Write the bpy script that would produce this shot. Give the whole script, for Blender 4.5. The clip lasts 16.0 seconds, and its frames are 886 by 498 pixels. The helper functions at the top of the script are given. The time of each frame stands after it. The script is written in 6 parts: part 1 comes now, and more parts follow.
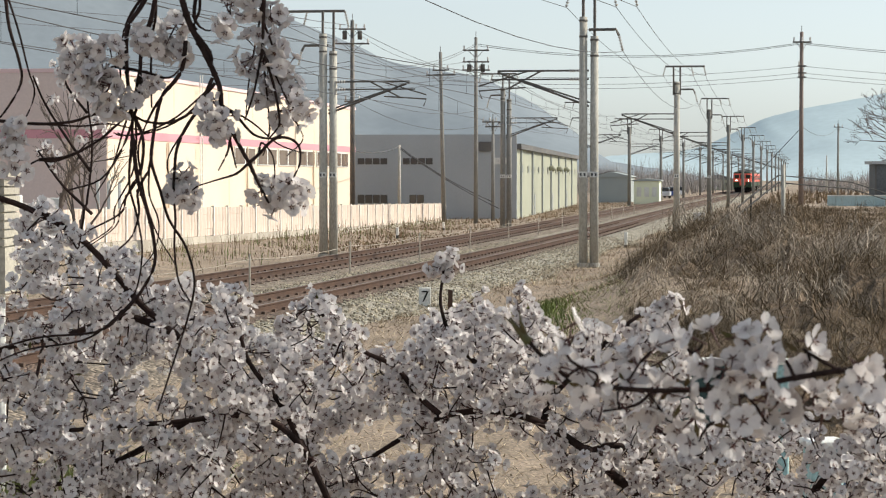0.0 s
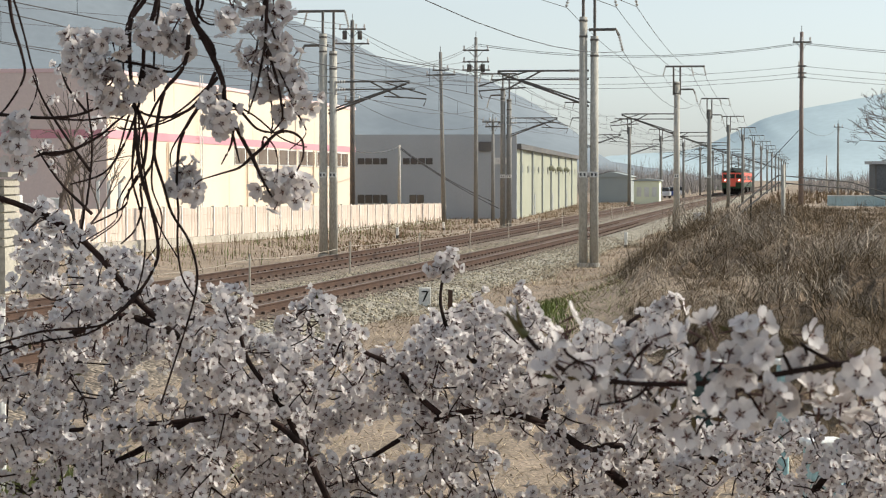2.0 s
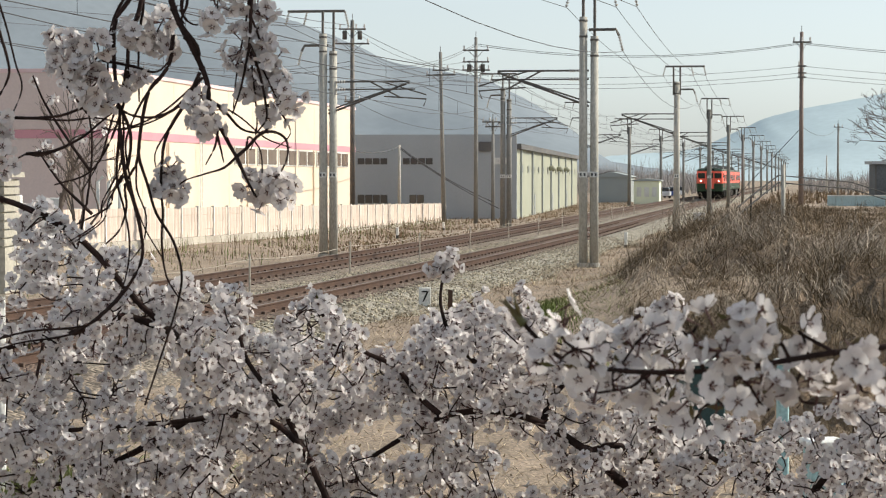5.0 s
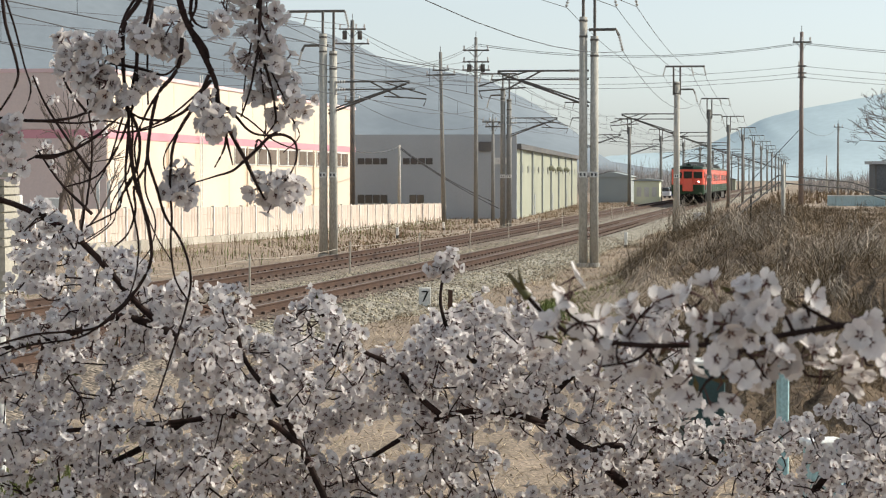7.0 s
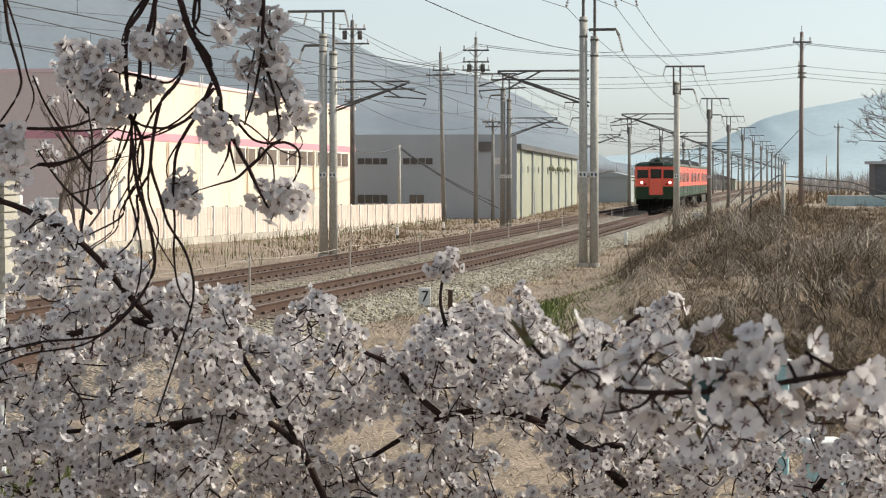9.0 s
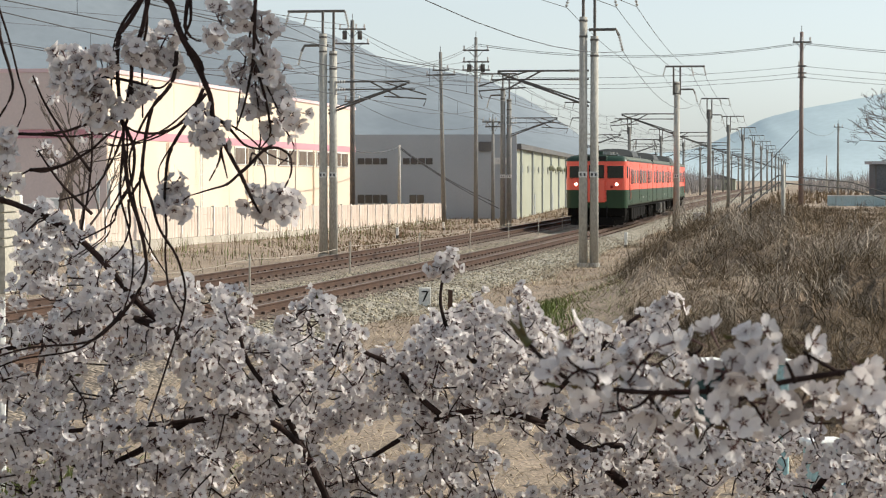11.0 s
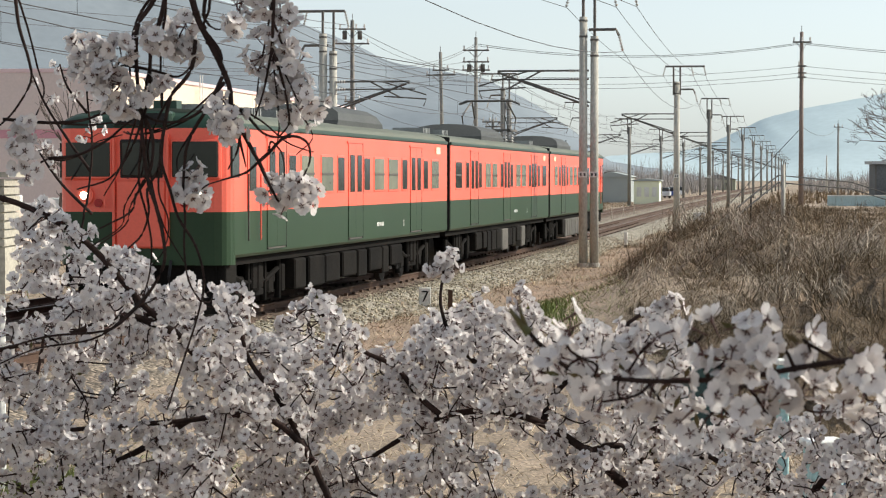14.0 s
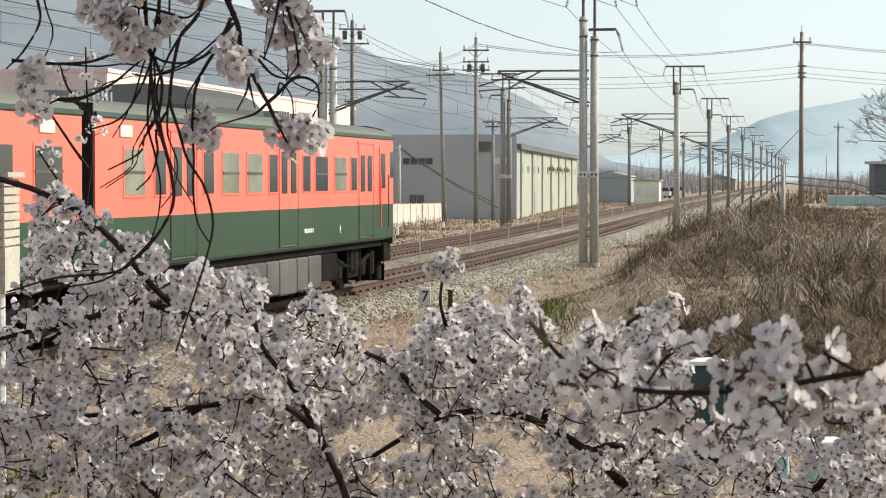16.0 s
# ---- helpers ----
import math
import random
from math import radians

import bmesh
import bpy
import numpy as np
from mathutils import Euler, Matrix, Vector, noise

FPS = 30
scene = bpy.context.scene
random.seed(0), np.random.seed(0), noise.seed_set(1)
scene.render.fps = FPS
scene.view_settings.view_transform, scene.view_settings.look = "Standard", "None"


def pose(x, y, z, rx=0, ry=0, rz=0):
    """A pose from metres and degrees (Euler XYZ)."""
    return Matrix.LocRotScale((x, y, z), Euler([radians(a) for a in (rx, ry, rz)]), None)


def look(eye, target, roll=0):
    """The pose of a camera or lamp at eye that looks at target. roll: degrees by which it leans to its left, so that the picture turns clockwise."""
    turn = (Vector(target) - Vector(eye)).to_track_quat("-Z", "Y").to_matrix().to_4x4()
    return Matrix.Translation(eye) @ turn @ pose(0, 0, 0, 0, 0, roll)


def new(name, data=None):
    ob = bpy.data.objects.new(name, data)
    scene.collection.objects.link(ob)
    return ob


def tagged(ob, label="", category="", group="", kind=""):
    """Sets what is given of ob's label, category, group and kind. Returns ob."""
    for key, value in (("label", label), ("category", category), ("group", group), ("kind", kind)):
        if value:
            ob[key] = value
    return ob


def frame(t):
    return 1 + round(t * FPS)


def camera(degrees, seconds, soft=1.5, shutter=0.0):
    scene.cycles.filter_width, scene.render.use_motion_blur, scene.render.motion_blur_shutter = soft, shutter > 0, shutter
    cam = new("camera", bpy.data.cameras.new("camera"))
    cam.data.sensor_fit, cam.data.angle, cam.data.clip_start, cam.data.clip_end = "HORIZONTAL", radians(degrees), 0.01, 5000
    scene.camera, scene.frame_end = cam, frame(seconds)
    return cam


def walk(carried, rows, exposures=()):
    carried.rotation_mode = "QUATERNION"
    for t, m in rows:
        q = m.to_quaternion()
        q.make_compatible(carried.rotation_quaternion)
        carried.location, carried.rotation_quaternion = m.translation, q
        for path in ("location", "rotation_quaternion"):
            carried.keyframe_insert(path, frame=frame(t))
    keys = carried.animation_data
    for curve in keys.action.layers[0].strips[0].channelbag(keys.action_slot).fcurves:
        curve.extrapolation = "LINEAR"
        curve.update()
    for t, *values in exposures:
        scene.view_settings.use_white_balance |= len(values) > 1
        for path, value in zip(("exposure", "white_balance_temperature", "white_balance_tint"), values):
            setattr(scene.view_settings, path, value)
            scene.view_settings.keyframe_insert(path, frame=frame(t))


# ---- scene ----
EYE_Z = 2.324
cam = camera(21.80, 16.0, soft=0.98)
# the near twigs lie before the sharp range of the lens
cam.data.dof.use_dof, cam.data.dof.focus_distance, cam.data.dof.aperture_fstop = True, 9.0, 30.0
EYE = pose(0, 0, EYE_Z, 90 - 1.755, 0, 0)
walk(cam, [(0, EYE), (16.0, EYE)], exposures=[(0, 0.1), (13.3, 0.11), (14.0, 0.19), (14.5, 0.25), (16.0, 0.27)])

# world and sun: low clear spring light from ahead and to the right of the line
SUN_AZ, SUN_EL = radians(76), radians(36)
world = bpy.data.worlds.new("sky")
scene.world = world
world.use_nodes = True
wn = world.node_tree
sky = wn.nodes.new("ShaderNodeTexSky")
sky.sky_type, sky.sun_disc = "NISHITA", False
sky.sun_elevation, sky.sun_rotation = SUN_EL, SUN_AZ
sky.air_density, sky.dust_density, sky.ozone_density = 1.0, 1.0, 2.0
pale = wn.nodes.new("ShaderNodeHueSaturation")  # hazy air washes the sky's colour out
pale.inputs["Saturation"].default_value = 0.32
wn.links.new(sky.outputs[0], pale.inputs["Color"])
cool = wn.nodes.new("ShaderNodeMix")
cool.data_type, cool.blend_type = "RGBA", "MULTIPLY"
cool.inputs[0].default_value, cool.inputs[7].default_value = 1.0, (0.93, 1.0, 1.03, 1)
wn.links.new(pale.outputs[0], cool.inputs[6])
wn.links.new(cool.outputs[2], wn.nodes["Background"].inputs[0])
wn.nodes["Background"].inputs[1].default_value = 0.15
sun = new("sun", bpy.data.lights.new("sun", "SUN"))
sun.data.energy, sun.data.angle, sun.data.color = 5.0, radians(0.6), (1.0, 0.935, 0.80)
sd = Vector((math.sin(SUN_AZ) * math.cos(SUN_EL), math.cos(SUN_AZ) * math.cos(SUN_EL), math.sin(SUN_EL)))
sun.matrix_world = look(sd * 50, (0, 0, 0))


# ---- materials ----
def mat(name, c, c2=None, scale=1.5, fine=40.0, rough=0.7, metal=0.0, bump=0.25, grain=0.25, island=0.0, stretch=(1, 1, 1), spec=0.4, per_object=0.0):
    """A surface of two colours that change over `scale` and `fine` (cycles a metre)."""
    m = bpy.data.materials.new(name)
    m.use_nodes = True
    n, l = m.node_tree.nodes, m.node_tree.links
    p = n["Principled BSDF"]
    c2 = c2 or tuple(v * 0.7 for v in c)
    tc, mp = n.new("ShaderNodeTexCoord"), n.new("ShaderNodeMapping")
    mp.inputs["Scale"].default_value = stretch
    l.new(tc.outputs["Object"], mp.inputs[0])
    a, b = n.new("ShaderNodeTexNoise"), n.new("ShaderNodeTexNoise")
    for t, s, d in ((a, scale, 4.0), (b, fine, 3.0)):
        t.inputs["Scale"].default_value, t.inputs["Detail"].default_value = s, d
        l.new(mp.outputs[0], t.inputs["Vector"])
    ramp = n.new("ShaderNodeMapRange")
    ramp.inputs[1].default_value, ramp.inputs[2].default_value = 0.33, 0.67
    l.new(a.outputs[0], ramp.inputs[0])
    mix = n.new("ShaderNodeMix")
    mix.data_type = "RGBA"
    mix.inputs[6].default_value, mix.inputs[7].default_value = (*c, 1), (*c2, 1)
    l.new(ramp.outputs[0], mix.inputs[0])
    val = n.new("ShaderNodeMapRange")
    val.inputs[1].default_value, val.inputs[2].default_value = 0.25, 0.75
    val.inputs[3].default_value, val.inputs[4].default_value = 1 - grain, 1 + grain
    l.new(b.outputs[0], val.inputs[0])
    last = val.outputs[0]
    for amount, node, out in ((island, "ShaderNodeNewGeometry", "Random Per Island"), (per_object, "ShaderNodeObjectInfo", "Random")):
        if amount:
            g, r, x = n.new(node), n.new("ShaderNodeMapRange"), n.new("ShaderNodeMath")
            r.inputs[3].default_value, r.inputs[4].default_value = 1 - amount, 1 + amount
            x.operation = "MULTIPLY"
            l.new(g.outputs[out], r.inputs[0])
            l.new(r.outputs[0], x.inputs[0])
            l.new(last, x.inputs[1])
            last = x.outputs[0]
    hsv = n.new("ShaderNodeHueSaturation")
    l.new(mix.outputs[2], hsv.inputs["Color"])
    l.new(last, hsv.inputs["Value"])
    l.new(hsv.outputs[0], p.inputs["Base Color"])
    p.inputs["Roughness"].default_value, p.inputs["Metallic"].default_value = rough, metal
    p.inputs["Specular IOR Level"].default_value = spec
    if bump:
        bp = n.new("ShaderNodeBump")
        bp.inputs["Strength"].default_value, bp.inputs["Distance"].default_value = bump, 0.4 / fine
        l.new(b.outputs[0], bp.inputs["Height"])
        l.new(bp.outputs[0], p.inputs["Normal"])
    return m


def glow(name, c, strength):
    m = bpy.data.materials.new(name)
    m.use_nodes = True
    p = m.node_tree.nodes["Principled BSDF"]
    p.inputs["Base Color"].default_value = (*c, 1)
    p.inputs["Emission Color"].default_value = (*c, 1)
    p.inputs["Emission Strength"].default_value = strength
    return m


def gravel(name, c, c2, size):
    """Loose stones: one tone a stone, with dark gaps and relief."""
    m = mat(name, c, c2, 0.6, 30, 0.9, 0, 0.0, 0.2)
    n, l = m.node_tree.nodes, m.node_tree.links
    p = n["Principled BSDF"]
    tc = next(x for x in n if x.bl_idname == "ShaderNodeTexCoord")
    v, d = n.new("ShaderNodeTexVoronoi"), n.new("ShaderNodeTexVoronoi")
    for t in (v, d):
        t.inputs["Scale"].default_value = 1 / size
        l.new(tc.outputs["Object"], t.inputs["Vector"])
    old = p.inputs["Base Color"].links[0].from_socket
    sep = n.new("ShaderNodeSeparateColor")
    l.new(v.outputs["Color"], sep.inputs[0])
    r = n.new("ShaderNodeMapRange")
    r.inputs[3].default_value, r.inputs[4].default_value = 0.35, 1.6
    l.new(sep.outputs[0], r.inputs[0])
    h = n.new("ShaderNodeHueSaturation")
    l.new(old, h.inputs["Color"])
    l.new(r.outputs[0], h.inputs["Value"])
    l.new(h.outputs[0], p.inputs["Base Color"])
    b = n.new("ShaderNodeBump")
    b.invert = True
    b.inputs["Strength"].default_value, b.inputs["Distance"].default_value = 1.0, size * 0.8
    l.new(d.outputs["Distance"], b.inputs["Height"])
    l.new(b.outputs[0], p.inputs["Normal"])
    return m


M_CONCRETE = mat("concrete", (0.48, 0.46, 0.41), (0.35, 0.33, 0.285), 0.9, 25, 0.85, stretch=(1, 1, 0.35))
M_POLEBROWN = mat("brown_pole", (0.215, 0.165, 0.145), (0.15, 0.115, 0.10), 0.8, 25, 0.8, stretch=(1, 1, 0.3))
M_POLEDARK = mat("dark_concrete", (0.25, 0.24, 0.22), (0.17, 0.165, 0.15), 0.9, 25, 0.85, stretch=(1, 1, 0.35))
M_STEEL = mat("weathered_steel", (0.10, 0.10, 0.10), (0.16, 0.14, 0.12), 3, 60, 0.6, 0.3)
M_WIRE = mat("wire", (0.06, 0.06, 0.065), (0.1, 0.1, 0.1), 1, 20, 0.6, 0.2, 0)
M_WHITE = mat("white_paint", (0.75, 0.75, 0.72), (0.62, 0.61, 0.57), 1.2, 30, 0.6)
M_INSUL = mat("porcelain", (0.6, 0.6, 0.58), (0.4, 0.36, 0.32), 4, 40, 0.3)
M_RAIL = mat("rusty_rail", (0.105, 0.06, 0.04), (0.065, 0.037, 0.026), 2, 40, 0.75, 0.3)
M_RAILTOP = mat("worn_rail_head", (0.22, 0.17, 0.14), (0.15, 0.11, 0.085), 2, 30, 0.5, 0.5)
M_SLEEPER = mat("sleeper", (0.17, 0.115, 0.085), (0.10, 0.07, 0.055), 1.5, 30, 0.9, stretch=(1, 1, 1), per_object=0.25)
M_BALLAST = gravel("ballast", (0.335, 0.31, 0.25), (0.22, 0.19, 0.145), 0.075)
M_BALLAST_MID = gravel("stained_ballast", (0.25, 0.205, 0.155), (0.16, 0.125, 0.095), 0.075)
M_BALLAST_BROWN = gravel("rusty_ballast", (0.175, 0.12, 0.09), (0.11, 0.075, 0.055), 0.075)
M_GROUND = mat("dry_ground", (0.33, 0.255, 0.19), (0.20, 0.155, 0.112), 0.8, 22, 0.95, bump=1.0, grain=0.6)
M_CREAM = mat("cream_siding", (0.78, 0.645, 0.505), (0.73, 0.59, 0.455), 0.25, 12, 0.7, bump=0.08, grain=0.04)
M_ENDWALL = mat("mauve_siding", (0.70, 0.57, 0.53), (0.64, 0.52, 0.48), 0.3, 12, 0.7, bump=0.06, grain=0.05)
M_COPING = mat("pale_coping", (0.78, 0.58, 0.58), (0.68, 0.48, 0.48), 0.5, 14, 0.6, bump=0.05, grain=0.08)
M_PINK = mat("pink_band", (0.66, 0.32, 0.36), (0.58, 0.27, 0.31), 0.4, 14, 0.6, bump=0.05, grain=0.06)
M_GREY = mat("grey_siding", (0.40, 0.42, 0.435), (0.36, 0.38, 0.395), 0.3, 14, 0.7, bump=0.08, grain=0.05)
M_GREEN = mat("pale_green_siding", (0.36, 0.365, 0.28), (0.31, 0.315, 0.245), 0.3, 14, 0.7, bump=0.08, grain=0.06)
M_ROOF = mat("dark_roof", (0.10, 0.10, 0.10), (0.14, 0.13, 0.12), 0.4, 20, 0.7)
M_DARKGLASS = mat("window_glass", (0.03, 0.032, 0.035), (0.05, 0.05, 0.05), 0.5, 10, 0.12, 0, 0, 0.1, spec=0.6)


# ---- mesh helpers ----
def box(bm, x0, x1, y0, y1, z0, z1):
    v = [bm.verts.new((x, y, z)) for z in (z0, z1) for y in (y0, y1) for x in (x0, x1)]
    for f in ((0, 2, 3, 1), (4, 5, 7, 6), (0, 1, 5, 4), (2, 6, 7, 3), (0, 4, 6, 2), (1, 3, 7, 5)):
        bm.faces.new([v[i] for i in f])
    return v


def rbox(bm, x0, x1, y0, y1, z0, z1, r=0.01, seg=1):
    """A box with rounded edges."""
    t = bmesh.new()
    box(t, x0, x1, y0, y1, z0, z1)
    bmesh.ops.bevel(t, geom=t.edges[:], offset=r, segments=seg, affect="EDGES", profile=0.6)
    m = bpy.data.meshes.new("tmp")
    t.to_mesh(m)
    t.free()
    bm.from_mesh(m)
    bpy.data.meshes.remove(m)


def tube(bm, pts, r, n=6, r1=None, cap=True):
    """A round bar along pts, from radius r to r1."""
    pts = [Vector(p) for p in pts]
    r1 = r if r1 is None else r1
    rings, k = [], len(pts)
    for i, p in enumerate(pts):
        d = (pts[min(i + 1, k - 1)] - pts[max(i - 1, 0)]).normalized()
        up = Vector((0, 0, 1)) if abs(d.z) < 0.9 else Vector((1, 0, 0))
        a = d.cross(up).normalized()
        b = d.cross(a)
        rr = r + (r1 - r) * i / max(k - 1, 1)
        rings.append([bm.verts.new(p + rr * (math.cos(w) * a + math.sin(w) * b)) for w in (2 * math.pi * j / n for j in range(n))])
    for u, v in zip(rings, rings[1:]):
        for j in range(n):
            bm.faces.new((u[j], u[(j + 1) % n], v[(j + 1) % n], v[j]))
    if cap:
        bm.faces.new(rings[0][::-1])
        bm.faces.new(rings[-1])


def mesh_of(name, bm, material, smooth=False):
    bmesh.ops.recalc_face_normals(bm, faces=bm.faces[:])
    me = bpy.data.meshes.new(name)
    bm.to_mesh(me)
    bm.free()
    for m in (material if isinstance(material, (list, tuple)) else [material]):
        me.materials.append(m)
    if smooth:
        me.shade_smooth()
    return me


def part(name, bm, material, parent=None, label="", smooth=False):
    ob = new(name, bm if isinstance(bm, bpy.types.Mesh) else mesh_of(name, bm, material, smooth))
    ob.parent = parent
    return tagged(ob, label=label)


def thing(name, label, category, group="", kind="", m=None):
    ob = tagged(new(name), label, category, group, kind)
    if m is not None:
        ob.matrix_world = m
    return ob


def bmx():
    return bmesh.new()


def boxes(*rows):
    bm = bmesh.new()
    for r in rows:
        box(bm, *r)
    return bm


def tubes(r, *lines, n=6):
    bm = bmesh.new()
    for l in lines:
        tube(bm, l, r, n)
    return bm


def shell(bm, prof, y0, y1):
    a = [bm.verts.new((x, y0, z)) for x, z in prof]
    b = [bm.verts.new((x, y1, z)) for x, z in prof]
    n = len(prof)
    for i in range(n):
        bm.faces.new((a[i], a[(i + 1) % n], b[(i + 1) % n], b[i]))
    bm.faces.new(a)
    bm.faces.new(b[::-1])


# ---- the line: its centre, by the distance along it ----
S0, S1 = -90.0, 1500.0


def heading(s):
    s = min(max(s, -60.0), 215.0)
    return 0.17172 - 0.00057 * s + 0.00089 * s * s / 200 - 0.00029 * s ** 3 / 30000


LINE = []
px, py = -0.31706, 62.149
step = 0.5
for s in np.arange(0, S1, step):
    LINE.append((s, px, py))
    px, py = px + step * math.sin(heading(s + step / 2)), py + step * math.cos(heading(s + step / 2))
px, py = -0.31706, 62.149
for s in np.arange(0, S0, -step):
    if s < 0:
        LINE.insert(0, (s, px, py))
    px, py = px - step * math.sin(heading(s - step / 2)), py - step * math.cos(heading(s - step / 2))
LS, LX, LY = (np.array(c) for c in zip(*LINE))


def on_line(s, off=0.0, z=0.0):
    h = heading(s)
    return Vector((float(np.interp(s, LS, LX)) + off * math.cos(h), float(np.interp(s, LS, LY)) - off * math.sin(h), z))


def at_line(s, off=0.0, z=0.0):
    p = on_line(s, off, z)
    return pose(p.x, p.y, p.z, 0, 0, -math.degrees(heading(s)))


TRACK2 = -3.8
# ---- ground ----
def smooth(a, b, x):
    t = min(max((x - a) / (b - a), 0), 1)
    return t * t * (3 - 2 * t)


def off_at(x, y):
    """How far a place lies to the right of the near track."""
    cx = float(np.interp(y, LY, LX))
    return (x - cx) * math.cos(0.16)


def ground_z(x, y):
    o = off_at(x, y)
    z = -0.45 + 0.15 * noise.noise((x * 0.13, y * 0.13, 0)) * smooth(2.5, 5, abs(o + 1.9))
    if o > 3:
        z += 1.1 * smooth(3.5, 9, o) * smooth(20, 40, y) * (1 - smooth(150, 220, y))
    z += 1.1 * (1 - smooth(2, 16, y)) * smooth(-9, -5, x)
    if o < -9:
        z += 0.3 * smooth(-9, -13, o) * (1 - smooth(70, 150, y))
    return z


def build_ground():
    xs = sorted(set([-4000, -2000, -900, -400, -200, -120, -80] + list(range(-60, 61, 1)) + [80, 110, 160, 250, 400, 900, 2000, 4000]))
    ys = sorted(set([-400, -150, -60, -30] + list(range(-20, 150, 1)) + list(range(150, 420, 6)) + [450, 500, 600, 800, 1200, 2000, 4000]))
    bm = bmx()
    g = [[bm.verts.new((x, y, ground_z(x, y))) for x in xs] for y in ys]
    for a, b in zip(g, g[1:]):
        for i in range(len(xs) - 1):
            bm.faces.new((a[i], a[i + 1], b[i + 1], b[i]))
    tagged(part("ground", bm, M_GROUND, smooth=True), "dry straw-coloured spring ground with sparse grass", "ground", kind="structure")


build_ground()


def strip(name, profile, material, label, category, s0=-80, s1=1200, kind="structure", parent=None):
    """A bed of constant section along the line; profile: (offset, z)."""
    bm = bmx()
    ss = [s for s in np.concatenate([np.arange(s0, min(260, s1), 2.0), np.arange(260, s1 + 1, 20.0)])]
    rows = [[bm.verts.new(on_line(s, o, z)) for o, z in profile] for s in ss]
    for a, b in zip(rows, rows[1:]):
        for i in range(len(profile) - 1):
            bm.faces.new((a[i], a[i + 1], b[i + 1], b[i]))
    return tagged(part(name, bm, material, parent), label, category, kind=kind)


strip("ballast", [(-2.1, -0.262), (-1.9, -0.27), (-1.3, -0.2), (1.5, -0.2), (2.9, -0.55)], M_BALLAST, "grey-brown crushed stone ballast under the near track", "ballast", s0=-24)
strip("ballast", [(-2.1, -0.262), (-1.9, -0.27), (-1.3, -0.2), (1.5, -0.2), (2.9, -0.55)], M_BALLAST_MID, "rust-stained crushed stone ballast beside the bank", "ballast", s1=-22)
strip("ballast", [(-6.4, -0.55), (-5.3, -0.2), (-2.5, -0.2), (-2.1, -0.262)], M_BALLAST_MID, "rust-stained crushed stone ballast under the far track", "ballast")
for k, o in enumerate((0.0, TRACK2)):
    strip("rusty_bed", [(o - 1.0, -0.196), (o - 0.85, -0.172), (o - 0.42, -0.155), (o + 0.42, -0.155), (o + 0.85, -0.172), (o + 1.0, -0.196)], M_BALLAST_BROWN, "rust-stained ballast between the rails", "ballast")
for o in (0.0, TRACK2):
    for side in (-0.5335, 0.5335):
        c = o + side
        r = strip("rail", [(c - 0.065, -0.15), (c - 0.06, -0.135), (c - 0.012, -0.12), (c - 0.012, -0.045), (c - 0.034, -0.03), (c - 0.034, -0.004), (c + 0.034, -0.004), (c + 0.034, -0.03), (c + 0.012, -0.045), (c + 0.012, -0.12), (c + 0.06, -0.135), (c + 0.065, -0.15)], M_RAIL, "rust-brown steel rail with a worn head", "rail", kind="")
        r["group"] = "rails"
        head = strip("rail_head", [(c - 0.03, -0.002), (c - 0.024, 0.0), (c + 0.024, 0.0), (c + 0.03, -0.002)], M_RAILTOP, "", "", parent=r, kind="")
        for key in ("kind", "category"):
            if key in head:
                del head[key]

# ---- masts of the overhead line ----
def insulator(bm, p, d, length=0.5, r=0.07):
    p, d = Vector(p), Vector(d).normalized()
    for i in range(5):
        c = p + d * length * (i + 0.5) / 5
        tube(bm, [c - d * 0.02, c + d * 0.03], r, 8, r * 0.6)
    tube(bm, [p, p + d * length], 0.02, 5)


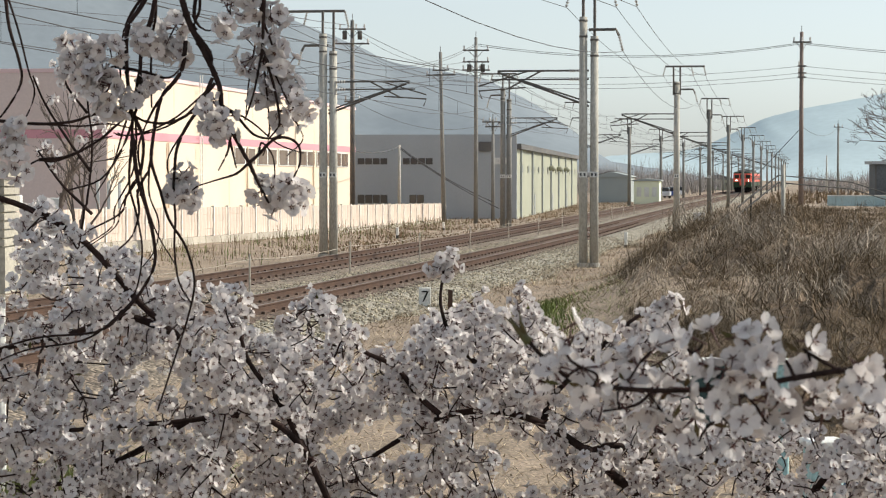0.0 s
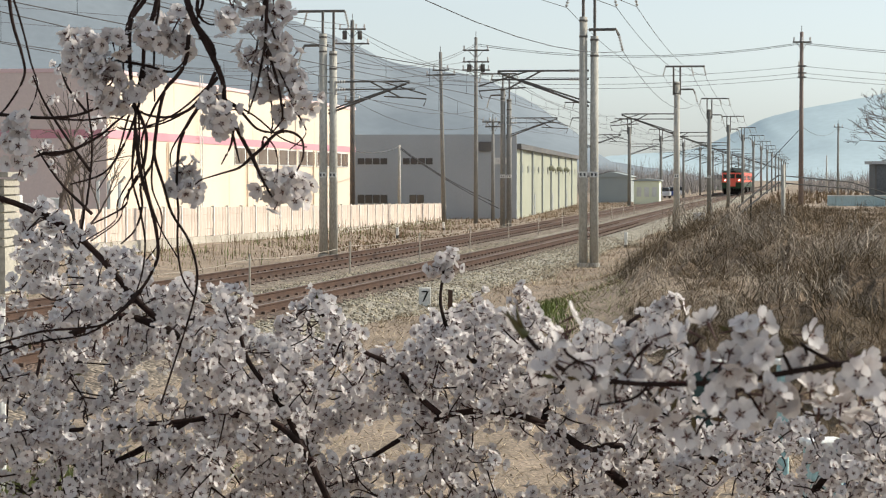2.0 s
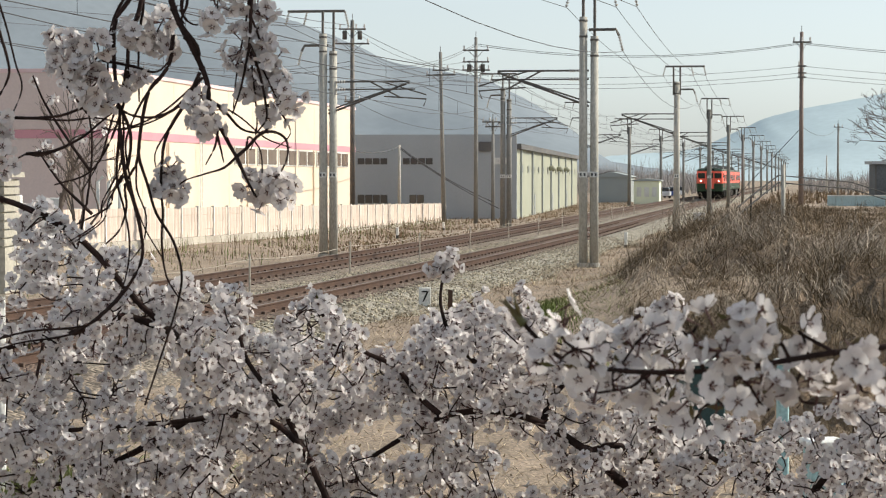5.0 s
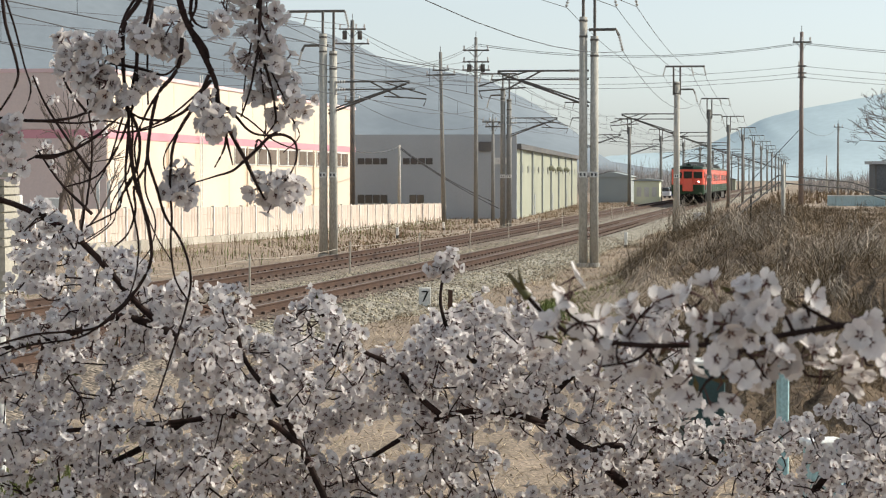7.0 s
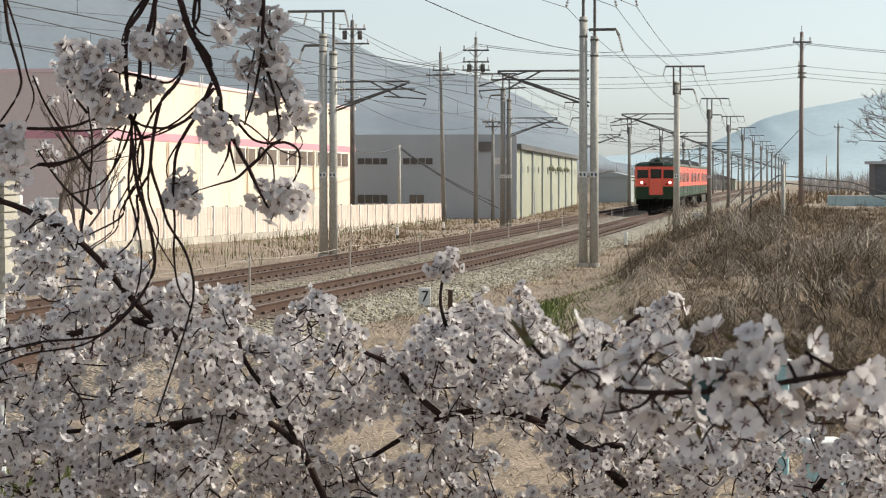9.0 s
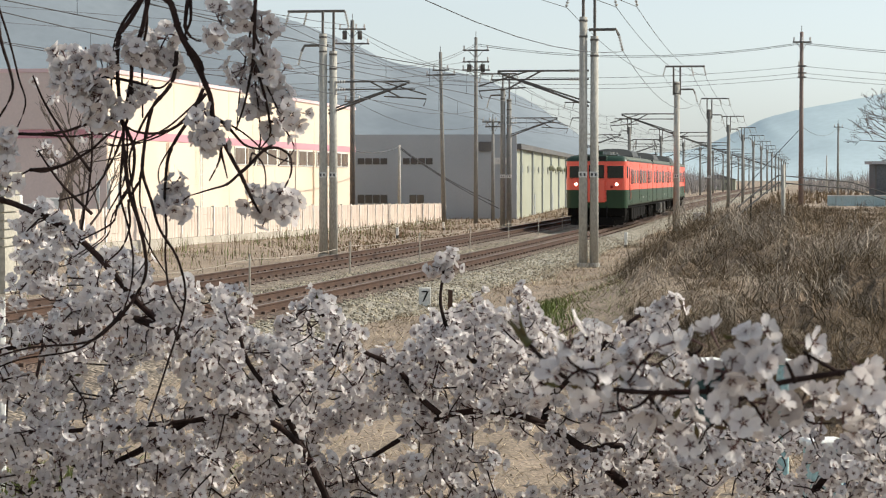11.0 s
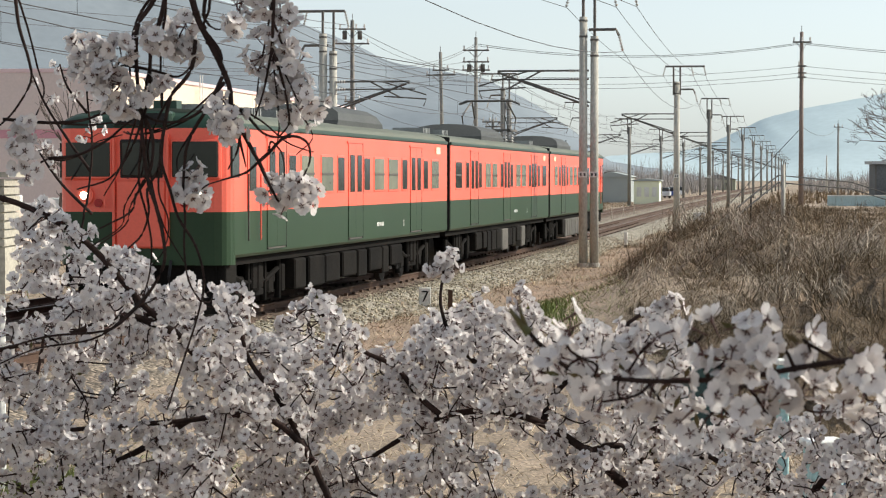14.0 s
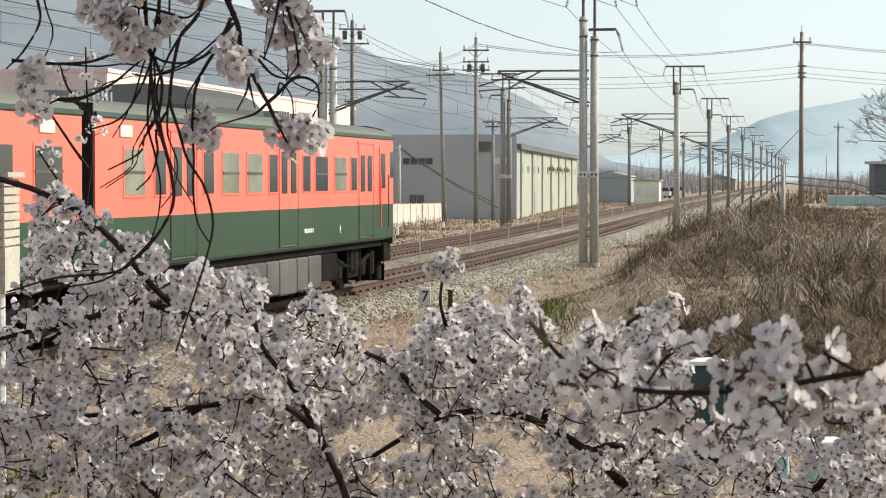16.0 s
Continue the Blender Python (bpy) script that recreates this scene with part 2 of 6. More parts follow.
def mast(s, off, double, height=7.4, base=-0.5, arm=True, side=-1, top=True, reach=2.9):
    t = thing("overhead_line_mast", "round grey concrete railway mast with steel brackets" if not double else "paired round concrete railway masts with steel brackets", "mast", "masts along the line", m=at_line(s, off, 0))
    far = s > 150
    n = 8 if far else 14
    gap = 0.17
    rad = (0.14 if off > 0 else 0.152) if double else 0.175
    for y in ((0.0, ) if not double else (-gap, gap)):
        bm = bmx()
        tube(bm, [(y, y * 0.3, base), (y, y * 0.3, height - (0.6 if y > 0 else 0.0))], rad, n, rad * 0.88)
        part("pole", bm, M_CONCRETE if s < 65 else M_POLEDARK, t, smooth=True)
        if not far:
            pl = part("plate", boxes((y - 0.13, y + 0.13, y * 0.3 - rad - 0.02, y * 0.3 - rad + 0.06, 2.36, 2.54)), M_WHITE, t, "white plate with dark bars")
            part("plate_mark", boxes((y - 0.09, y - 0.03, y * 0.3 - rad - 0.026, y * 0.3 - rad - 0.021, 2.4, 2.5)), M_WIRE, pl)
            part("plate_mark", boxes((y + 0.03, y + 0.09, y * 0.3 - rad - 0.026, y * 0.3 - rad - 0.021, 2.4, 2.5)), M_WIRE, pl)
    if not far:
        for z in (height - 0.12, height - 0.62):
            for y in ((0.0, ) if not double else (-gap, gap)):
                z2 = z - (0.6 if y > 0 else 0.0)
                part("clamp", tubes(rad * 0.88 + 0.012, [(y, y * 0.3, z2 - 0.03), (y, y * 0.3, z2 + 0.03)], n=n), M_STEEL, t, "dark steel band clamp")
        bm = bmx()
        for y in ((0.0, ) if not double else (-gap, gap)):
            tube(bm, [(y, y * 0.3, base - 0.1), (y, y * 0.3, base + 0.16)], rad + 0.07, 16, rad + 0.05)
        part("footing", bm, M_CONCRETE, t)
    if top:
        # steel top with feeder brackets
        h2 = height + 0.8
        bm = bmx()
        for y in (-0.12, 0.12):
            tube(bm, [(y * 1.4, y, height - 0.7), (y * 1.4, y, h2)], 0.05, 5)
        tube(bm, [(side * 0.6, 0, h2), (-side * 1.45, 0, h2)], 0.05, 5)
        part("top_frame", bm, M_STEEL, t)
        part("feeder_arm", tubes(0.05, [(0, 0, height - 0.4), (-side * 0.85, 0, height - 0.4), (-side * 0.95, 0, height - 0.6)]), M_STEEL, t)
        for x, z in ((side * 0.6, h2), (-side * 1.4, h2), (-side * 0.75, h2), (-side * 0.95, height - 0.6)):
            bm = bmx()
            insulator(bm, (x, 0, z), (0.25 * (1 if x > 0 else -1), 0, -1), 0.5, 0.055)
            part("insulator", bm, M_INSUL, t)
    if arm:
        # hinged cantilever that carries the wires over the track
        w = side
        bm = bmx()
        tube(bm, [(0, 0, 5.72), (w * reach, 0, 5.72)], 0.035, 6)
        tube(bm, [(0, 0, 5.45), (w * (reach + 0.2), 0, 5.45)], 0.028, 6)
        tube(bm, [(0, 0, 4.6), (w * 1.2, 0, 5.05), (w * reach, 0, 5.68)], 0.04, 6)
        tube(bm, [(0, 0, 4.72), (w * 2.2, 0, 5.45)], 0.03, 6)
        tube(bm, [(w * 1.5, 0, 5.72), (w * 2.6, 0, 5.15)], 0.028, 5)
        tube(bm, [(w * 1.9, 0, 5.72), (w * (reach + 0.6), 0, 5.25)], 0.025, 5)
        tube(bm, [(w * 2.0, 0, 5.2), (w * (reach + 0.6), 0, 5.1), (w * (reach + 0.5), 0, 4.85)], 0.025, 5)
        part("cantilever", bm, M_STEEL, t)
        for z, d in ((5.72, -0.6), (5.45, -0.4)):
            bm = bmx()
            insulator(bm, (w * 0.18, 0, z), (w, 0, 0), 0.45, 0.06)
            part("insulator", bm, M_INSUL, t)
    return t


RIGHT_S = [11 + 49 * k for k in range(0, 14)]
LEFT_S = [18 + 49 * k for k in range(0, 14)]
for k, s in enumerate(RIGHT_S):
    mast(s, 3.1, k == 0)
for k, s in enumerate(LEFT_S):
    mast(s, TRACK2 - 3.0, k < 2, side=1)
# ---- buildings ----
def at_heading(x, y, h):
    return pose(x, y, 0, 0, 0, -math.degrees(h))


# cream works hall beside the line: long front to the track, end wall to the camera
HALL_H = 6.6


def cream_hall():
    p0, p1 = on_line(28.0, -18.0), on_line(80.5, -18.0)
    h = math.atan2(p1.x - p0.x, p1.y - p0.y)
    L = (p1 - p0).length
    t = thing("works_hall", "long cream factory hall with a pink band", "building", m=at_heading(p0.x, p0.y, h))
    W = 40.0
    part("wall", boxes((-W, 0, 0, L, -0.6, 3.95)), M_CREAM, t, "cream sheet siding")
    part("pink_band", boxes((-W - 0.03, 0.03, -0.03, L + 0.03, 3.95, 4.3)), M_PINK, t, "pink painted band")
    part("upper_wall", boxes((-W, 0, 0, L, 4.3, HALL_H)), M_CREAM, t)
    part("parapet", boxes((-W - 0.06, 0.06, -0.06, L + 0.06, HALL_H, HALL_H + 0.16)), M_COPING, t, "pale pink coping")
    # row of windows under the band, with white mullions
    y = 21.0
    while y < L - 4.0:
        w = part("window", boxes((0.0, 0.05, y, y + 4.3, 3.0, 3.9)), M_WHITE, t)
        part("pane", boxes((0.05, 0.07, y + 0.1, y + 2.0, 3.06, 3.84), (0.05, 0.07, y + 2.3, y + 4.2, 3.06, 3.84)), M_HALLGLASS, w, "dull brown window glass")
        y += 4.9
    # siding seams
    for k in range(1, int(L / 5)):
        part("seam", boxes((0.0, 0.012, k * 5 - 0.02, k * 5 + 0.02, -0.5, 2.95), (0.0, 0.012, k * 5 - 0.02, k * 5 + 0.02, 4.3, HALL_H)), M_CREAM, t)
    # down pipes and a ladder on the long wall
    for y in (8.8, 23.5, 39.5):
        part("down_pipe", tubes(0.05, [(0.08, y, -0.4), (0.08, y, 3.9)]), M_CREAM, t)
    lad = bmx()
    for dy in (-0.22, 0.22):
        tube(lad, [(0.2, 14 + dy, 0.8), (0.2, 14 + dy, HALL_H + 0.5)], 0.025, 5)
    for k in range(19):
        tube(lad, [(0.2, 13.78, 1.0 + 0.3 * k), (0.2, 14.22, 1.0 + 0.3 * k)], 0.015, 4)
    part("ladder", lad, M_WHITE, t)
    part("end_cladding", boxes((-W, -0.04, -0.04, -0.002, -0.5, 3.94), (-W, -0.04, -0.04, -0.002, 4.31, HALL_H - 0.01)), M_ENDWALL, t, "mauve-grey end wall cladding")
    # end wall: doors, box gutter and roof vents
    part("end_gutter", tubes(0.07, [(-1.6, -0.1, -0.4), (-1.6, -0.1, 3.9)]), M_CREAM, t)
    for x in (-9.0, -16.0, -23.0):
        part("roof_vent", tubes(0.55, [(x, 3, HALL_H + 0.16), (x, 3, HALL_H + 0.75)], n=12), M_ROOF, t, "dark round roof vent")
        part("vent_cap", tubes(0.8, [(x, 3, HALL_H + 0.75), (x, 3, HALL_H + 0.95)], n=12), M_ROOF, t)
    return t


M_HALLGLASS = mat("hall_glass", (0.16, 0.11, 0.08), (0.22, 0.17, 0.13), 0.8, 8, 0.2, 0, 0, 0.1)
cream_hall()


def grey_works():
    t = thing("warehouse", "low grey and pale green warehouse with a dark roof", "building", m=at_heading(5.08, 158, 0.105))
    W, L = 22.0, 88.0
    part("front_wall", boxes((-W, 0.0, -0.25, 0, -0.9, 5.35)), M_GREY, t, "grey sheet siding")
    part("side_wall", boxes((-0.25, 0, 0.004, L, -0.9, 4.35)), M_GREEN, t, "pale green sheet siding")
    part("back_wall", boxes((-W, -0.25, L - 0.3, L, -0.9, 4.35)), M_GREEN, t)
    part("roof", boxes((-W, 0.3, 0.0, L + 0.3, 4.35, 4.72)), M_ROOF, t, "dark sheet roof with a deep eaves edge")
    for x0 in (-11.0, -7.85):
        for k in range(4):
            part("upper_window", boxes((x0 + k * 0.53, x0 + k * 0.53 + 0.46, -0.29, -0.25, 3.3, 3.72)), M_DARKGLASS, t)
    for x0, n in ((-11.0, 4), (-7.4, 2)):
        for k in range(n):
            part("lower_window", boxes((x0 + k * 0.53, x0 + k * 0.53 + 0.47, -0.29, -0.25, 0.62, 1.2)), M_DARKGLASS, t)
    part("louvre", boxes((-2.6, -1.7, -0.4, -0.25, 4.2, 4.85)), M_ROOF, t, "dark wall fan louvre")
    part("sign_board", boxes((-1.6, -0.7, -0.32, -0.25, 3.3, 3.75)), M_WHITE, t, "white blank board")
    for k in range(9):
        x = -W + k * 2.6
        part("siding_joint", boxes((x, x + 0.03, -0.262, -0.25, -0.9, 5.3)), M_GREY, t)
    for k in range(14):
        y = 3 + k * 6.0
        if k % 2 == 0:
            part("side_post", boxes((0.0, 0.14, y, y + 0.22, -0.9, 4.34)), M_GREY, t, "dark grey down pipe")
        part("side_window", boxes((0.0, 0.04, y + 1.6, y + 2.8, 2.75, 3.25)), M_SIDEGLASS, t)
        if k in (5, 7, 9):
            bm = bmx()
            tube(bm, [(0.0, y + 4.0, 3.1), (0.3, y + 4.0, 3.25), (0.5, y + 4.0, 3.0)], 0.22, 8)
            part("vent_hood", bm, M_GREEN, t, "round vent hood", smooth=True)
        if k in (2, 6, 10):
            part("side_door", boxes((0.0, 0.03, y + 3.2, y + 4.2, -0.8, 1.1)), M_GREY, t)


M_SIDEGLASS = mat("dull_side_glass", (0.16, 0.165, 0.14), (0.12, 0.125, 0.11), 0.5, 10, 0.3, 0, 0, 0.1)
grey_works()


# haze is put into the pale grey-green of the shed and roofs
M_HAZESHED = mat("hazed_shed", (0.34, 0.37, 0.36), (0.30, 0.33, 0.33), 0.3, 12, 0.8, 0, 0.05, 0.06)
# pale green lightened to stand in for sun on the hut's front
M_HUT = mat("sun_paled_hut", (0.82, 0.84, 0.66), (0.75, 0.77, 0.6), 0.6, 12, 0.7, 0, 0.05, 0.06)


def small_buildings():
    for x, y, w, d, h, c, lab in ((20.3, 245, 2.7, 4, 2.15, M_HUT, "small pale green trackside hut"), (17.6, 265, 3.9, 8, 2.6, M_HAZESHED, "grey-green low shed beyond the warehouse")):
        t = thing("hut", lab, "building", m=at_heading(x, y, 0.15))
        part("wall", boxes((0, w, 0, d, -0.8, h)), c, t)
        b = bmx()
        shell(b, [(-0.2, h), (w * 0.45, h + (0.5 if c is M_HAZESHED else 0.2)), (w + 0.2, h), (w + 0.2, h - 0.1), (-0.2, h - 0.1)], -0.2, d + 0.2)
        part("roof", b, M_HAZESHED, t)
        for k in range(3 if c is M_HUT else 0):
            part("window", boxes((w * (0.12 + k * 0.3), w * (0.3 + k * 0.3), -0.04, 0, 0.4, 1.4)), M_WHITE, t)


small_buildings()


# ---- whitewashed panel fence on a low wall ----
M_FENCE = mat("fence_planks", (0.70, 0.60, 0.53), (0.43, 0.33, 0.26), 2.2, 9, 0.88, stretch=(1.5, 1.5, 0.12), per_object=0.05, grain=0.3)
M_FPOST = mat("fence_post_paint", (0.84, 0.80, 0.75), (0.66, 0.60, 0.54), 3, 20, 0.8, per_object=0.08)
M_KERB = mat("old_concrete", (0.5, 0.46, 0.39), (0.33, 0.29, 0.24), 0.8, 18, 0.9)


def fence_z(s):
    """Foot of the fence along the line."""
    return 0.17 - 0.0082 * (min(max(s, -10), 91) - 20)


def fence():
    bm = bmx()
    rows = [[bm.verts.new(on_line(s, o, z)) for o, z in ((-13.2, -0.9), (-13.2, fence_z(s) - 0.02), (-12.9, fence_z(s) - 0.02), (-12.9, -0.9))] for s in np.arange(-20, 92, 2.0)]
    for a, b in zip(rows, rows[1:]):
        for i in range(3):
            bm.faces.new((a[i], a[i + 1], b[i + 1], b[i]))
    tagged(part("low_wall", bm, M_KERB), "low stained concrete wall under the fence", "wall", kind="structure")
    t = thing("fence", "stained whitewashed concrete panel fence with white posts", "fence", m=on_line(0) and Matrix.Identity(4))
    rnd = random.Random(2)
    pitch = 2.3
    planks = []
    for i in range(4):
        bm = boxes((-0.03, 0.012 + 0.008 * (i % 2), 0.05, pitch - 0.05, -0.02 + 0.275 * i, 0.252 + 0.275 * i))
        planks.append(mesh_of("plank", bm, M_FENCE))
    post = mesh_of("post", boxes((-0.06, 0.07, -0.055, 0.055, -0.02, 1.14)), M_FPOST)
    count = int(108 / pitch)
    for k in range(count):
        s = -18 + k * pitch
        m = at_line(s, -13.05, fence_z(s))
        if k < count - 1:
            for me in planks:
                o = part("plank", me, None, t)
                o.matrix_world = m @ Matrix.Translation((rnd.uniform(-0.006, 0.006), 0, 0))
        o = part("post", post, None, t)
        o.matrix_world = m @ Matrix.Rotation(rnd.uniform(-0.012, 0.012), 4, "Y")


fence()


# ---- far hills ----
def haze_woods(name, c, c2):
    """Wooded slopes with bright haze put into their colour and a faint glow."""
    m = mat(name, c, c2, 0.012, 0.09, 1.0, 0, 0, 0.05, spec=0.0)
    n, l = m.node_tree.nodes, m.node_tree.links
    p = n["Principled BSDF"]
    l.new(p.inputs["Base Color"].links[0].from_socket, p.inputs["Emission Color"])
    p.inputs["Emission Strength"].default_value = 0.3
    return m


def hills():
    near = haze_woods("hazed_near_hill", (0.172, 0.197, 0.219), (0.186, 0.212, 0.233))
    far = haze_woods("hazed_far_hill", (0.335, 0.41, 0.44), (0.345, 0.42, 0.45))
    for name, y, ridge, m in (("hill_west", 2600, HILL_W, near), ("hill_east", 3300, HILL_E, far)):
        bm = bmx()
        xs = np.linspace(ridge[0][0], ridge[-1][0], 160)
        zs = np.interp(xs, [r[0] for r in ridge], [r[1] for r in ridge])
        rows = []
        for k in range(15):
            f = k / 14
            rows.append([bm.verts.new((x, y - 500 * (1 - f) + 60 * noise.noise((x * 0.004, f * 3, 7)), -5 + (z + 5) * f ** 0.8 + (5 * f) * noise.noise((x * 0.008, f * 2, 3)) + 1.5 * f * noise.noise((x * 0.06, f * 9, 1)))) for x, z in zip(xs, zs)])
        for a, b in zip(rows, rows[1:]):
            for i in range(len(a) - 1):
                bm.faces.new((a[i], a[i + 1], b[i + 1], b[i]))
        tagged(part(name, bm, m, smooth=True), "wooded hill with haze put into its pale blue colour", "hill", kind="structure")


# ridges: x and height
HILL_W = [(-900, 330), (-560, 275), (-400, 240), (-260, 205), (-167, 182), (-105, 156), (-60, 134), (-15, 127), (42, 115), (106, 83), (151, 54), (180, 26), (330, -4)]
HILL_E = [(120, 22), (224, 34), (337, 40), (378, 50), (418, 68), (459, 88), (500, 99), (540, 108), (581, 116), (620, 122), (900, 160), (1500, 200)]
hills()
# ---- the train ----
M_RED = mat("vermilion_paint", (0.88, 0.145, 0.09), (0.82, 0.13, 0.08), 0.5, 25, 0.38, 0, 0.04, 0.05, spec=0.5)
M_DGREEN = mat("dark_green_paint", (0.023, 0.052, 0.022), (0.018, 0.043, 0.018), 0.5, 25, 0.42, 0, 0.04, 0.08, spec=0.3)
M_TROOF = mat("train_roof", (0.095, 0.11, 0.083), (0.125, 0.13, 0.10), 0.6, 20, 0.7, 0, 0.15, 0.12)
M_UNDER = mat("underframe", (0.0075, 0.007, 0.0068), (0.014, 0.0125, 0.011), 1.2, 25, 0.95, spec=0.08)
M_BOXGREY = mat("equipment_box", (0.10, 0.093, 0.082), (0.055, 0.05, 0.044), 1.0, 25, 0.8)
M_WHEEL = mat("wheel_steel", (0.03, 0.025, 0.022), (0.018, 0.015, 0.013), 2, 30, 0.7, 0.2)
M_RUBBER = mat("black_rubber", (0.012, 0.012, 0.012), (0.02, 0.02, 0.02), 2, 30, 0.9)
M_TGLASS = mat("train_glass", (0.036, 0.04, 0.032), (0.02, 0.023, 0.018), 0.5, 6, 0.12, 0, 0, 0.1, spec=0.3)
M_BLIND = mat("window_blind", (0.22, 0.22, 0.155), (0.115, 0.12, 0.085), 0.8, 12, 0.25, 0, 0, 0.1)
M_CREAMTAG = mat("cream_plate", (0.75, 0.72, 0.5), (0.7, 0.66, 0.45), 3, 30, 0.5, 0, 0)
M_LAMP = glow("headlight_glow", (1.0, 0.85, 0.62), 30.0)
M_REARLAMP = mat("red_lens", (0.4, 0.02, 0.02), (0.3, 0.01, 0.01), 5, 30, 0.2)
HB, HM, HT = 1.066, 1.785, 3.134
HALF = 9.75


def roof_profile():
    pts = [(1.45, HT - 0.004)]
    for k in range(13):
        w = math.pi * k / 12
        x = math.cos(w)
        pts.append((1.44 * math.copysign(abs(x) ** 0.75, x), HT + 0.06 + 0.27 * math.sin(w) ** 0.9))
    pts.append((-1.45, HT - 0.004))
    return pts


def bogie(y):
    out = {}
    bm = bmx()
    for x in (-1.02, 1.02):
        rbox(bm, x - 0.07, x + 0.07, y - 1.5, y + 1.5, 0.48, 0.66, 0.02)
        for dy in (-1.05, 1.05):
            rbox(bm, x - 0.11, x + 0.11, y + dy - 0.16, y + dy + 0.16, 0.3, 0.62, 0.03)
            for ex in (-0.25, 0.25):
                tube(bm, [(x, y + dy + ex, 0.34), (x, y + dy + ex, 0.62)], 0.09, 8)
        tube(bm, [(x, y, 0.4), (x, y, 0.95)], 0.2, 10)
        rbox(bm, x - 0.12, x + 0.12, y - 0.5, y + 0.5, 0.3, 0.42, 0.02)
    for x in (-1.12, 1.12):
        for dy in (-1.55, -0.55, 0.55, 1.55):
            tube(bm, [(x, y + dy, 0.2), (x, y + dy, 0.88)], 0.06, 8)
        tube(bm, [(x, y - 1.5, 0.72), (x, y - 0.7, 0.56), (x, y + 0.7, 0.56), (x, y + 1.5, 0.72)], 0.045, 6)
        rbox(bm, x - 0.06, x + 0.06, y - 0.36, y + 0.36, 0.42, 0.9, 0.03)
        rbox(bm, x - 0.05, x + 0.05, y - 1.9, y - 1.65, 0.3, 0.8, 0.02)
        rbox(bm, x - 0.05, x + 0.05, y + 1.65, y + 1.9, 0.3, 0.8, 0.02)
    rbox(bm, -1.0, 1.0, y - 0.25, y + 0.25, 0.5, 0.9, 0.04)
    out["frame"] = bm
    out["wheels"] = []
    for dy in (-1.05, 1.05):
        w = bmx()
        for x in (-0.6, 0.6):
            tube(w, [(x - 0.06, y + dy, 0.43), (x + 0.06, y + dy, 0.43)], 0.43, 18)
        tube(w, [(-0.6, y + dy, 0.43), (0.6, y + dy, 0.43)], 0.09, 8)
        out["wheels"].append(w)
    return out


def window_unit(parent, x, y0, y1, z0, z1, wide, blind):
    """Aluminium framed window set into the side; x: the wall plane, +1 or -1 side."""
    s = 1 if x > 0 else -1
    d = lambda a, b: (min(x + s * a, x + s * b), max(x + s * a, x + s * b))
    bm = bmx()
    rbox(bm, *d(-0.03, 0.012), y0 - 0.035, y1 + 0.035, z0 - 0.035, z1 + 0.035, 0.012)
    w = part("window", bm, M_RED, parent)
    g = bmx()
    rbox(g, *d(0.0, 0.016), y0, y1, z0, z1, 0.012)
    part("pane", g, M_BLIND if blind else M_TGLASS, w, "pale pane with a drawn blind" if blind else "dark glass")
    if wide:
        part("sash_bar", boxes((*d(0.012, 0.026), y0, y1, (z0 + z1) / 2 - 0.02, (z0 + z1) / 2 + 0.02)), M_BOXGREY, w)


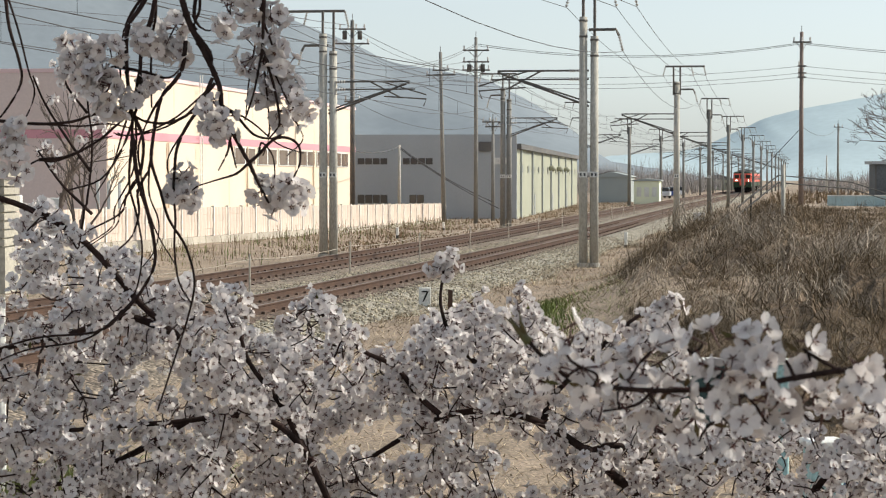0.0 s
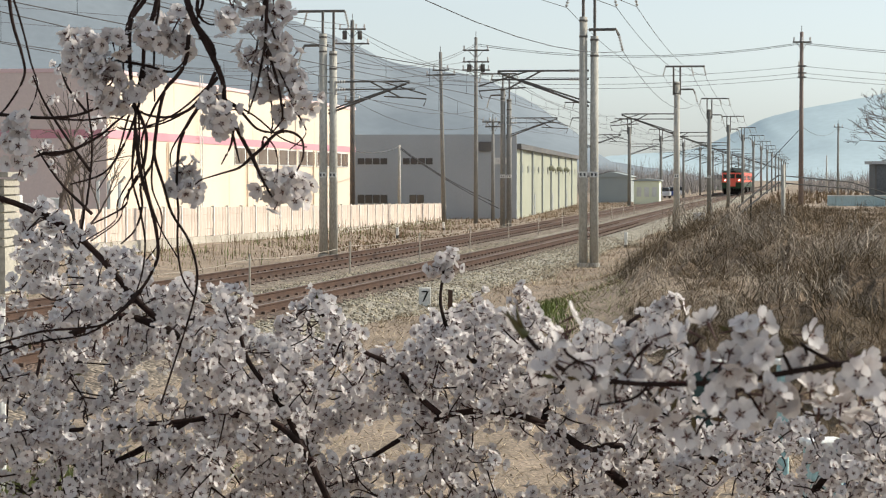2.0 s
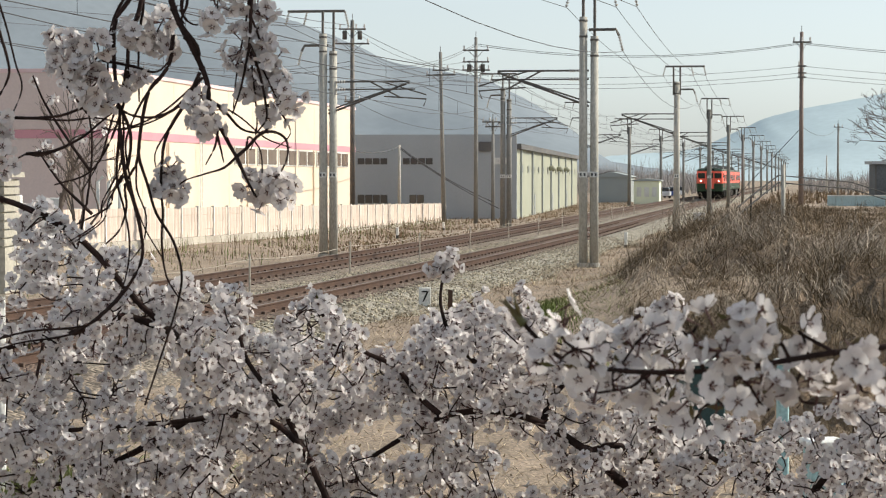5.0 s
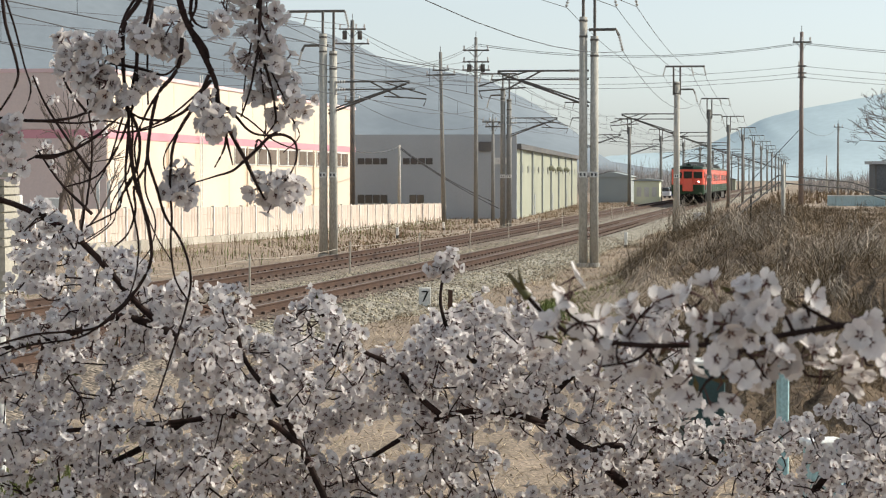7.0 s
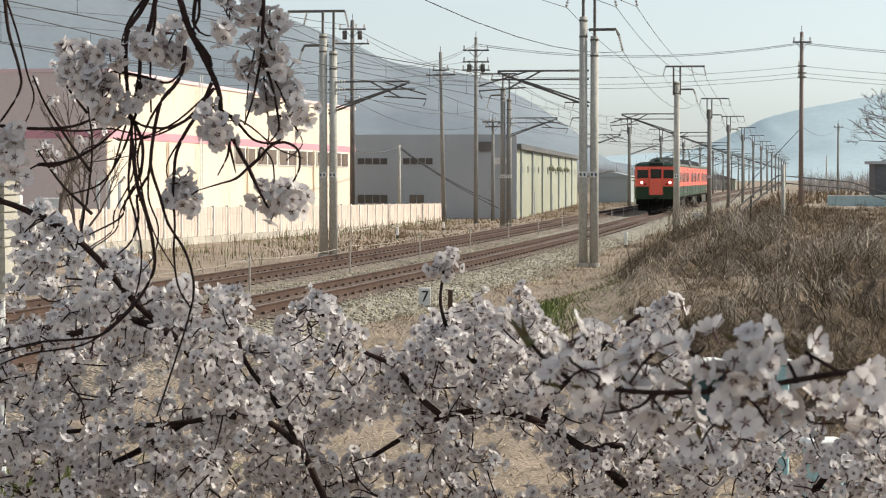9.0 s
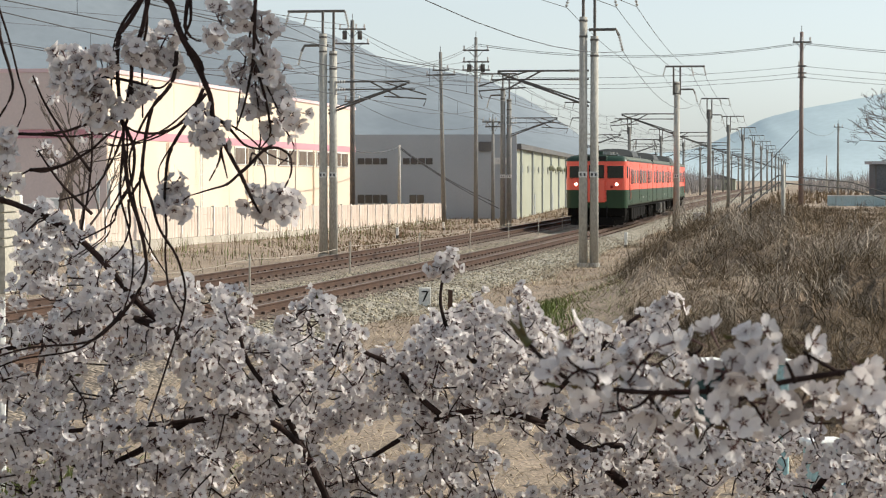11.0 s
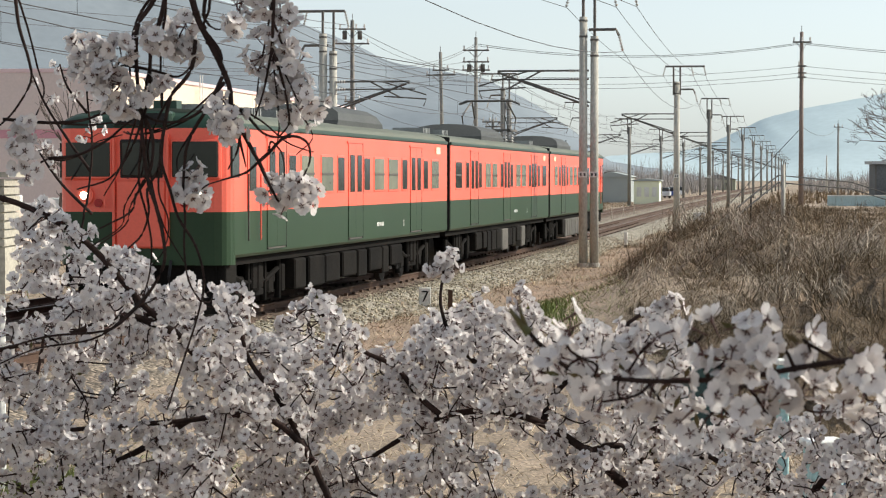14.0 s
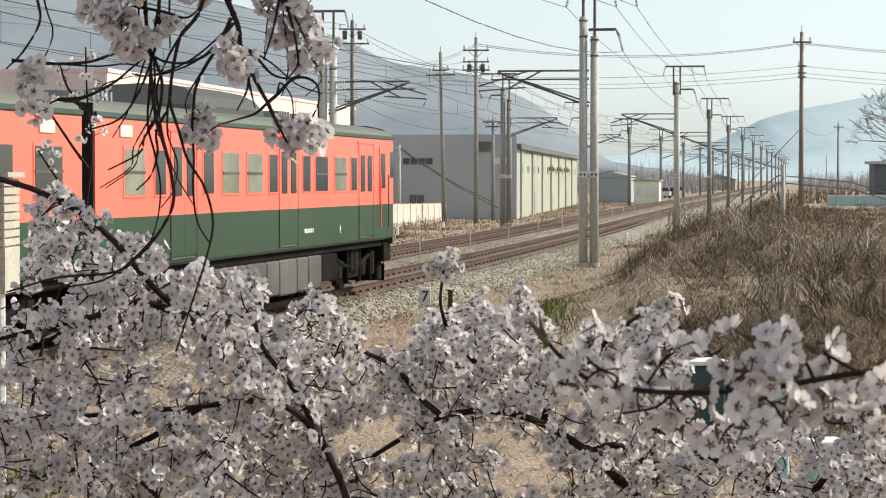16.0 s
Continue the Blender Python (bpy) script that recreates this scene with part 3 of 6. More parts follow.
def side_fittings(body, side, cab, seed):
    rnd = random.Random(seed)
    x = side * 1.452
    d = lambda a, b: (min(x + side * a, x + side * b), max(x + side * a, x + side * b))
    z0, z1 = 2.08, 2.74
    for c in ((-5.8 * cab, 0.45 * cab, 6.7 * cab) if cab else (-6.0, 0.0, 6.0)):
        lower = bmx()
        box(lower, *d(0.0, 0.012), c - 0.64, c + 0.64, HB + 0.1, HM - 0.002)
        dr = part("door", lower, M_DGREEN, body, "double sliding door, dark green below and vermilion above")
        part("upper_leaf", boxes((*d(0.0, 0.012), c - 0.64, c + 0.64, HM, HT - 0.12)), M_RED, dr)
        part("door_seam", boxes((*d(0.0, 0.0125), c - 0.004, c + 0.004, HB + 0.1, HT - 0.12), (*d(0.0, 0.015), c + 0.642, c + 0.668, HB + 0.06, HT - 0.1)), M_RUBBER, dr)
        part("drip_rail", boxes((*d(0.0, 0.025), c - 0.75, c + 0.7, HT - 0.11, HT - 0.08)), M_RED, dr)
        part("step_plate", boxes((*d(0.0, 0.03), c - 0.66, c + 0.5, HB + 0.06, HB + 0.085)), M_BOXGREY, dr)
        for cc in (c - 0.32, c + 0.32):
            g = bmx()
            rbox(g, *d(0.01, 0.022), cc - 0.19, cc + 0.19, z0 - 0.02, z1 + 0.05, 0.008)
            part("door_pane", g, M_TGLASS, dr, "dark glass")
    m = -cab if cab else 1
    if cab:
        slots = [(8.13, 0.9, True), (6.95, 0.5, False), (4.5, 0.55, False), (3.25, 0.95, True), (1.8, 0.95, True), (0.6, 0.55, False), (-1.75, 0.55, False), (-2.9, 0.95, True), (-4.45, 0.95, True), (-5.6, 0.5, False)]
    else:
        slots = [(8.55, 0.95, True), (7.15, 0.46, False), (-8.55, 0.95, True), (-7.15, 0.46, False)]
        for c in (-3.0, 3.0):
            slots += [(c - 2.02, 0.46, False), (c - 0.62, 0.92, True), (c + 0.62, 0.92, True), (c + 2.02, 0.46, False)]
    for c, w, wide in slots:
        window_unit(body, x, m * c - w / 2, m * c + w / 2, z0, z1, wide, wide and rnd.random() < 0.75)
    part("destination_plate", boxes((*d(0.0, 0.02), m * 8.5 - 0.25, m * 8.5 + 0.25, 2.9, 3.06)), M_CREAMTAG, body, "pale destination plate")
    for k in range(6):
        part("number_mark", boxes((*d(0.0, 0.006), 1.6 + k * 0.12, 1.665 + k * 0.12, 1.33, 1.41)), M_WHITE, body)
    part("data_mark", boxes((*d(0.0, 0.006), 4.4, 4.45, 1.28, 1.42)), M_WHITE, body)
    if cab:
        part("cab_door", boxes((*d(0.0, 0.014), m * -8.3 - 0.3, m * -8.3 + 0.3, HM + 0.002, HT - 0.15)), M_RED, body)
        part("cab_door_pane", boxes((*d(0.012, 0.024), m * -8.3 - 0.2, m * -8.3 + 0.2, 2.12, 2.85)), M_TGLASS, body)
        part("cab_hand_rail", tubes(0.015, [(x + side * 0.05, m * -8.7, 1.3), (x + side * 0.05, m * -8.7, 2.4)]), M_BOXGREY, body)
        part("cab_hand_rail", tubes(0.015, [(x + side * 0.05, m * -7.92, 1.3), (x + side * 0.05, m * -7.92, 2.4)]), M_RED, body)


def plough_mesh(y, s):
    """Buffer beam and a low snow plough with raked ends."""
    bm = bmx()
    f = lambda a, b: (min(y + s * a, y + s * b), max(y + s * a, y + s * b))
    rbox(bm, -1.36, 1.36, *f(-0.5, 0.16), 0.56, 0.96, 0.05, 2)
    for sx in (-1, 1):
        rows = [[bm.verts.new((sx * x, y + s * d, z)) for x, d in ((0.0, 0.42), (0.7, 0.3), (1.25, 0.02))] for z in (0.13, 0.5)]
        for i in range(2):
            bm.faces.new((rows[0][i], rows[0][i + 1], rows[1][i + 1], rows[1][i]))
    rbox(bm, -1.2, 1.2, *f(-0.4, 0.0), 0.15, 0.56, 0.03)
    return bm


def nose(body, y, s):
    """The cab end; y: its plane, s: -1 when it faces forward along the run."""
    f = lambda a, b: (min(y + s * a, y + s * b), max(y + s * a, y + s * b))
    secs = [(1.45, -0.08), (1.445, 0.02), (1.42, 0.11), (1.375, 0.185), (1.31, 0.24), (1.2, 0.285), (0.9, 0.315), (0.45, 0.33)]
    plan = secs + [(-a, b) for a, b in secs[::-1]]
    for (za, zb, material, nm, lab) in ((0.93, HM, M_DGREEN, "lower_nose", "dark green lower cab front"), (HM, HT, M_RED, "upper_nose", "vermilion cab front")):
        bm = bmx()
        lo = [bm.verts.new((a, y + s * (b if za > 1 else b * 0.96), za)) for a, b in plan]
        hi = [bm.verts.new((a, y + s * b * (0.93 if zb > 2.5 else 1.0), zb)) for a, b in plan]
        for i in range(len(plan) - 1):
            bm.faces.new((lo[i], lo[i + 1], hi[i + 1], hi[i]))
        bm.faces.new(lo)
        bm.faces.new(hi)
        bm.faces.new((lo[0], hi[0], hi[-1], lo[-1]))
        part(nm, bm, material, body, lab)
    # rounded brow over the windows
    bm = bmx()
    rings = []
    for k in range(5):
        w = k / 4 * math.pi / 2
        sc = math.cos(w)
        rings.append([bm.verts.new((a * (0.12 + 0.88 * sc ** 0.5) if k else a, y + s * (b * 0.93 * sc - 0.5 * (1 - sc)), HT + 0.33 * math.sin(w) ** 0.9)) for a, b in plan])
    for u, v in zip(rings, rings[1:]):
        for i in range(len(plan) - 1):
            bm.faces.new((u[i], u[i + 1], v[i + 1], v[i]))
    part("brow", bm, M_TGREEN, body, "dark green rounded roof end", smooth=True)
    bm = bmx()
    rbox(bm, -0.5, 0.5, *f(0.0, 0.33), HT + 0.02, HT + 0.27, 0.04)
    part("destination_box", bm, M_TGREEN, body)
    part("destination_glass", boxes((-0.44, 0.44, *f(0.33, 0.345), HT + 0.05, HT + 0.24)), M_RUBBER, body)
    # three windows
    for x0, x1, zz0 in ((-1.32, -0.47, 2.3), (-0.37, 0.37, 2.32), (0.47, 1.32, 2.3)):
        t = bmx()
        rbox(t, x0, x1, *f(0.24, 0.345 if abs(x0) > 0.4 and abs(x1) < 1 or x0 == -0.36 else 0.335), zz0, 2.96, 0.03)
        w = part("cab_window", t, M_RED if x0 < -1 or x1 > 1 else M_RUBBER, body, "slim windscreen frame")
        t = bmx()
        rbox(t, x0 + 0.03, x1 - 0.03, *f(0.27, 0.352), zz0 + 0.03, 2.93, 0.03)
        part("pane", t, M_TGLASS, w, "dark windscreen glass")
        part("wiper", tubes(0.01, [(x0 + 0.15, y + s * 0.37, zz0), (x0 + 0.42, y + s * 0.37, zz0 + 0.42)]), M_RUBBER, w)
    for sx in (-1, 1):
        part("corner_pane", boxes((min(sx * 1.40, sx * 1.455), max(sx * 1.40, sx * 1.455), *f(-0.32, 0.1), 2.34, 2.9)), M_TGLASS, body)
    # gangway door
    t = bmx()
    rbox(t, -0.42, 0.42, *f(0.3, 0.38), 1.2, 2.3, 0.03)
    part("gangway_door", t, M_RED, body, "vermilion gangway door")
    part("door_frame", boxes((-0.47, -0.43, *f(0.3, 0.4), 1.24, HT - 0.1), (0.43, 0.47, *f(0.3, 0.4), 1.24, HT - 0.1)), M_RED, body)
    for sx in (-0.9575, 0.9575):
        hl = part("headlight", tubes(0.155, [(sx, y + s * 0.25, 2.052), (sx, y + s * 0.37, 2.052)], n=18), M_RED, body)
        part("lens", tubes(0.06, [(sx, y + s * 0.36, 2.052), (sx, y + s * 0.378, 2.052)], n=18), M_LAMP if s < 0 else M_TGLASS, hl, "lit headlight lens" if s < 0 else "unlit lens")
        part("tail_light", tubes(0.07, [(sx * 0.75, y + s * 0.26, 1.93), (sx * 0.75, y + s * 0.36, 1.93)], n=10), M_REARLAMP, body)
        part("front_hand_rail", tubes(0.014, [(sx * 0.62, y + s * 0.4, 1.85), (sx * 0.62, y + s * 0.4, 2.2)]), M_RED, body)
    # buffer beam, coupler, hoses, snow plough
    part("plough", plough_mesh(y, s), M_UNDER, body)
    t = bmx()
    rbox(t, -0.16, 0.16, *f(0.1, 0.75), 0.72, 1.02, 0.04)
    part("coupler", t, M_UNDER, body)
    part("brake_hose", tubes(0.025, [(-0.5, y + s * 0.36, 1.0), (-0.52, y + s * 0.55, 0.75), (-0.5, y + s * 0.42, 0.5)], [(0.5, y + s * 0.36, 1.0), (0.52, y + s * 0.55, 0.75), (0.5, y + s * 0.42, 0.5)]), M_RUBBER, body)
    for sx in (-1, 1):
        part("step_iron", tubes(0.02, [(sx * 1.2, y + s * 0.2, 0.95), (sx * 1.2, y + s * 0.2, 0.4), (sx * 0.85, y + s * 0.2, 0.4), (sx * 0.85, y + s * 0.2, 0.95)]), M_UNDER, body)


M_TGREEN = mat("dark_green_roof_end", (0.022, 0.055, 0.035), (0.018, 0.042, 0.028), 0.7, 25, 0.4, 0, 0.05, 0.1)


def coach(label, cab, panto, seed):
    t = thing("railway_car", label, "train car", "cars of the train")
    lower = bmx()
    y0 = -HALF + (0.35 if cab == -1 else 0)
    y1 = HALF - (0.35 if cab == 1 else 0)
    shell(lower, [(1.40, HB - 0.03), (1.45, HB + 0.02), (1.45, HM), (-1.45, HM), (-1.45, HB + 0.02), (-1.40, HB - 0.03)], y0, y1)
    part("lower_body", lower, M_DGREEN, t, "dark green lower side")
    upper = bmx()
    shell(upper, [(1.45, HM + 0.001), (1.45, HT), (-1.45, HT), (-1.45, HM + 0.001)], y0, y1)
    body = part("upper_body", upper, M_RED, t, "vermilion upper side")
    bm = bmx()
    shell(bm, roof_profile(), y0, y1)
    part("roof", bm, M_TROOF, t, "grey-green roof")
    part("gutter", boxes((1.44, 1.475, y0, y1, HT + 0.02, HT + 0.085), (-1.475, -1.44, y0, y1, HT + 0.02, HT + 0.085)), M_TGREEN, t)
    for side in (1, -1):
        side_fittings(t, side, cab, seed + side)
    # roof equipment
    bm = bmx()
    shell(bm, [(1.05, 3.3), (1.05, 3.5), (0.98, 3.66), (0.8, 3.77), (0.45, 3.84), (0, 3.86), (-0.45, 3.84), (-0.8, 3.77), (-0.98, 3.66), (-1.05, 3.5), (-1.05, 3.3)], -2.3, 2.3)
    for v in bm.verts:
        if v.co.z > 3.4:
            v.co.y *= 1 - 0.75 * (v.co.z - 3.4)
        v.co.y -= 1.9 * cab
    part("air_conditioner", bm, M_RUBBERGREY, t, "dark grey roof air conditioner")
    for y in ((2.2 * cab, 4.2 * cab, 6.2 * cab, -6.4 * cab) if cab else (-7.2, -4.4, 5.2, 7.4)):
        if panto and y > 0:
            continue
        v = bmx()
        rbox(v, -0.36, 0.36, y - 0.42, y + 0.42, 3.38, 3.56, 0.04)
        for k in range(5):
            box(v, -0.4, 0.4, y - 0.44 + k * 0.2, y - 0.36 + k * 0.2, 3.42, 3.62)
        part("roof_ventilator", v, M_VENT, t, "weathered silver-grey louvred ventilator")
    if cab:
        part("radio_aerial", tubes(0.02, [(0, cab * 8.6, 3.4), (0, cab * 8.6, 3.9)]), M_UNDER, t)
        part("horn_cover", boxes((-0.2, 0.2, cab * 8.3 - 0.15, cab * 8.3 + 0.15, 3.42, 3.62)), M_TGREEN, t)
    if panto:
        yb = 6.3
        p = part("pantograph", boxes((-0.75, 0.75, yb - 0.75, yb - 0.68, 3.8, 3.86), (-0.75, 0.75, yb + 0.68, yb + 0.75, 3.8, 3.86), (-0.78, -0.7, yb - 0.75, yb + 0.75, 3.8, 3.86), (0.7, 0.78, yb - 0.75, yb + 0.75, 3.8, 3.86)), M_STEEL, t, "raised steel pantograph")
        for x in (-0.7, 0.7):
            for s in (-1, 1):
                part("arm", tubes(0.028, [(x, yb + s * 0.7, 3.84), (x * 0.95, yb + s * 1.25, 4.25), (x * 0.8, yb + s * 0.1, 4.72)]), M_STEEL, p)
        part("collector_head", tubes(0.03, [(-0.95, yb - 0.15, 4.66), (-0.7, yb - 0.15, 4.76), (0.7, yb - 0.15, 4.76), (0.95, yb - 0.15, 4.66)], [(-0.95, yb + 0.15, 4.66), (-0.7, yb + 0.15, 4.76), (0.7, yb + 0.15, 4.76), (0.95, yb + 0.15, 4.66)]), M_STEEL, p)
        for x in (-0.6, 0.6):
            for s in (-0.7, 0.7):
                b = bmx()
                insulator(b, (x, yb + s, 3.4), (0, 0, 1), 0.42, 0.08)
                part("insulator", b, M_INSUL, p)
        for k in range(5):
            b = bmx()
            rbox(b, -0.3 + 0.1 * (k % 2), 0.3, 3.2 + k * 0.42, 3.5 + k * 0.42, 3.4, 3.6 + 0.08 * (k % 3), 0.03)
            part("roof_switch", b, M_BOXGREY, t)
        part("roof_cable", tubes(0.03, [(0.6, 8.4, 3.44), (0.6, 5, 3.56), (0.5, 2.4, 3.52)]), M_RUBBER, t)
    # underframe
    part("sole_bar", boxes((-1.3, 1.3, -9.6, 9.6, 0.9, HB - 0.034)), M_UNDER, t)
    # black blocks added to hide the bright ballast behind the underframe
    part("floor_fill", boxes((-0.68, 0.68, -5.2, 5.2, 0.28, 0.9), (-0.45, 0.45, -9.2, -5.2, 0.5, 0.9), (-0.45, 0.45, 5.2, 9.2, 0.5, 0.9)), M_UNDER, t, "plain black blocks added under the floor to close the view through")
    for y in (-6.9, 6.9):
        b = bogie(y)
        fr = part("bogie", b["frame"], M_UNDER, t, "black bogie frame")
        for w in b["wheels"]:
            part("wheelset", w, M_WHEEL, fr)
    rnd = random.Random(seed)
    y = -4.9
    while y < 4.6:
        w = rnd.choice((0.6, 0.8, 1.0, 1.2))
        grey = cab == 1 and -3.4 < y < 2.4 or rnd.random() < 0.2
        z = 0.24 + rnd.uniform(0, 0.03) if grey else rnd.uniform(0.3, 0.45)
        for side in (-1, 1):
            b = bmx()
            rbox(b, min(side * 0.7, side * 1.34), max(side * 0.7, side * 1.34), y, y + w, z, 0.88, 0.03)
            part("equipment_box", b, M_BOXGREY if grey else M_UNDER, t)
        y += w + (0.05 if grey else rnd.uniform(0.1, 0.3))
    part("air_tank", tubes(0.17, [(1.1, 4.75, 0.55), (1.1, 5.15, 0.55)], n=10), M_UNDER, t)
    if cab:
        nose(t, cab * (HALF - 0.35), cab)
    # black sheets over the car ends put the gap's shade into colour
    for s in (-1, 1):
        if s != cab:
            part("gap_shade", boxes((-1.43, 1.43, min(s * (HALF + 0.002), s * (HALF + 0.03)), max(s * (HALF + 0.002), s * (HALF + 0.03)), HB, HT + 0.2)), M_RUBBER, t, "black sheet on the car end that stands in for the shaded gap")
    e = bmx()
    for s in (-1, 1):
        if s != cab:
            box(e, -1.0, 1.0, min(s * (HALF + 0.032), s * (HALF + 0.24)), max(s * (HALF + 0.032), s * (HALF + 0.24)), 1.1, 3.1)
    part("gangway_bellows", e, M_RUBBER, t, "black gangway bellows")
    return t


M_VENT = mat("silver_vent", (0.30, 0.31, 0.30), (0.16, 0.16, 0.155), 2.0, 25, 0.6)
M_RUBBERGREY = mat("dark_unit_paint", (0.04, 0.044, 0.042), (0.055, 0.057, 0.054), 0.8, 25, 0.65)
CARS = [(coach("vermilion and dark green leading car with lit headlights", -1, False, 3), 9.75),
        (coach("vermilion and dark green middle car with a raised pantograph", 0, True, 5), 29.75),
        (coach("vermilion and dark green rear car with a cab end", 1, False, 8), 49.75)]
# ---- cherry boughs before the line ----
BOUGHS = []  # limbs: way, radius at both ends
BOUGHS.append(([(1.785, 5.10, 1.147), (1.150, 5.08, 1.303), (0.770, 5.06, 1.370), (0.555, 5.05, 1.461), (0.454, 5.03, 1.601), (0.384, 5.01, 1.665), (0.315, 4.99, 1.729), (0.216, 4.97, 1.793), (0.117, 4.95, 1.822), (0.007, 4.94, 1.815), (-0.065, 4.92, 1.781), (-0.150, 4.90, 1.731)], 0.0200, 0.0050))
BOUGHS.append(([(0.217, 5.00, 1.790), (0.242, 5.02, 1.850), (0.318, 5.04, 1.923), (0.368, 5.06, 1.971), (0.432, 5.08, 2.020), (0.503, 5.10, 2.056)], 0.0080, 0.0030))
BOUGHS.append(([(0.148, 4.95, 1.822), (0.117, 4.96, 1.880), (0.068, 4.97, 1.928), (0.020, 4.98, 1.977), (-0.005, 4.99, 2.050), (0.001, 5.00, 2.123)], 0.0070, 0.0028))
BOUGHS.append(([(-0.005, 4.90, 1.819), (-0.053, 4.90, 1.861), (-0.101, 4.90, 1.922), (-0.174, 4.90, 1.958), (-0.246, 4.90, 2.018), (-0.270, 4.90, 2.067)], 0.0070, 0.0028))
BOUGHS.append(([(0.315, 5.00, 1.728), (0.393, 5.05, 1.735), (0.498, 5.10, 1.666), (0.604, 5.15, 1.710), (0.712, 5.20, 1.743)], 0.0080, 0.0040))
BOUGHS.append(([(1.820, 5.20, 1.215), (1.173, 5.19, 1.372), (0.914, 5.17, 1.477), (0.809, 5.16, 1.582), (0.692, 5.14, 1.648), (0.576, 5.13, 1.713), (0.474, 5.11, 1.765), (0.397, 5.10, 1.817)], 0.0130, 0.0040))
BOUGHS.append(([(0.816, 5.20, 1.576), (0.892, 5.20, 1.679), (0.968, 5.20, 1.756), (1.045, 5.20, 1.807)], 0.0090, 0.0040))
LEFT_BOUGHS = []
LEFT_BOUGHS.append(([(0.517, 4.70, 1.514), (0.134, 4.69, 1.498), (-0.166, 4.68, 1.558), (-0.241, 4.67, 1.687), (-0.280, 4.66, 1.769), (-0.348, 4.65, 1.833), (-0.439, 4.64, 1.846), (-0.518, 4.63, 1.835), (-0.665, 4.62, 1.825), (-0.788, 4.61, 1.815), (-0.922, 4.60, 1.810)], 0.0105, 0.0040))
LEFT_BOUGHS.append(([(-0.344, 4.60, 1.838), (-0.410, 4.57, 1.887), (-0.474, 4.54, 1.951), (-0.526, 4.51, 2.020), (-0.589, 4.49, 2.077), (-0.694, 4.46, 2.200), (-0.798, 4.43, 2.266), (-0.890, 4.40, 2.298)], 0.0075, 0.0055))
LEFT_BOUGHS.append(([(-0.259, 4.70, 1.718), (-0.329, 4.70, 1.857), (-0.398, 4.70, 1.950), (-0.421, 4.70, 2.042)], 0.0080, 0.0030))
LEFT_BOUGHS.append(([(-0.525, 4.50, 2.021), (-0.621, 4.47, 2.056), (-0.716, 4.45, 2.024), (-0.788, 4.43, 2.010), (-0.892, 4.40, 1.984)], 0.0080, 0.0040))
LEFT_BOUGHS.append(([(-0.526, 4.70, 1.828), (-0.607, 4.70, 1.776), (-0.676, 4.70, 1.741), (-0.758, 4.70, 1.706), (-0.862, 4.70, 1.683)], 0.0080, 0.0040))
LEFT_BOUGHS.append(([(-0.218, 4.80, 1.503), (-0.406, 4.78, 1.482), (-0.568, 4.76, 1.545), (-0.624, 4.74, 1.642), (-0.703, 4.72, 1.703), (-0.804, 4.70, 1.764)], 0.0070, 0.0030))
CROWN = [(-0.999, 2.02), (-0.938, 2.04), (-0.918, 2.25), (-0.889, 2.280), (-0.779, 2.215), (-0.656, 2.166), (-0.558, 2.108), (-0.447, 2.092), (-0.411, 1.985), (-0.349, 2.017), (-0.275, 2.080), (-0.214, 2.017), (-0.165, 1.960), (-0.066, 1.960), (-0.044, 2.006), (-0.027, 2.031), (0.034, 2.043), (0.052, 2.061), (0.118, 2.039), (0.179, 2.074), (0.223, 2.010), (0.278, 1.985), (0.327, 2.022), (0.401, 2.022), (0.487, 2.067), (0.518, 2.034), (0.530, 1.926), (0.562, 1.809), (0.672, 1.802), (0.759, 1.815), (0.857, 1.846), (1.005, 1.852)]  # x and height of the crown's upper edge
TIPS = [(0.001, 5.000, 2.150, 7), (-0.015, 5.000, 2.130, 6), (0.022, 5.000, 2.133, 6), (0.002, 5.000, 2.120, 6), (0.014, 5.000, 2.160, 4), (-0.275, 5.000, 2.074, 6), (-0.290, 5.000, 2.055, 5), (-0.257, 5.000, 2.055, 5), (0.075, 5.000, 2.064, 6), (0.180, 5.000, 2.064, 7), (0.161, 5.000, 2.049, 6), (0.198, 5.000, 2.039, 6), (0.493, 5.000, 2.061, 7), (0.475, 5.000, 2.043, 6), (0.505, 5.000, 2.043, 5)]  # blossom tufts at the tips of the limbs
GAPS = [(0.45, 1.93, 0.055, 0.032), (0.63, 1.73, 0.05, 0.028), (0.77, 1.70, 0.05, 0.024), (0.50, 1.62, 0.05, 0.024), (-0.90, 2.05, 0.075, 0.035), (-0.62, 1.80, 0.05, 0.03), (-0.128, 1.763, 0.104, 0.052), (0.081, 1.765, 0.068, 0.032), (0.180, 1.685, 0.074, 0.047), (0.266, 1.833, 0.052, 0.052), (-0.749, 1.907, 0.05, 0.025), (-0.635, 1.920, 0.042, 0.044), (0.358, 1.796, 0.052, 0.027), (0.851, 1.768, 0.042, 0.037), (-0.153, 1.666, 0.037, 0.027), (-0.892, 1.648, 0.061, 0.027), (0.574, 1.864, 0.074, 0.037)]  # openings in the crown
HANGING = []
HANGING.append(([(-0.078, 3.80, 3.007), (-0.282, 3.80, 2.859), (-0.460, 3.80, 2.674), (-0.441, 3.80, 2.627), (-0.427, 3.80, 2.581), (-0.404, 3.80, 2.535), (-0.388, 3.80, 2.502), (-0.376, 3.80, 2.470), (-0.372, 3.80, 2.432), (-0.358, 3.80, 2.404), (-0.339, 3.80, 2.367), (-0.328, 3.80, 2.348)], 0.0071, 0.0031))
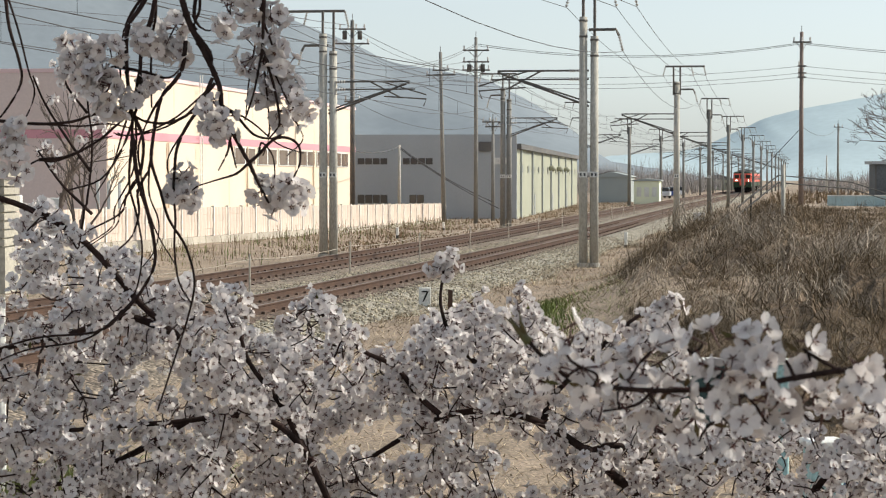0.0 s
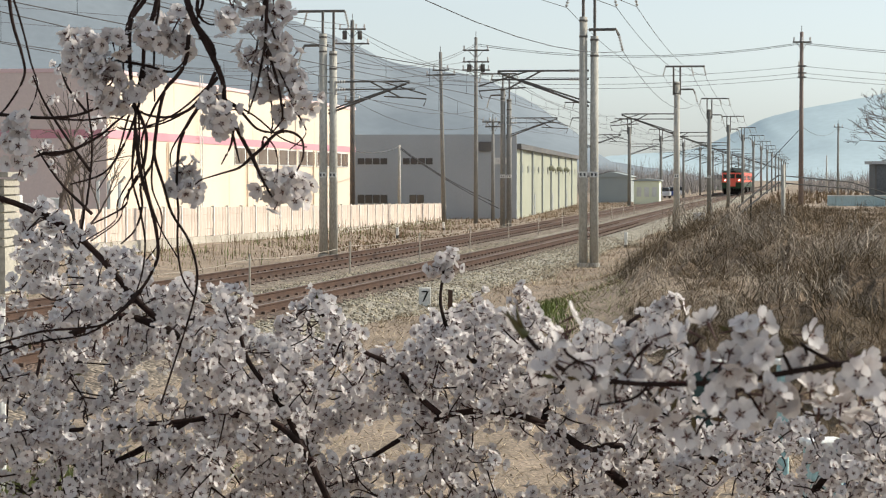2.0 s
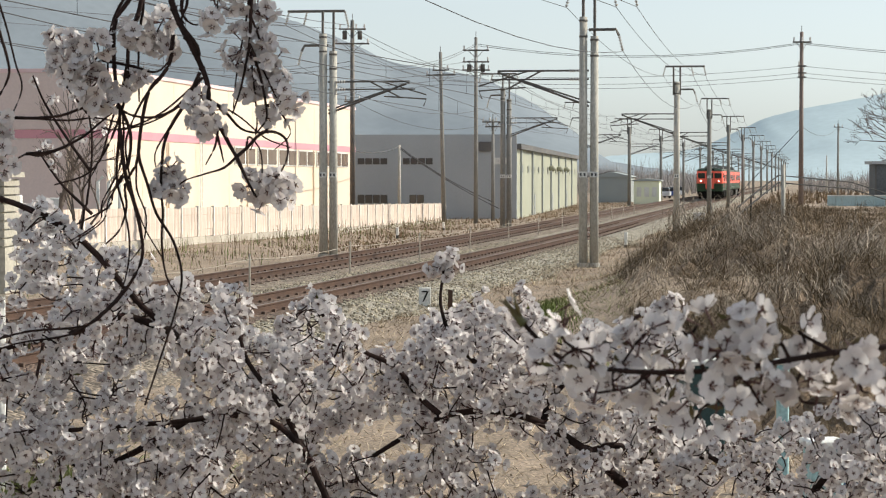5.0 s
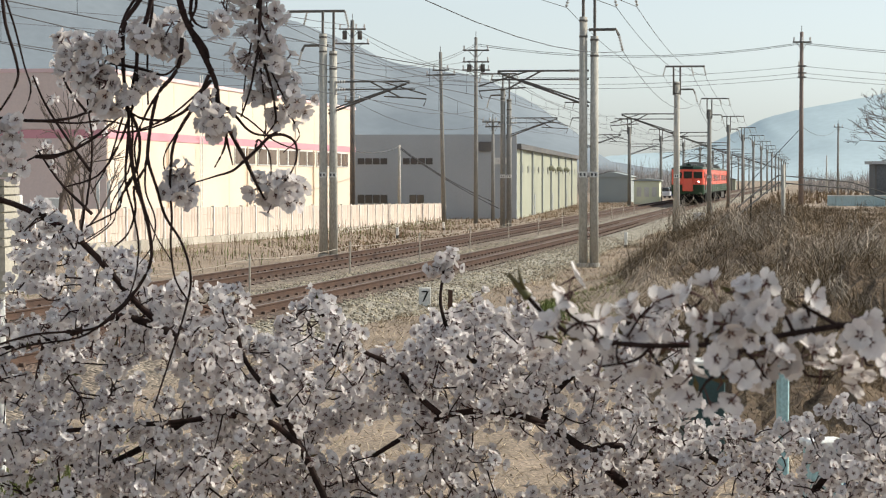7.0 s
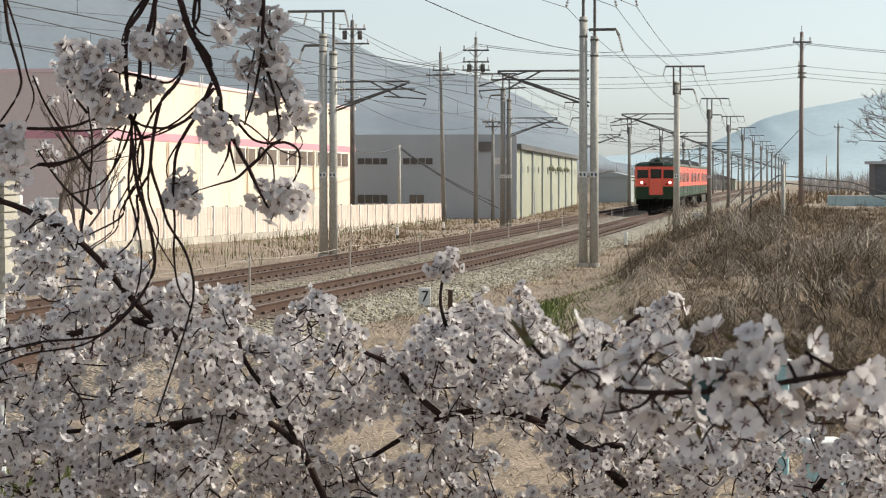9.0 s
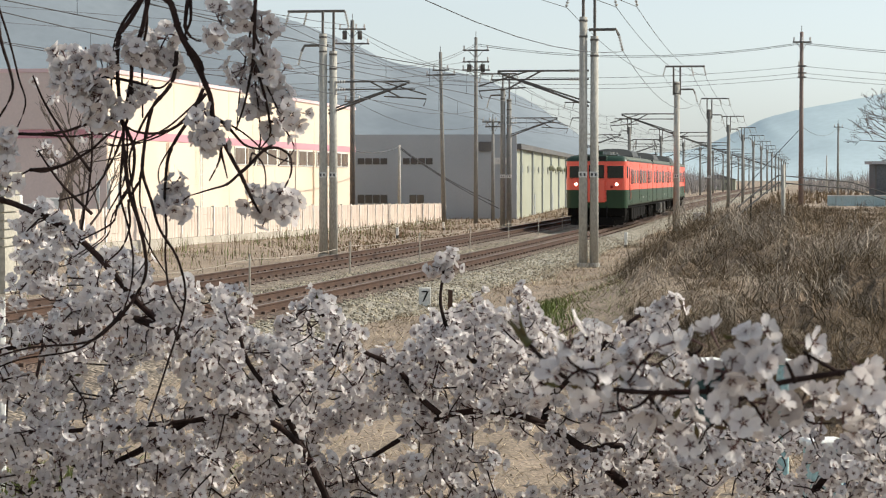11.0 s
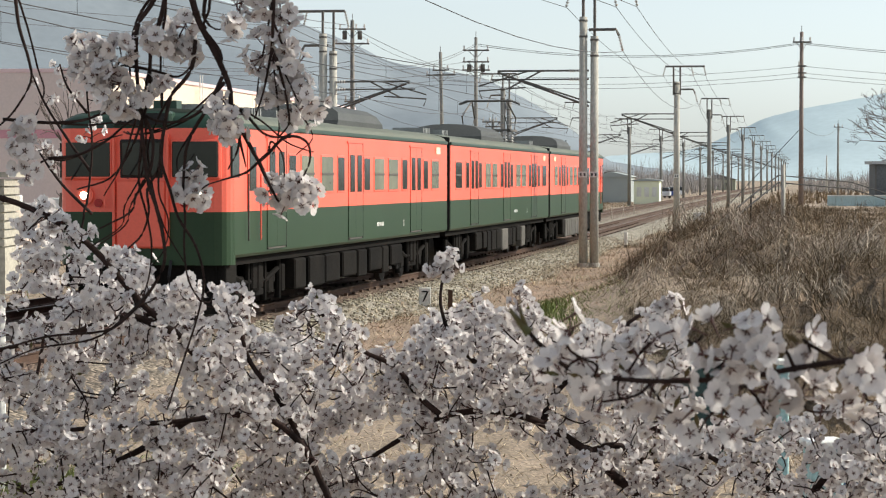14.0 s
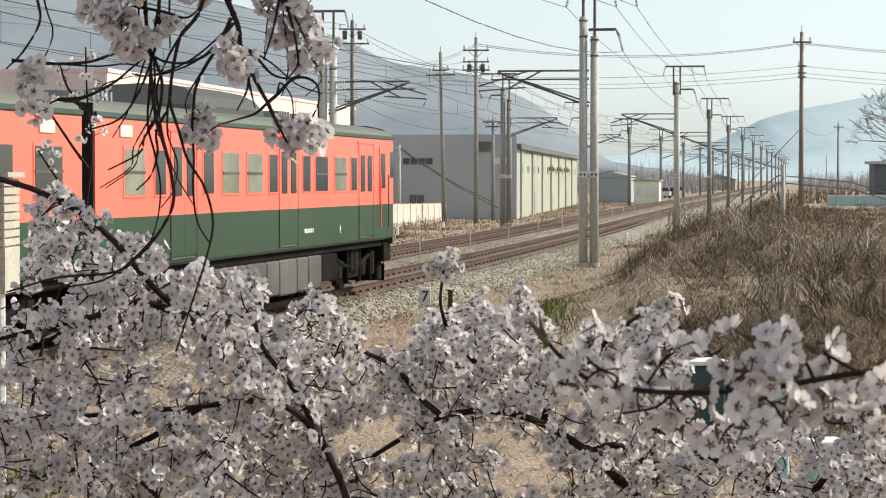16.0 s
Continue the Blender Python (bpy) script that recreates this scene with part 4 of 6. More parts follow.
HANGING.append(([(-0.328, 3.80, 2.348), (-0.316, 3.80, 2.321), (-0.302, 3.80, 2.293), (-0.295, 3.80, 2.281)], 0.0036, 0.0014))
HANGING.append(([(-0.328, 3.80, 2.348), (-0.349, 3.80, 2.330), (-0.377, 3.80, 2.321), (-0.410, 3.80, 2.311)], 0.0027, 0.0011))
HANGING.append(([(-0.328, 3.80, 2.348), (-0.312, 3.80, 2.362), (-0.288, 3.80, 2.386), (-0.265, 3.80, 2.389), (-0.246, 3.80, 2.376), (-0.244, 3.80, 2.348), (-0.256, 3.80, 2.321)], 0.0033, 0.0014))
HANGING.append(([(-0.372, 3.80, 2.442), (-0.347, 3.80, 2.423), (-0.321, 3.80, 2.395), (-0.293, 3.80, 2.388), (-0.274, 3.80, 2.395)], 0.0029, 0.0013))
HANGING.append(([(-0.358, 3.80, 2.400), (-0.363, 3.80, 2.367), (-0.379, 3.80, 2.335)], 0.0029, 0.0011))
HANGING.append(([(-0.360, 3.80, 2.386), (-0.349, 3.80, 2.339)], 0.0025, 0.0011))
HANGING.append(([(-0.418, 3.80, 2.563), (-0.393, 3.80, 2.530), (-0.390, 3.80, 2.507)], 0.0043, 0.0028))
HANGING.append(([(-0.483, 3.80, 2.646), (-0.506, 3.80, 2.604), (-0.527, 3.80, 2.572), (-0.530, 3.80, 2.525), (-0.527, 3.80, 2.470), (-0.521, 3.80, 2.432), (-0.521, 3.80, 2.395), (-0.524, 3.80, 2.348)], 0.0046, 0.0021))
HANGING.append(([(-0.478, 3.80, 2.637), (-0.490, 3.80, 2.581), (-0.504, 3.80, 2.549), (-0.507, 3.80, 2.507), (-0.509, 3.80, 2.460), (-0.518, 3.80, 2.423), (-0.540, 3.80, 2.367), (-0.573, 3.80, 2.321), (-0.629, 3.80, 2.302)], 0.0043, 0.0014))
HANGING.append(([(-0.388, 3.80, 2.488), (-0.409, 3.80, 2.442), (-0.433, 3.80, 2.404), (-0.447, 3.80, 2.372), (-0.451, 3.80, 2.339), (-0.453, 3.80, 2.302), (-0.450, 3.80, 2.255), (-0.452, 3.80, 2.209), (-0.445, 3.80, 2.152), (-0.424, 3.80, 2.115)], 0.0034, 0.0014))
HANGING.append(([(-0.384, 3.80, 2.479), (-0.423, 3.80, 2.432), (-0.461, 3.80, 2.414), (-0.498, 3.80, 2.416), (-0.521, 3.80, 2.428)], 0.0030, 0.0017))
HANGING.append(([(-0.432, 3.80, 2.549), (-0.437, 3.80, 2.507), (-0.449, 3.80, 2.484), (-0.470, 3.80, 2.460), (-0.479, 3.80, 2.432), (-0.487, 3.80, 2.386), (-0.489, 3.80, 2.348), (-0.475, 3.80, 2.302), (-0.461, 3.80, 2.255), (-0.433, 3.80, 2.209), (-0.419, 3.80, 2.152), (-0.429, 3.80, 2.096), (-0.453, 3.80, 2.021), (-0.481, 3.80, 1.937)], 0.0038, 0.0015))
HANGING.append(([(-0.413, 3.80, 2.637), (-0.418, 3.80, 2.590), (-0.409, 3.80, 2.572)], 0.0038, 0.0021))
HANGING.append(([(-0.409, 3.80, 2.637), (-0.409, 3.80, 2.600), (-0.418, 3.80, 2.576), (-0.413, 3.80, 2.567)], 0.0029, 0.0014))
HANGING.append(([(-0.302, 3.80, 2.637), (-0.304, 3.80, 2.581), (-0.306, 3.80, 2.535), (-0.313, 3.80, 2.497), (-0.321, 3.80, 2.460), (-0.335, 3.80, 2.418)], 0.0034, 0.0014))
HANGING.append(([(-0.306, 3.80, 2.535), (-0.288, 3.80, 2.479), (-0.279, 3.80, 2.432), (-0.279, 3.80, 2.409), (-0.293, 3.80, 2.390)], 0.0027, 0.0014))
HANGING.append(([(-0.730, 3.80, 2.637), (-0.723, 3.80, 2.572), (-0.707, 3.80, 2.516), (-0.704, 3.80, 2.479), (-0.731, 3.80, 2.432), (-0.759, 3.80, 2.404)], 0.0033, 0.0014))
HANGING.append(([(-0.750, 3.80, 2.418), (-0.675, 3.80, 2.412), (-0.619, 3.80, 2.416), (-0.582, 3.80, 2.428), (-0.544, 3.80, 2.428), (-0.516, 3.80, 2.428)], 0.0030, 0.0017))
HANGING.append(([(-0.675, 3.80, 2.353), (-0.629, 3.80, 2.358), (-0.582, 3.80, 2.381), (-0.554, 3.80, 2.404), (-0.530, 3.80, 2.423)], 0.0032, 0.0014))
HANGING.append(([(-0.516, 3.80, 2.423), (-0.503, 3.80, 2.386), (-0.507, 3.80, 2.339), (-0.531, 3.80, 2.293), (-0.540, 3.80, 2.265), (-0.592, 3.80, 2.237)], 0.0032, 0.0014))
HANGING.append(([(-0.521, 3.80, 2.395), (-0.512, 3.80, 2.321), (-0.498, 3.80, 2.274), (-0.487, 3.80, 2.227), (-0.485, 3.80, 2.180), (-0.508, 3.80, 2.134), (-0.541, 3.80, 2.096), (-0.583, 3.80, 2.068), (-0.677, 3.80, 2.059), (-0.761, 3.80, 2.035)], 0.0038, 0.0017))
HANGING.append(([(-0.487, 3.80, 2.386), (-0.493, 3.80, 2.339), (-0.512, 3.80, 2.302), (-0.510, 3.80, 2.265), (-0.522, 3.80, 2.227), (-0.545, 3.80, 2.204)], 0.0029, 0.0014))
HANGING.append(([(-0.548, 3.80, 2.507), (-0.497, 3.80, 2.497), (-0.460, 3.80, 2.488), (-0.434, 3.80, 2.511)], 0.0029, 0.0014))
HANGING_SPURS = [
    (-0.442, 2.325, 5), (-0.452, 2.297, 5), (-0.428, 2.297, 4), (-0.293, 2.297, 5), (-0.265, 2.307, 5), (-0.251, 2.293, 4), (-0.307, 2.297, 3), (-0.279, 2.279, 3),
    (-0.292, 2.590, 5), (-0.320, 2.600, 4), (-0.357, 2.604, 3), (-0.362, 2.576, 3), (-0.320, 2.549, 4), (-0.288, 2.530, 5), (-0.306, 2.502, 4), (-0.274, 2.507, 4),
    (-0.293, 2.470, 5), (-0.265, 2.465, 4), (-0.311, 2.451, 3), (-0.274, 2.432, 4), (-0.246, 2.442, 3), (-0.330, 2.516, 3), (-0.329, 2.618, 3), (-0.377, 2.418, 4),
    (-0.395, 2.428, 3), (-0.358, 2.409, 3), (-0.384, 2.400, 3), (-0.591, 2.525, 6), (-0.619, 2.507, 4), (-0.553, 2.535, 5), (-0.572, 2.497, 5), (-0.554, 2.470, 5),
    (-0.577, 2.451, 4), (-0.554, 2.432, 3), (-0.488, 2.544, 5), (-0.465, 2.549, 5), (-0.451, 2.530, 3), (-0.502, 2.549, 3), (-0.451, 2.576, 3), (-0.498, 2.479, 3),
    (-0.712, 2.400, 4), (-0.717, 2.372, 4), (-0.713, 2.339, 3), (-0.600, 2.480, 4), (-0.625, 2.530, 4), (-0.516, 2.451, 3)]  # x, height, flowers
NEAR = []
NEAR.append(([(0.928, 2.20, 2.241), (0.685, 2.20, 2.203), (0.523, 2.20, 2.179), (0.463, 2.20, 2.168), (0.424, 2.20, 2.160), (0.377, 2.20, 2.155), (0.334, 2.20, 2.148), (0.301, 2.20, 2.142), (0.252, 2.20, 2.137), (0.198, 2.20, 2.136), (0.160, 2.20, 2.139), (0.122, 2.20, 2.146), (0.093, 2.20, 2.168), (0.076, 2.20, 2.187), (0.064, 2.20, 2.200)], 0.0036, 0.0020))
NEAR.append(([(0.334, 2.20, 2.148), (0.325, 2.20, 2.165), (0.312, 2.20, 2.170)], 0.0020, 0.0014))
NEAR.append(([(0.377, 2.20, 2.155), (0.350, 2.20, 2.170), (0.342, 2.20, 2.176)], 0.0020, 0.0014))
NEAR.append(([(0.198, 2.20, 2.136), (0.182, 2.20, 2.122), (0.150, 2.20, 2.116)], 0.0018, 0.0012))
NEAR.append(([(0.252, 2.20, 2.137), (0.241, 2.20, 2.165), (0.231, 2.20, 2.176)], 0.0020, 0.0014))
NEAR.append(([(0.279, 2.20, 2.141), (0.296, 2.20, 2.122), (0.307, 2.20, 2.105)], 0.0020, 0.0014))
NEAR_SPURS = [
    (0.112, 2.147, 1), (0.140, 2.140, 1), (0.128, 2.160, 1), (0.172, 2.138, 1), (0.228, 2.136, 2),     (0.121, 2.190, 1), (0.090, 2.147, 1), (0.165, 2.125, 2), (0.188, 2.160, 2), (0.199, 2.172, 2), (0.203, 2.122, 2), (0.218, 2.104, 3), (0.244, 2.182, 2),
    (0.277, 2.184, 2), (0.293, 2.172, 3), (0.263, 2.157, 3), (0.252, 2.130, 2), (0.285, 2.134, 3), (0.301, 2.119, 3), (0.271, 2.104, 3), (0.346, 2.168, 3),
    (0.353, 2.138, 2), (0.345, 2.123, 3), (0.387, 2.160, 1), (0.398, 2.138, 3), (0.406, 2.119, 3), (0.322, 2.109, 2), (0.241, 2.088, 2), (0.372, 2.105, 2)]  # x, height, flowers


def petal_material(name, c, c2, through_light):
    """Thin petals: part of the light goes through."""
    m = mat(name, c, c2, 30, 300, 0.6, 0, 0.1, 0.06, per_object=0.06, island=0.05, spec=0.2)
    n, l = m.node_tree.nodes, m.node_tree.links
    p = n["Principled BSDF"]
    t, mx = n.new("ShaderNodeBsdfTranslucent"), n.new("ShaderNodeMixShader")
    l.new(p.inputs["Base Color"].links[0].from_socket, t.inputs[0])
    mx.inputs[0].default_value = through_light
    out = n["Material Output"]
    l.new(p.outputs[0], mx.inputs[1])
    l.new(t.outputs[0], mx.inputs[2])
    l.new(mx.outputs[0], out.inputs[0])
    return m


M_PETAL = petal_material("petal", (0.745, 0.715, 0.70), (0.64, 0.595, 0.59), 0.33)
M_CALYX = mat("calyx", (0.055, 0.017, 0.02), (0.08, 0.03, 0.025), 40, 300, 0.6, 0, 0)
M_STAMEN = mat("stamen", (0.34, 0.2, 0.12), (0.25, 0.1, 0.08), 40, 300, 0.6, 0, 0)
M_BARK = mat("cherry_bark", (0.042, 0.026, 0.023), (0.016, 0.011, 0.010), 25, 160, 0.9, 0, 0.6, 0.35, spec=0.12)
M_LEAF = mat("young_leaf", (0.07, 0.075, 0.022), (0.10, 0.055, 0.025), 30, 200, 0.5, 0, 0.1)


COARSE = ((0.0015, 0), (0.0068, -0.0058), (0.0068, 0.0058), (0.013, -0.0088), (0.013, 0.0088), (0.0176, -0.0052), (0.0176, 0.0052), (0.0162, 0.0), (0.0105, 0.0))
COARSE_F = ((0, 1, 8), (0, 8, 2), (1, 3, 8), (2, 8, 4), (3, 5, 7, 8), (4, 8, 7, 6))
FINE = ((0.0015, 0), (0.0042, -0.0028), (0.0042, 0.0028), (0.0082, -0.0066), (0.0082, 0.0066), (0.0124, -0.0086), (0.0124, 0.0086), (0.0158, -0.0076), (0.0158, 0.0076), (0.0179, -0.0046), (0.0179, 0.0046), (0.0178, -0.0018), (0.0178, 0.0018), (0.0167, 0.0), (0.0105, 0.0))
FINE_F = ((0, 1, 14), (0, 14, 2), (1, 3, 14), (2, 14, 4), (3, 5, 14), (4, 14, 6), (5, 7, 14), (6, 14, 8), (7, 9, 14), (8, 14, 10), (9, 11, 13, 14), (10, 14, 13, 12))


def flower_data(seed, cup, spread, fives=5, fine=False):
    """A blossom that faces +z, with its stalk behind: vertices, faces, slots."""
    rnd = random.Random(seed)
    v, f, s = [], [], []
    for k in range(fives):
        w = 2 * math.pi * k / fives + rnd.uniform(-0.12, 0.12)
        c, d = math.cos(w), math.sin(w)
        size, bend, tw = rnd.uniform(0.9, 1.1), cup * rnd.uniform(0.7, 1.3), rnd.uniform(-0.25, 0.25)
        base = len(v)
        for r, u in (FINE if fine else COARSE):
            r, u = r * size * spread, u * size
            z = bend * (r / 0.018) ** 2 * 0.012 + tw * u + 22 * u * u + 0.0006 * math.sin(900 * r + 500 * u + k) - (0.001 if r > 0.017 * spread else 0)
            v.append((c * r - d * u, d * r + c * u, z))
        for t in (FINE_F if fine else COARSE_F):
            f.append(tuple(base + i for i in t))
            s.append(0)
    for k in range(5):
        w = 2 * math.pi * (k + 0.5) / 5
        b = len(v)
        for r, a, z in ((0.0034, -0.95, -0.0012), (0.0034, 0.95, -0.0012), (0.0092, 0, -0.0012 + cup * 0.002)):
            v.append((r * math.cos(w + a * 0.6), r * math.sin(w + a * 0.6), z))
        f.append((b, b + 1, b + 2))
        s.append(1)
        b = len(v)
        for r, a, z in ((0.0028, -0.95, 0.0022), (0.0030, 0.95, 0.0022), (0.0074, 0, 0.003 + cup * 0.002)):
            v.append((r * math.cos(w + a * 0.6), r * math.sin(w + a * 0.6), z))
        f.append((b, b + 1, b + 2))
        s.append(1)
        b = len(v)
        w += 0.5
        v.extend([(0.0004, 0, 0.0), (0, 0.0006, 0.0), (0.005 * math.cos(w), 0.005 * math.sin(w), 0.0075)])
        f.append((b, b + 1, b + 2))
        s.append(2)
        b = len(v)
        q = (0.0042 * math.cos(w + 0.5), 0.0042 * math.sin(w + 0.5), 0.0072)
        v.extend([(q[0] - 0.0006, q[1], q[2]), (q[0] + 0.0006, q[1], q[2]), (q[0], q[1] + 0.0011, q[2])])
        f.append((b, b + 1, b + 2))
        s.append(2)
    b = len(v)
    for z, r in ((-0.001, 0.0023), (-0.007, 0.0014), (-0.026, 0.0006)):
        for k in range(4):
            v.append((r * math.cos(k * math.pi / 2), r * math.sin(k * math.pi / 2), z))
    for i in range(2):
        for k in range(4):
            f.append((b + i * 4 + k, b + i * 4 + (k + 1) % 4, b + i * 4 + 4 + (k + 1) % 4, b + i * 4 + 4 + k))
            s.append(1)
    return np.array(v), f, s


SHAPES = ((0.35, 1.0), (0.6, 0.98), (0.9, 0.95), (0.15, 1.02), (1.7, 0.72), (0.5, 1.05))
FLOWERS = [flower_data(k, c, sp) for k, (c, sp) in enumerate(SHAPES)]
FINE_FLOWERS = [flower_data(k, c, sp, 5, True) for k, (c, sp) in enumerate(SHAPES)]


def flower_mesh(k):
    v, f, s = FINE_FLOWERS[k]
    me = bpy.data.meshes.new("blossom")
    me.from_pydata(v.tolist(), [], f)
    for m in (M_PETAL, M_CALYX, M_STAMEN):
        me.materials.append(m)
    me.polygons.foreach_set("material_index", s)
    me.shade_smooth()
    return me


FLOWER_MESHES = [flower_mesh(k) for k in range(len(FLOWERS))]


def flowers_joined(name, poses, parent, label):
    """Many blossoms as one mesh."""
    vs, fs, sl, n = [], [], [], 0
    for k, m in poses:
        v, f, s = FLOWERS[k]
        a = np.array(m)
        vs.append(v @ a[:3, :3].T + a[:3, 3])
        fs.extend([tuple(i + n for i in q) for q in f])
        sl.extend(s)
        n += len(v)
    me = bpy.data.meshes.new(name)
    me.from_pydata(np.concatenate(vs).tolist(), [], fs)
    for m in (M_PETAL, M_CALYX, M_STAMEN):
        me.materials.append(m)
    me.polygons.foreach_set("material_index", sl)
    me.shade_smooth()
    return tagged(part(name, me, None, parent, label), kind="stuff")


def spur(c, count, rnd, scale=1.0, out=0.026):
    """The blossoms of one spur: they face away from its middle."""
    poses = []
    for _ in range(count):
        n = Vector((rnd.gauss(0, 1), rnd.gauss(0, 1) - 0.35, rnd.gauss(0, 0.9) + 0.1)).normalized()
        q = n.to_track_quat("Z", "Y").to_matrix().to_4x4()
        sc = scale * rnd.uniform(0.88, 1.1)
        p = Vector(c) + n * out * sc * rnd.uniform(0.8, 1.15) + Vector((rnd.gauss(0, 0.006), rnd.gauss(0, 0.006), rnd.gauss(0, 0.006)))
        poses.append((rnd.choice((0, 0, 1, 1, 2, 3, 3, 4, 5)), Matrix.Translation(p) @ q @ Matrix.Rotation(rnd.uniform(0, 6.3), 4, "Z") @ Matrix.Diagonal((sc, sc, sc, 1))))
    return poses


def knotty(pts, rnd, amp):
    """A way through pts with the small kinks of a twig."""
    pts = [Vector(p) for p in pts]
    out = []
    for a, b in zip(pts, pts[1:]):
        d = b - a
        k = max(2, int(d.length / 0.025))
        k = min(k, 6) if d.length > 0.05 else 1
        for i in range(k):
            j = amp * min(1.0, d.length * 8)
            out.append(a + d * i / k + (Vector((rnd.gauss(0, j), rnd.gauss(0, j), rnd.gauss(0, j))) if i else Vector()))
    out.append(pts[-1])
    return out


def bent(pts, n=4):
    """A smooth way through pts."""
    p = [Vector(q) for q in pts]
    p = [p[0] * 2 - p[1]] + p + [p[-1] * 2 - p[-2]]
    out = []
    for a, b, c, d in zip(p, p[1:], p[2:], p[3:]):
        for i in range(n):
            t = i / n
            out.append(0.5 * (2 * b + (c - a) * t + (2 * a - 5 * b + 4 * c - d) * t * t + (3 * b - a - 3 * c + d) * t ** 3))
    return out + [p[-2]]


def grow(name, label, limbs, spurs, seed, group, single, amp=0.0022, scale=1.0, leafy=0.0, out=0.026):
    """A bough: limbs, a twig to every spur, and the blossoms; `single` of them are pieces of their own."""
    rnd = random.Random(seed)
    t = thing(name, label, "cherry tree", group)
    dense = []
    for way, r0, r1 in limbs:
        w = knotty(bent(way), rnd, amp)
        dense.append((w, r0, r1))
        bm = bmx()
        tube(bm, w, r0, 7, r1)
        for i in range(2, len(w) - 1, 2):
            if rnd.random() < 0.45:
                bmesh.ops.create_icosphere(bm, subdivisions=1, radius=(r0 + (r1 - r0) * i / len(w)) * rnd.uniform(1.15, 1.45), matrix=Matrix.Translation(w[i]))
        part("limb", bm, M_BARK, t, "dark knotty bark", smooth=True)
    twigs, leaves, poses = [], bmx(), []
    nodes = np.array([tuple(q) for w, _, _ in dense for q in w])
    spurs = sorted(spurs, key=lambda c: float(np.min(np.linalg.norm(nodes - np.array(c[0]), axis=1))))
    for c, count in spurs:
        c = Vector(c)
        gap = np.linalg.norm(nodes - np.array(c), axis=1)
        q = Vector(nodes[int(np.argmin(gap))])
        d = float(gap.min())
        if d > 0.012:
            mid = q.lerp(c, 0.55) + Vector((rnd.gauss(0, 0.16), rnd.gauss(0, 0.16), rnd.gauss(-0.08, 0.14))) * d
            way = knotty(bent([q, mid, c], 3), rnd, amp * 0.4)
            bm = bmx()
            tube(bm, way, min(0.0026, 0.0015 + d * 0.006), 5, 0.0011)
            twigs.append(bm)
            nodes = np.concatenate([nodes, np.array([tuple(x) for x in way[1:]])])
        poses += spur(c, count, rnd, scale, out)
        if rnd.random() < leafy:
            n = Vector((rnd.gauss(0, 1), rnd.gauss(0, 1), rnd.gauss(0.6, 0.6))).normalized() * 0.022
            side = n.cross(Vector((0, 1, 0.3))).normalized() * 0.0028
            v = [leaves.verts.new(c + x) for x in (n * 0.1, n * 0.55 + side, n, n * 0.55 - side)]
            leaves.faces.new(v)
    if len(twigs) < 90:
        for bm in twigs:
            part("twig", bm, M_BARK, t, smooth=True)
    else:
        joined = bmx()
        for bm in twigs:
            me = mesh_of("tmp", bm, M_BARK)
            joined.from_mesh(me)
            bpy.data.meshes.remove(me)
        tagged(part("fine_twig_mass", joined, M_BARK, t, "thin dark twigs", smooth=True), kind="stuff")
    if leaves.verts:
        tagged(part("young_leaf_mass", leaves, M_LEAF, t, "folded bronze-green young leaves"), kind="stuff")
    else:
        leaves.free()
    poses.sort(key=lambda k: k[1].translation.y)
    for k, m in poses[:single]:
        o = part("blossom", FLOWER_MESHES[k], None, t)
        o.matrix_local = m
    if poses[single:]:
        flowers_joined("blossoms", poses[single:], t, "pale pink five-petalled blossoms")
    return t


def crown_top(x):
    return float(np.interp(x, [c[0] for c in CROWN], [c[1] for c in CROWN]))


def crown_spurs(x0, x1, count, seed, y0, y1):
    rnd = random.Random(seed)
    out = []
    while len(out) < count:
        x, y = rnd.uniform(x0, x1), rnd.uniform(y0, y1)
        z = rnd.uniform(1.57, 2.33)
        u, w = x * 5 / y, EYE_Z + (z - EYE_Z) * 5 / y
        top = crown_top(u)
        if w > top - 0.012:
            continue
        if any(((u - a) / c) ** 2 + ((w - b) / d) ** 2 < 1 for a, b, c, d in GAPS) and rnd.random() < 0.93:
            continue
        out.append(((x, y, z), rnd.choice((4, 5, 6, 7, 8))))
    return out


def limb_spurs(limbs, count, seed):
    """Blossom spurs close to the limbs."""
    rnd = random.Random(seed)
    out = []
    while len(out) < count:
        way = rnd.choice(limbs)[0]
        i = rnd.randrange(len(way) - 1)
        p = Vector(way[i]).lerp(Vector(way[i + 1]), rnd.random()) + Vector((rnd.gauss(0, 0.035), rnd.gauss(-0.03, 0.06), rnd.gauss(0.012, 0.03)))
        u, w = p.x * 5 / p.y, EYE_Z + (p.z - EYE_Z) * 5 / p.y
        if w < crown_top(u) - 0.01 and w > 1.55:
            out.append((tuple(p), rnd.choice((3, 4, 5, 6))))
    return out


RIGHT_TREE = grow("cherry_bough", "dense white-pink cherry blossom bough in full bloom", BOUGHS, crown_spurs(-0.42, 1.05, 900, 11, 4.75, 5.6) + limb_spurs(BOUGHS, 90, 51) + [((x, y, z), n) for x, y, z, n in TIPS], 21, "cherry boughs", 180, leafy=0.08, scale=0.76, out=0.022)
LEFT_TREE = grow("cherry_bough", "dense white-pink cherry blossom bough beside the hanging twigs", LEFT_BOUGHS, crown_spurs(-1.06, -0.37, 540, 12, 4.35, 5.2) + limb_spurs(LEFT_BOUGHS, 100, 52) + limb_spurs(LEFT_BOUGHS[1:2], 45, 53), 22, "cherry boughs", 120, leafy=0.08, scale=0.75, out=0.022)
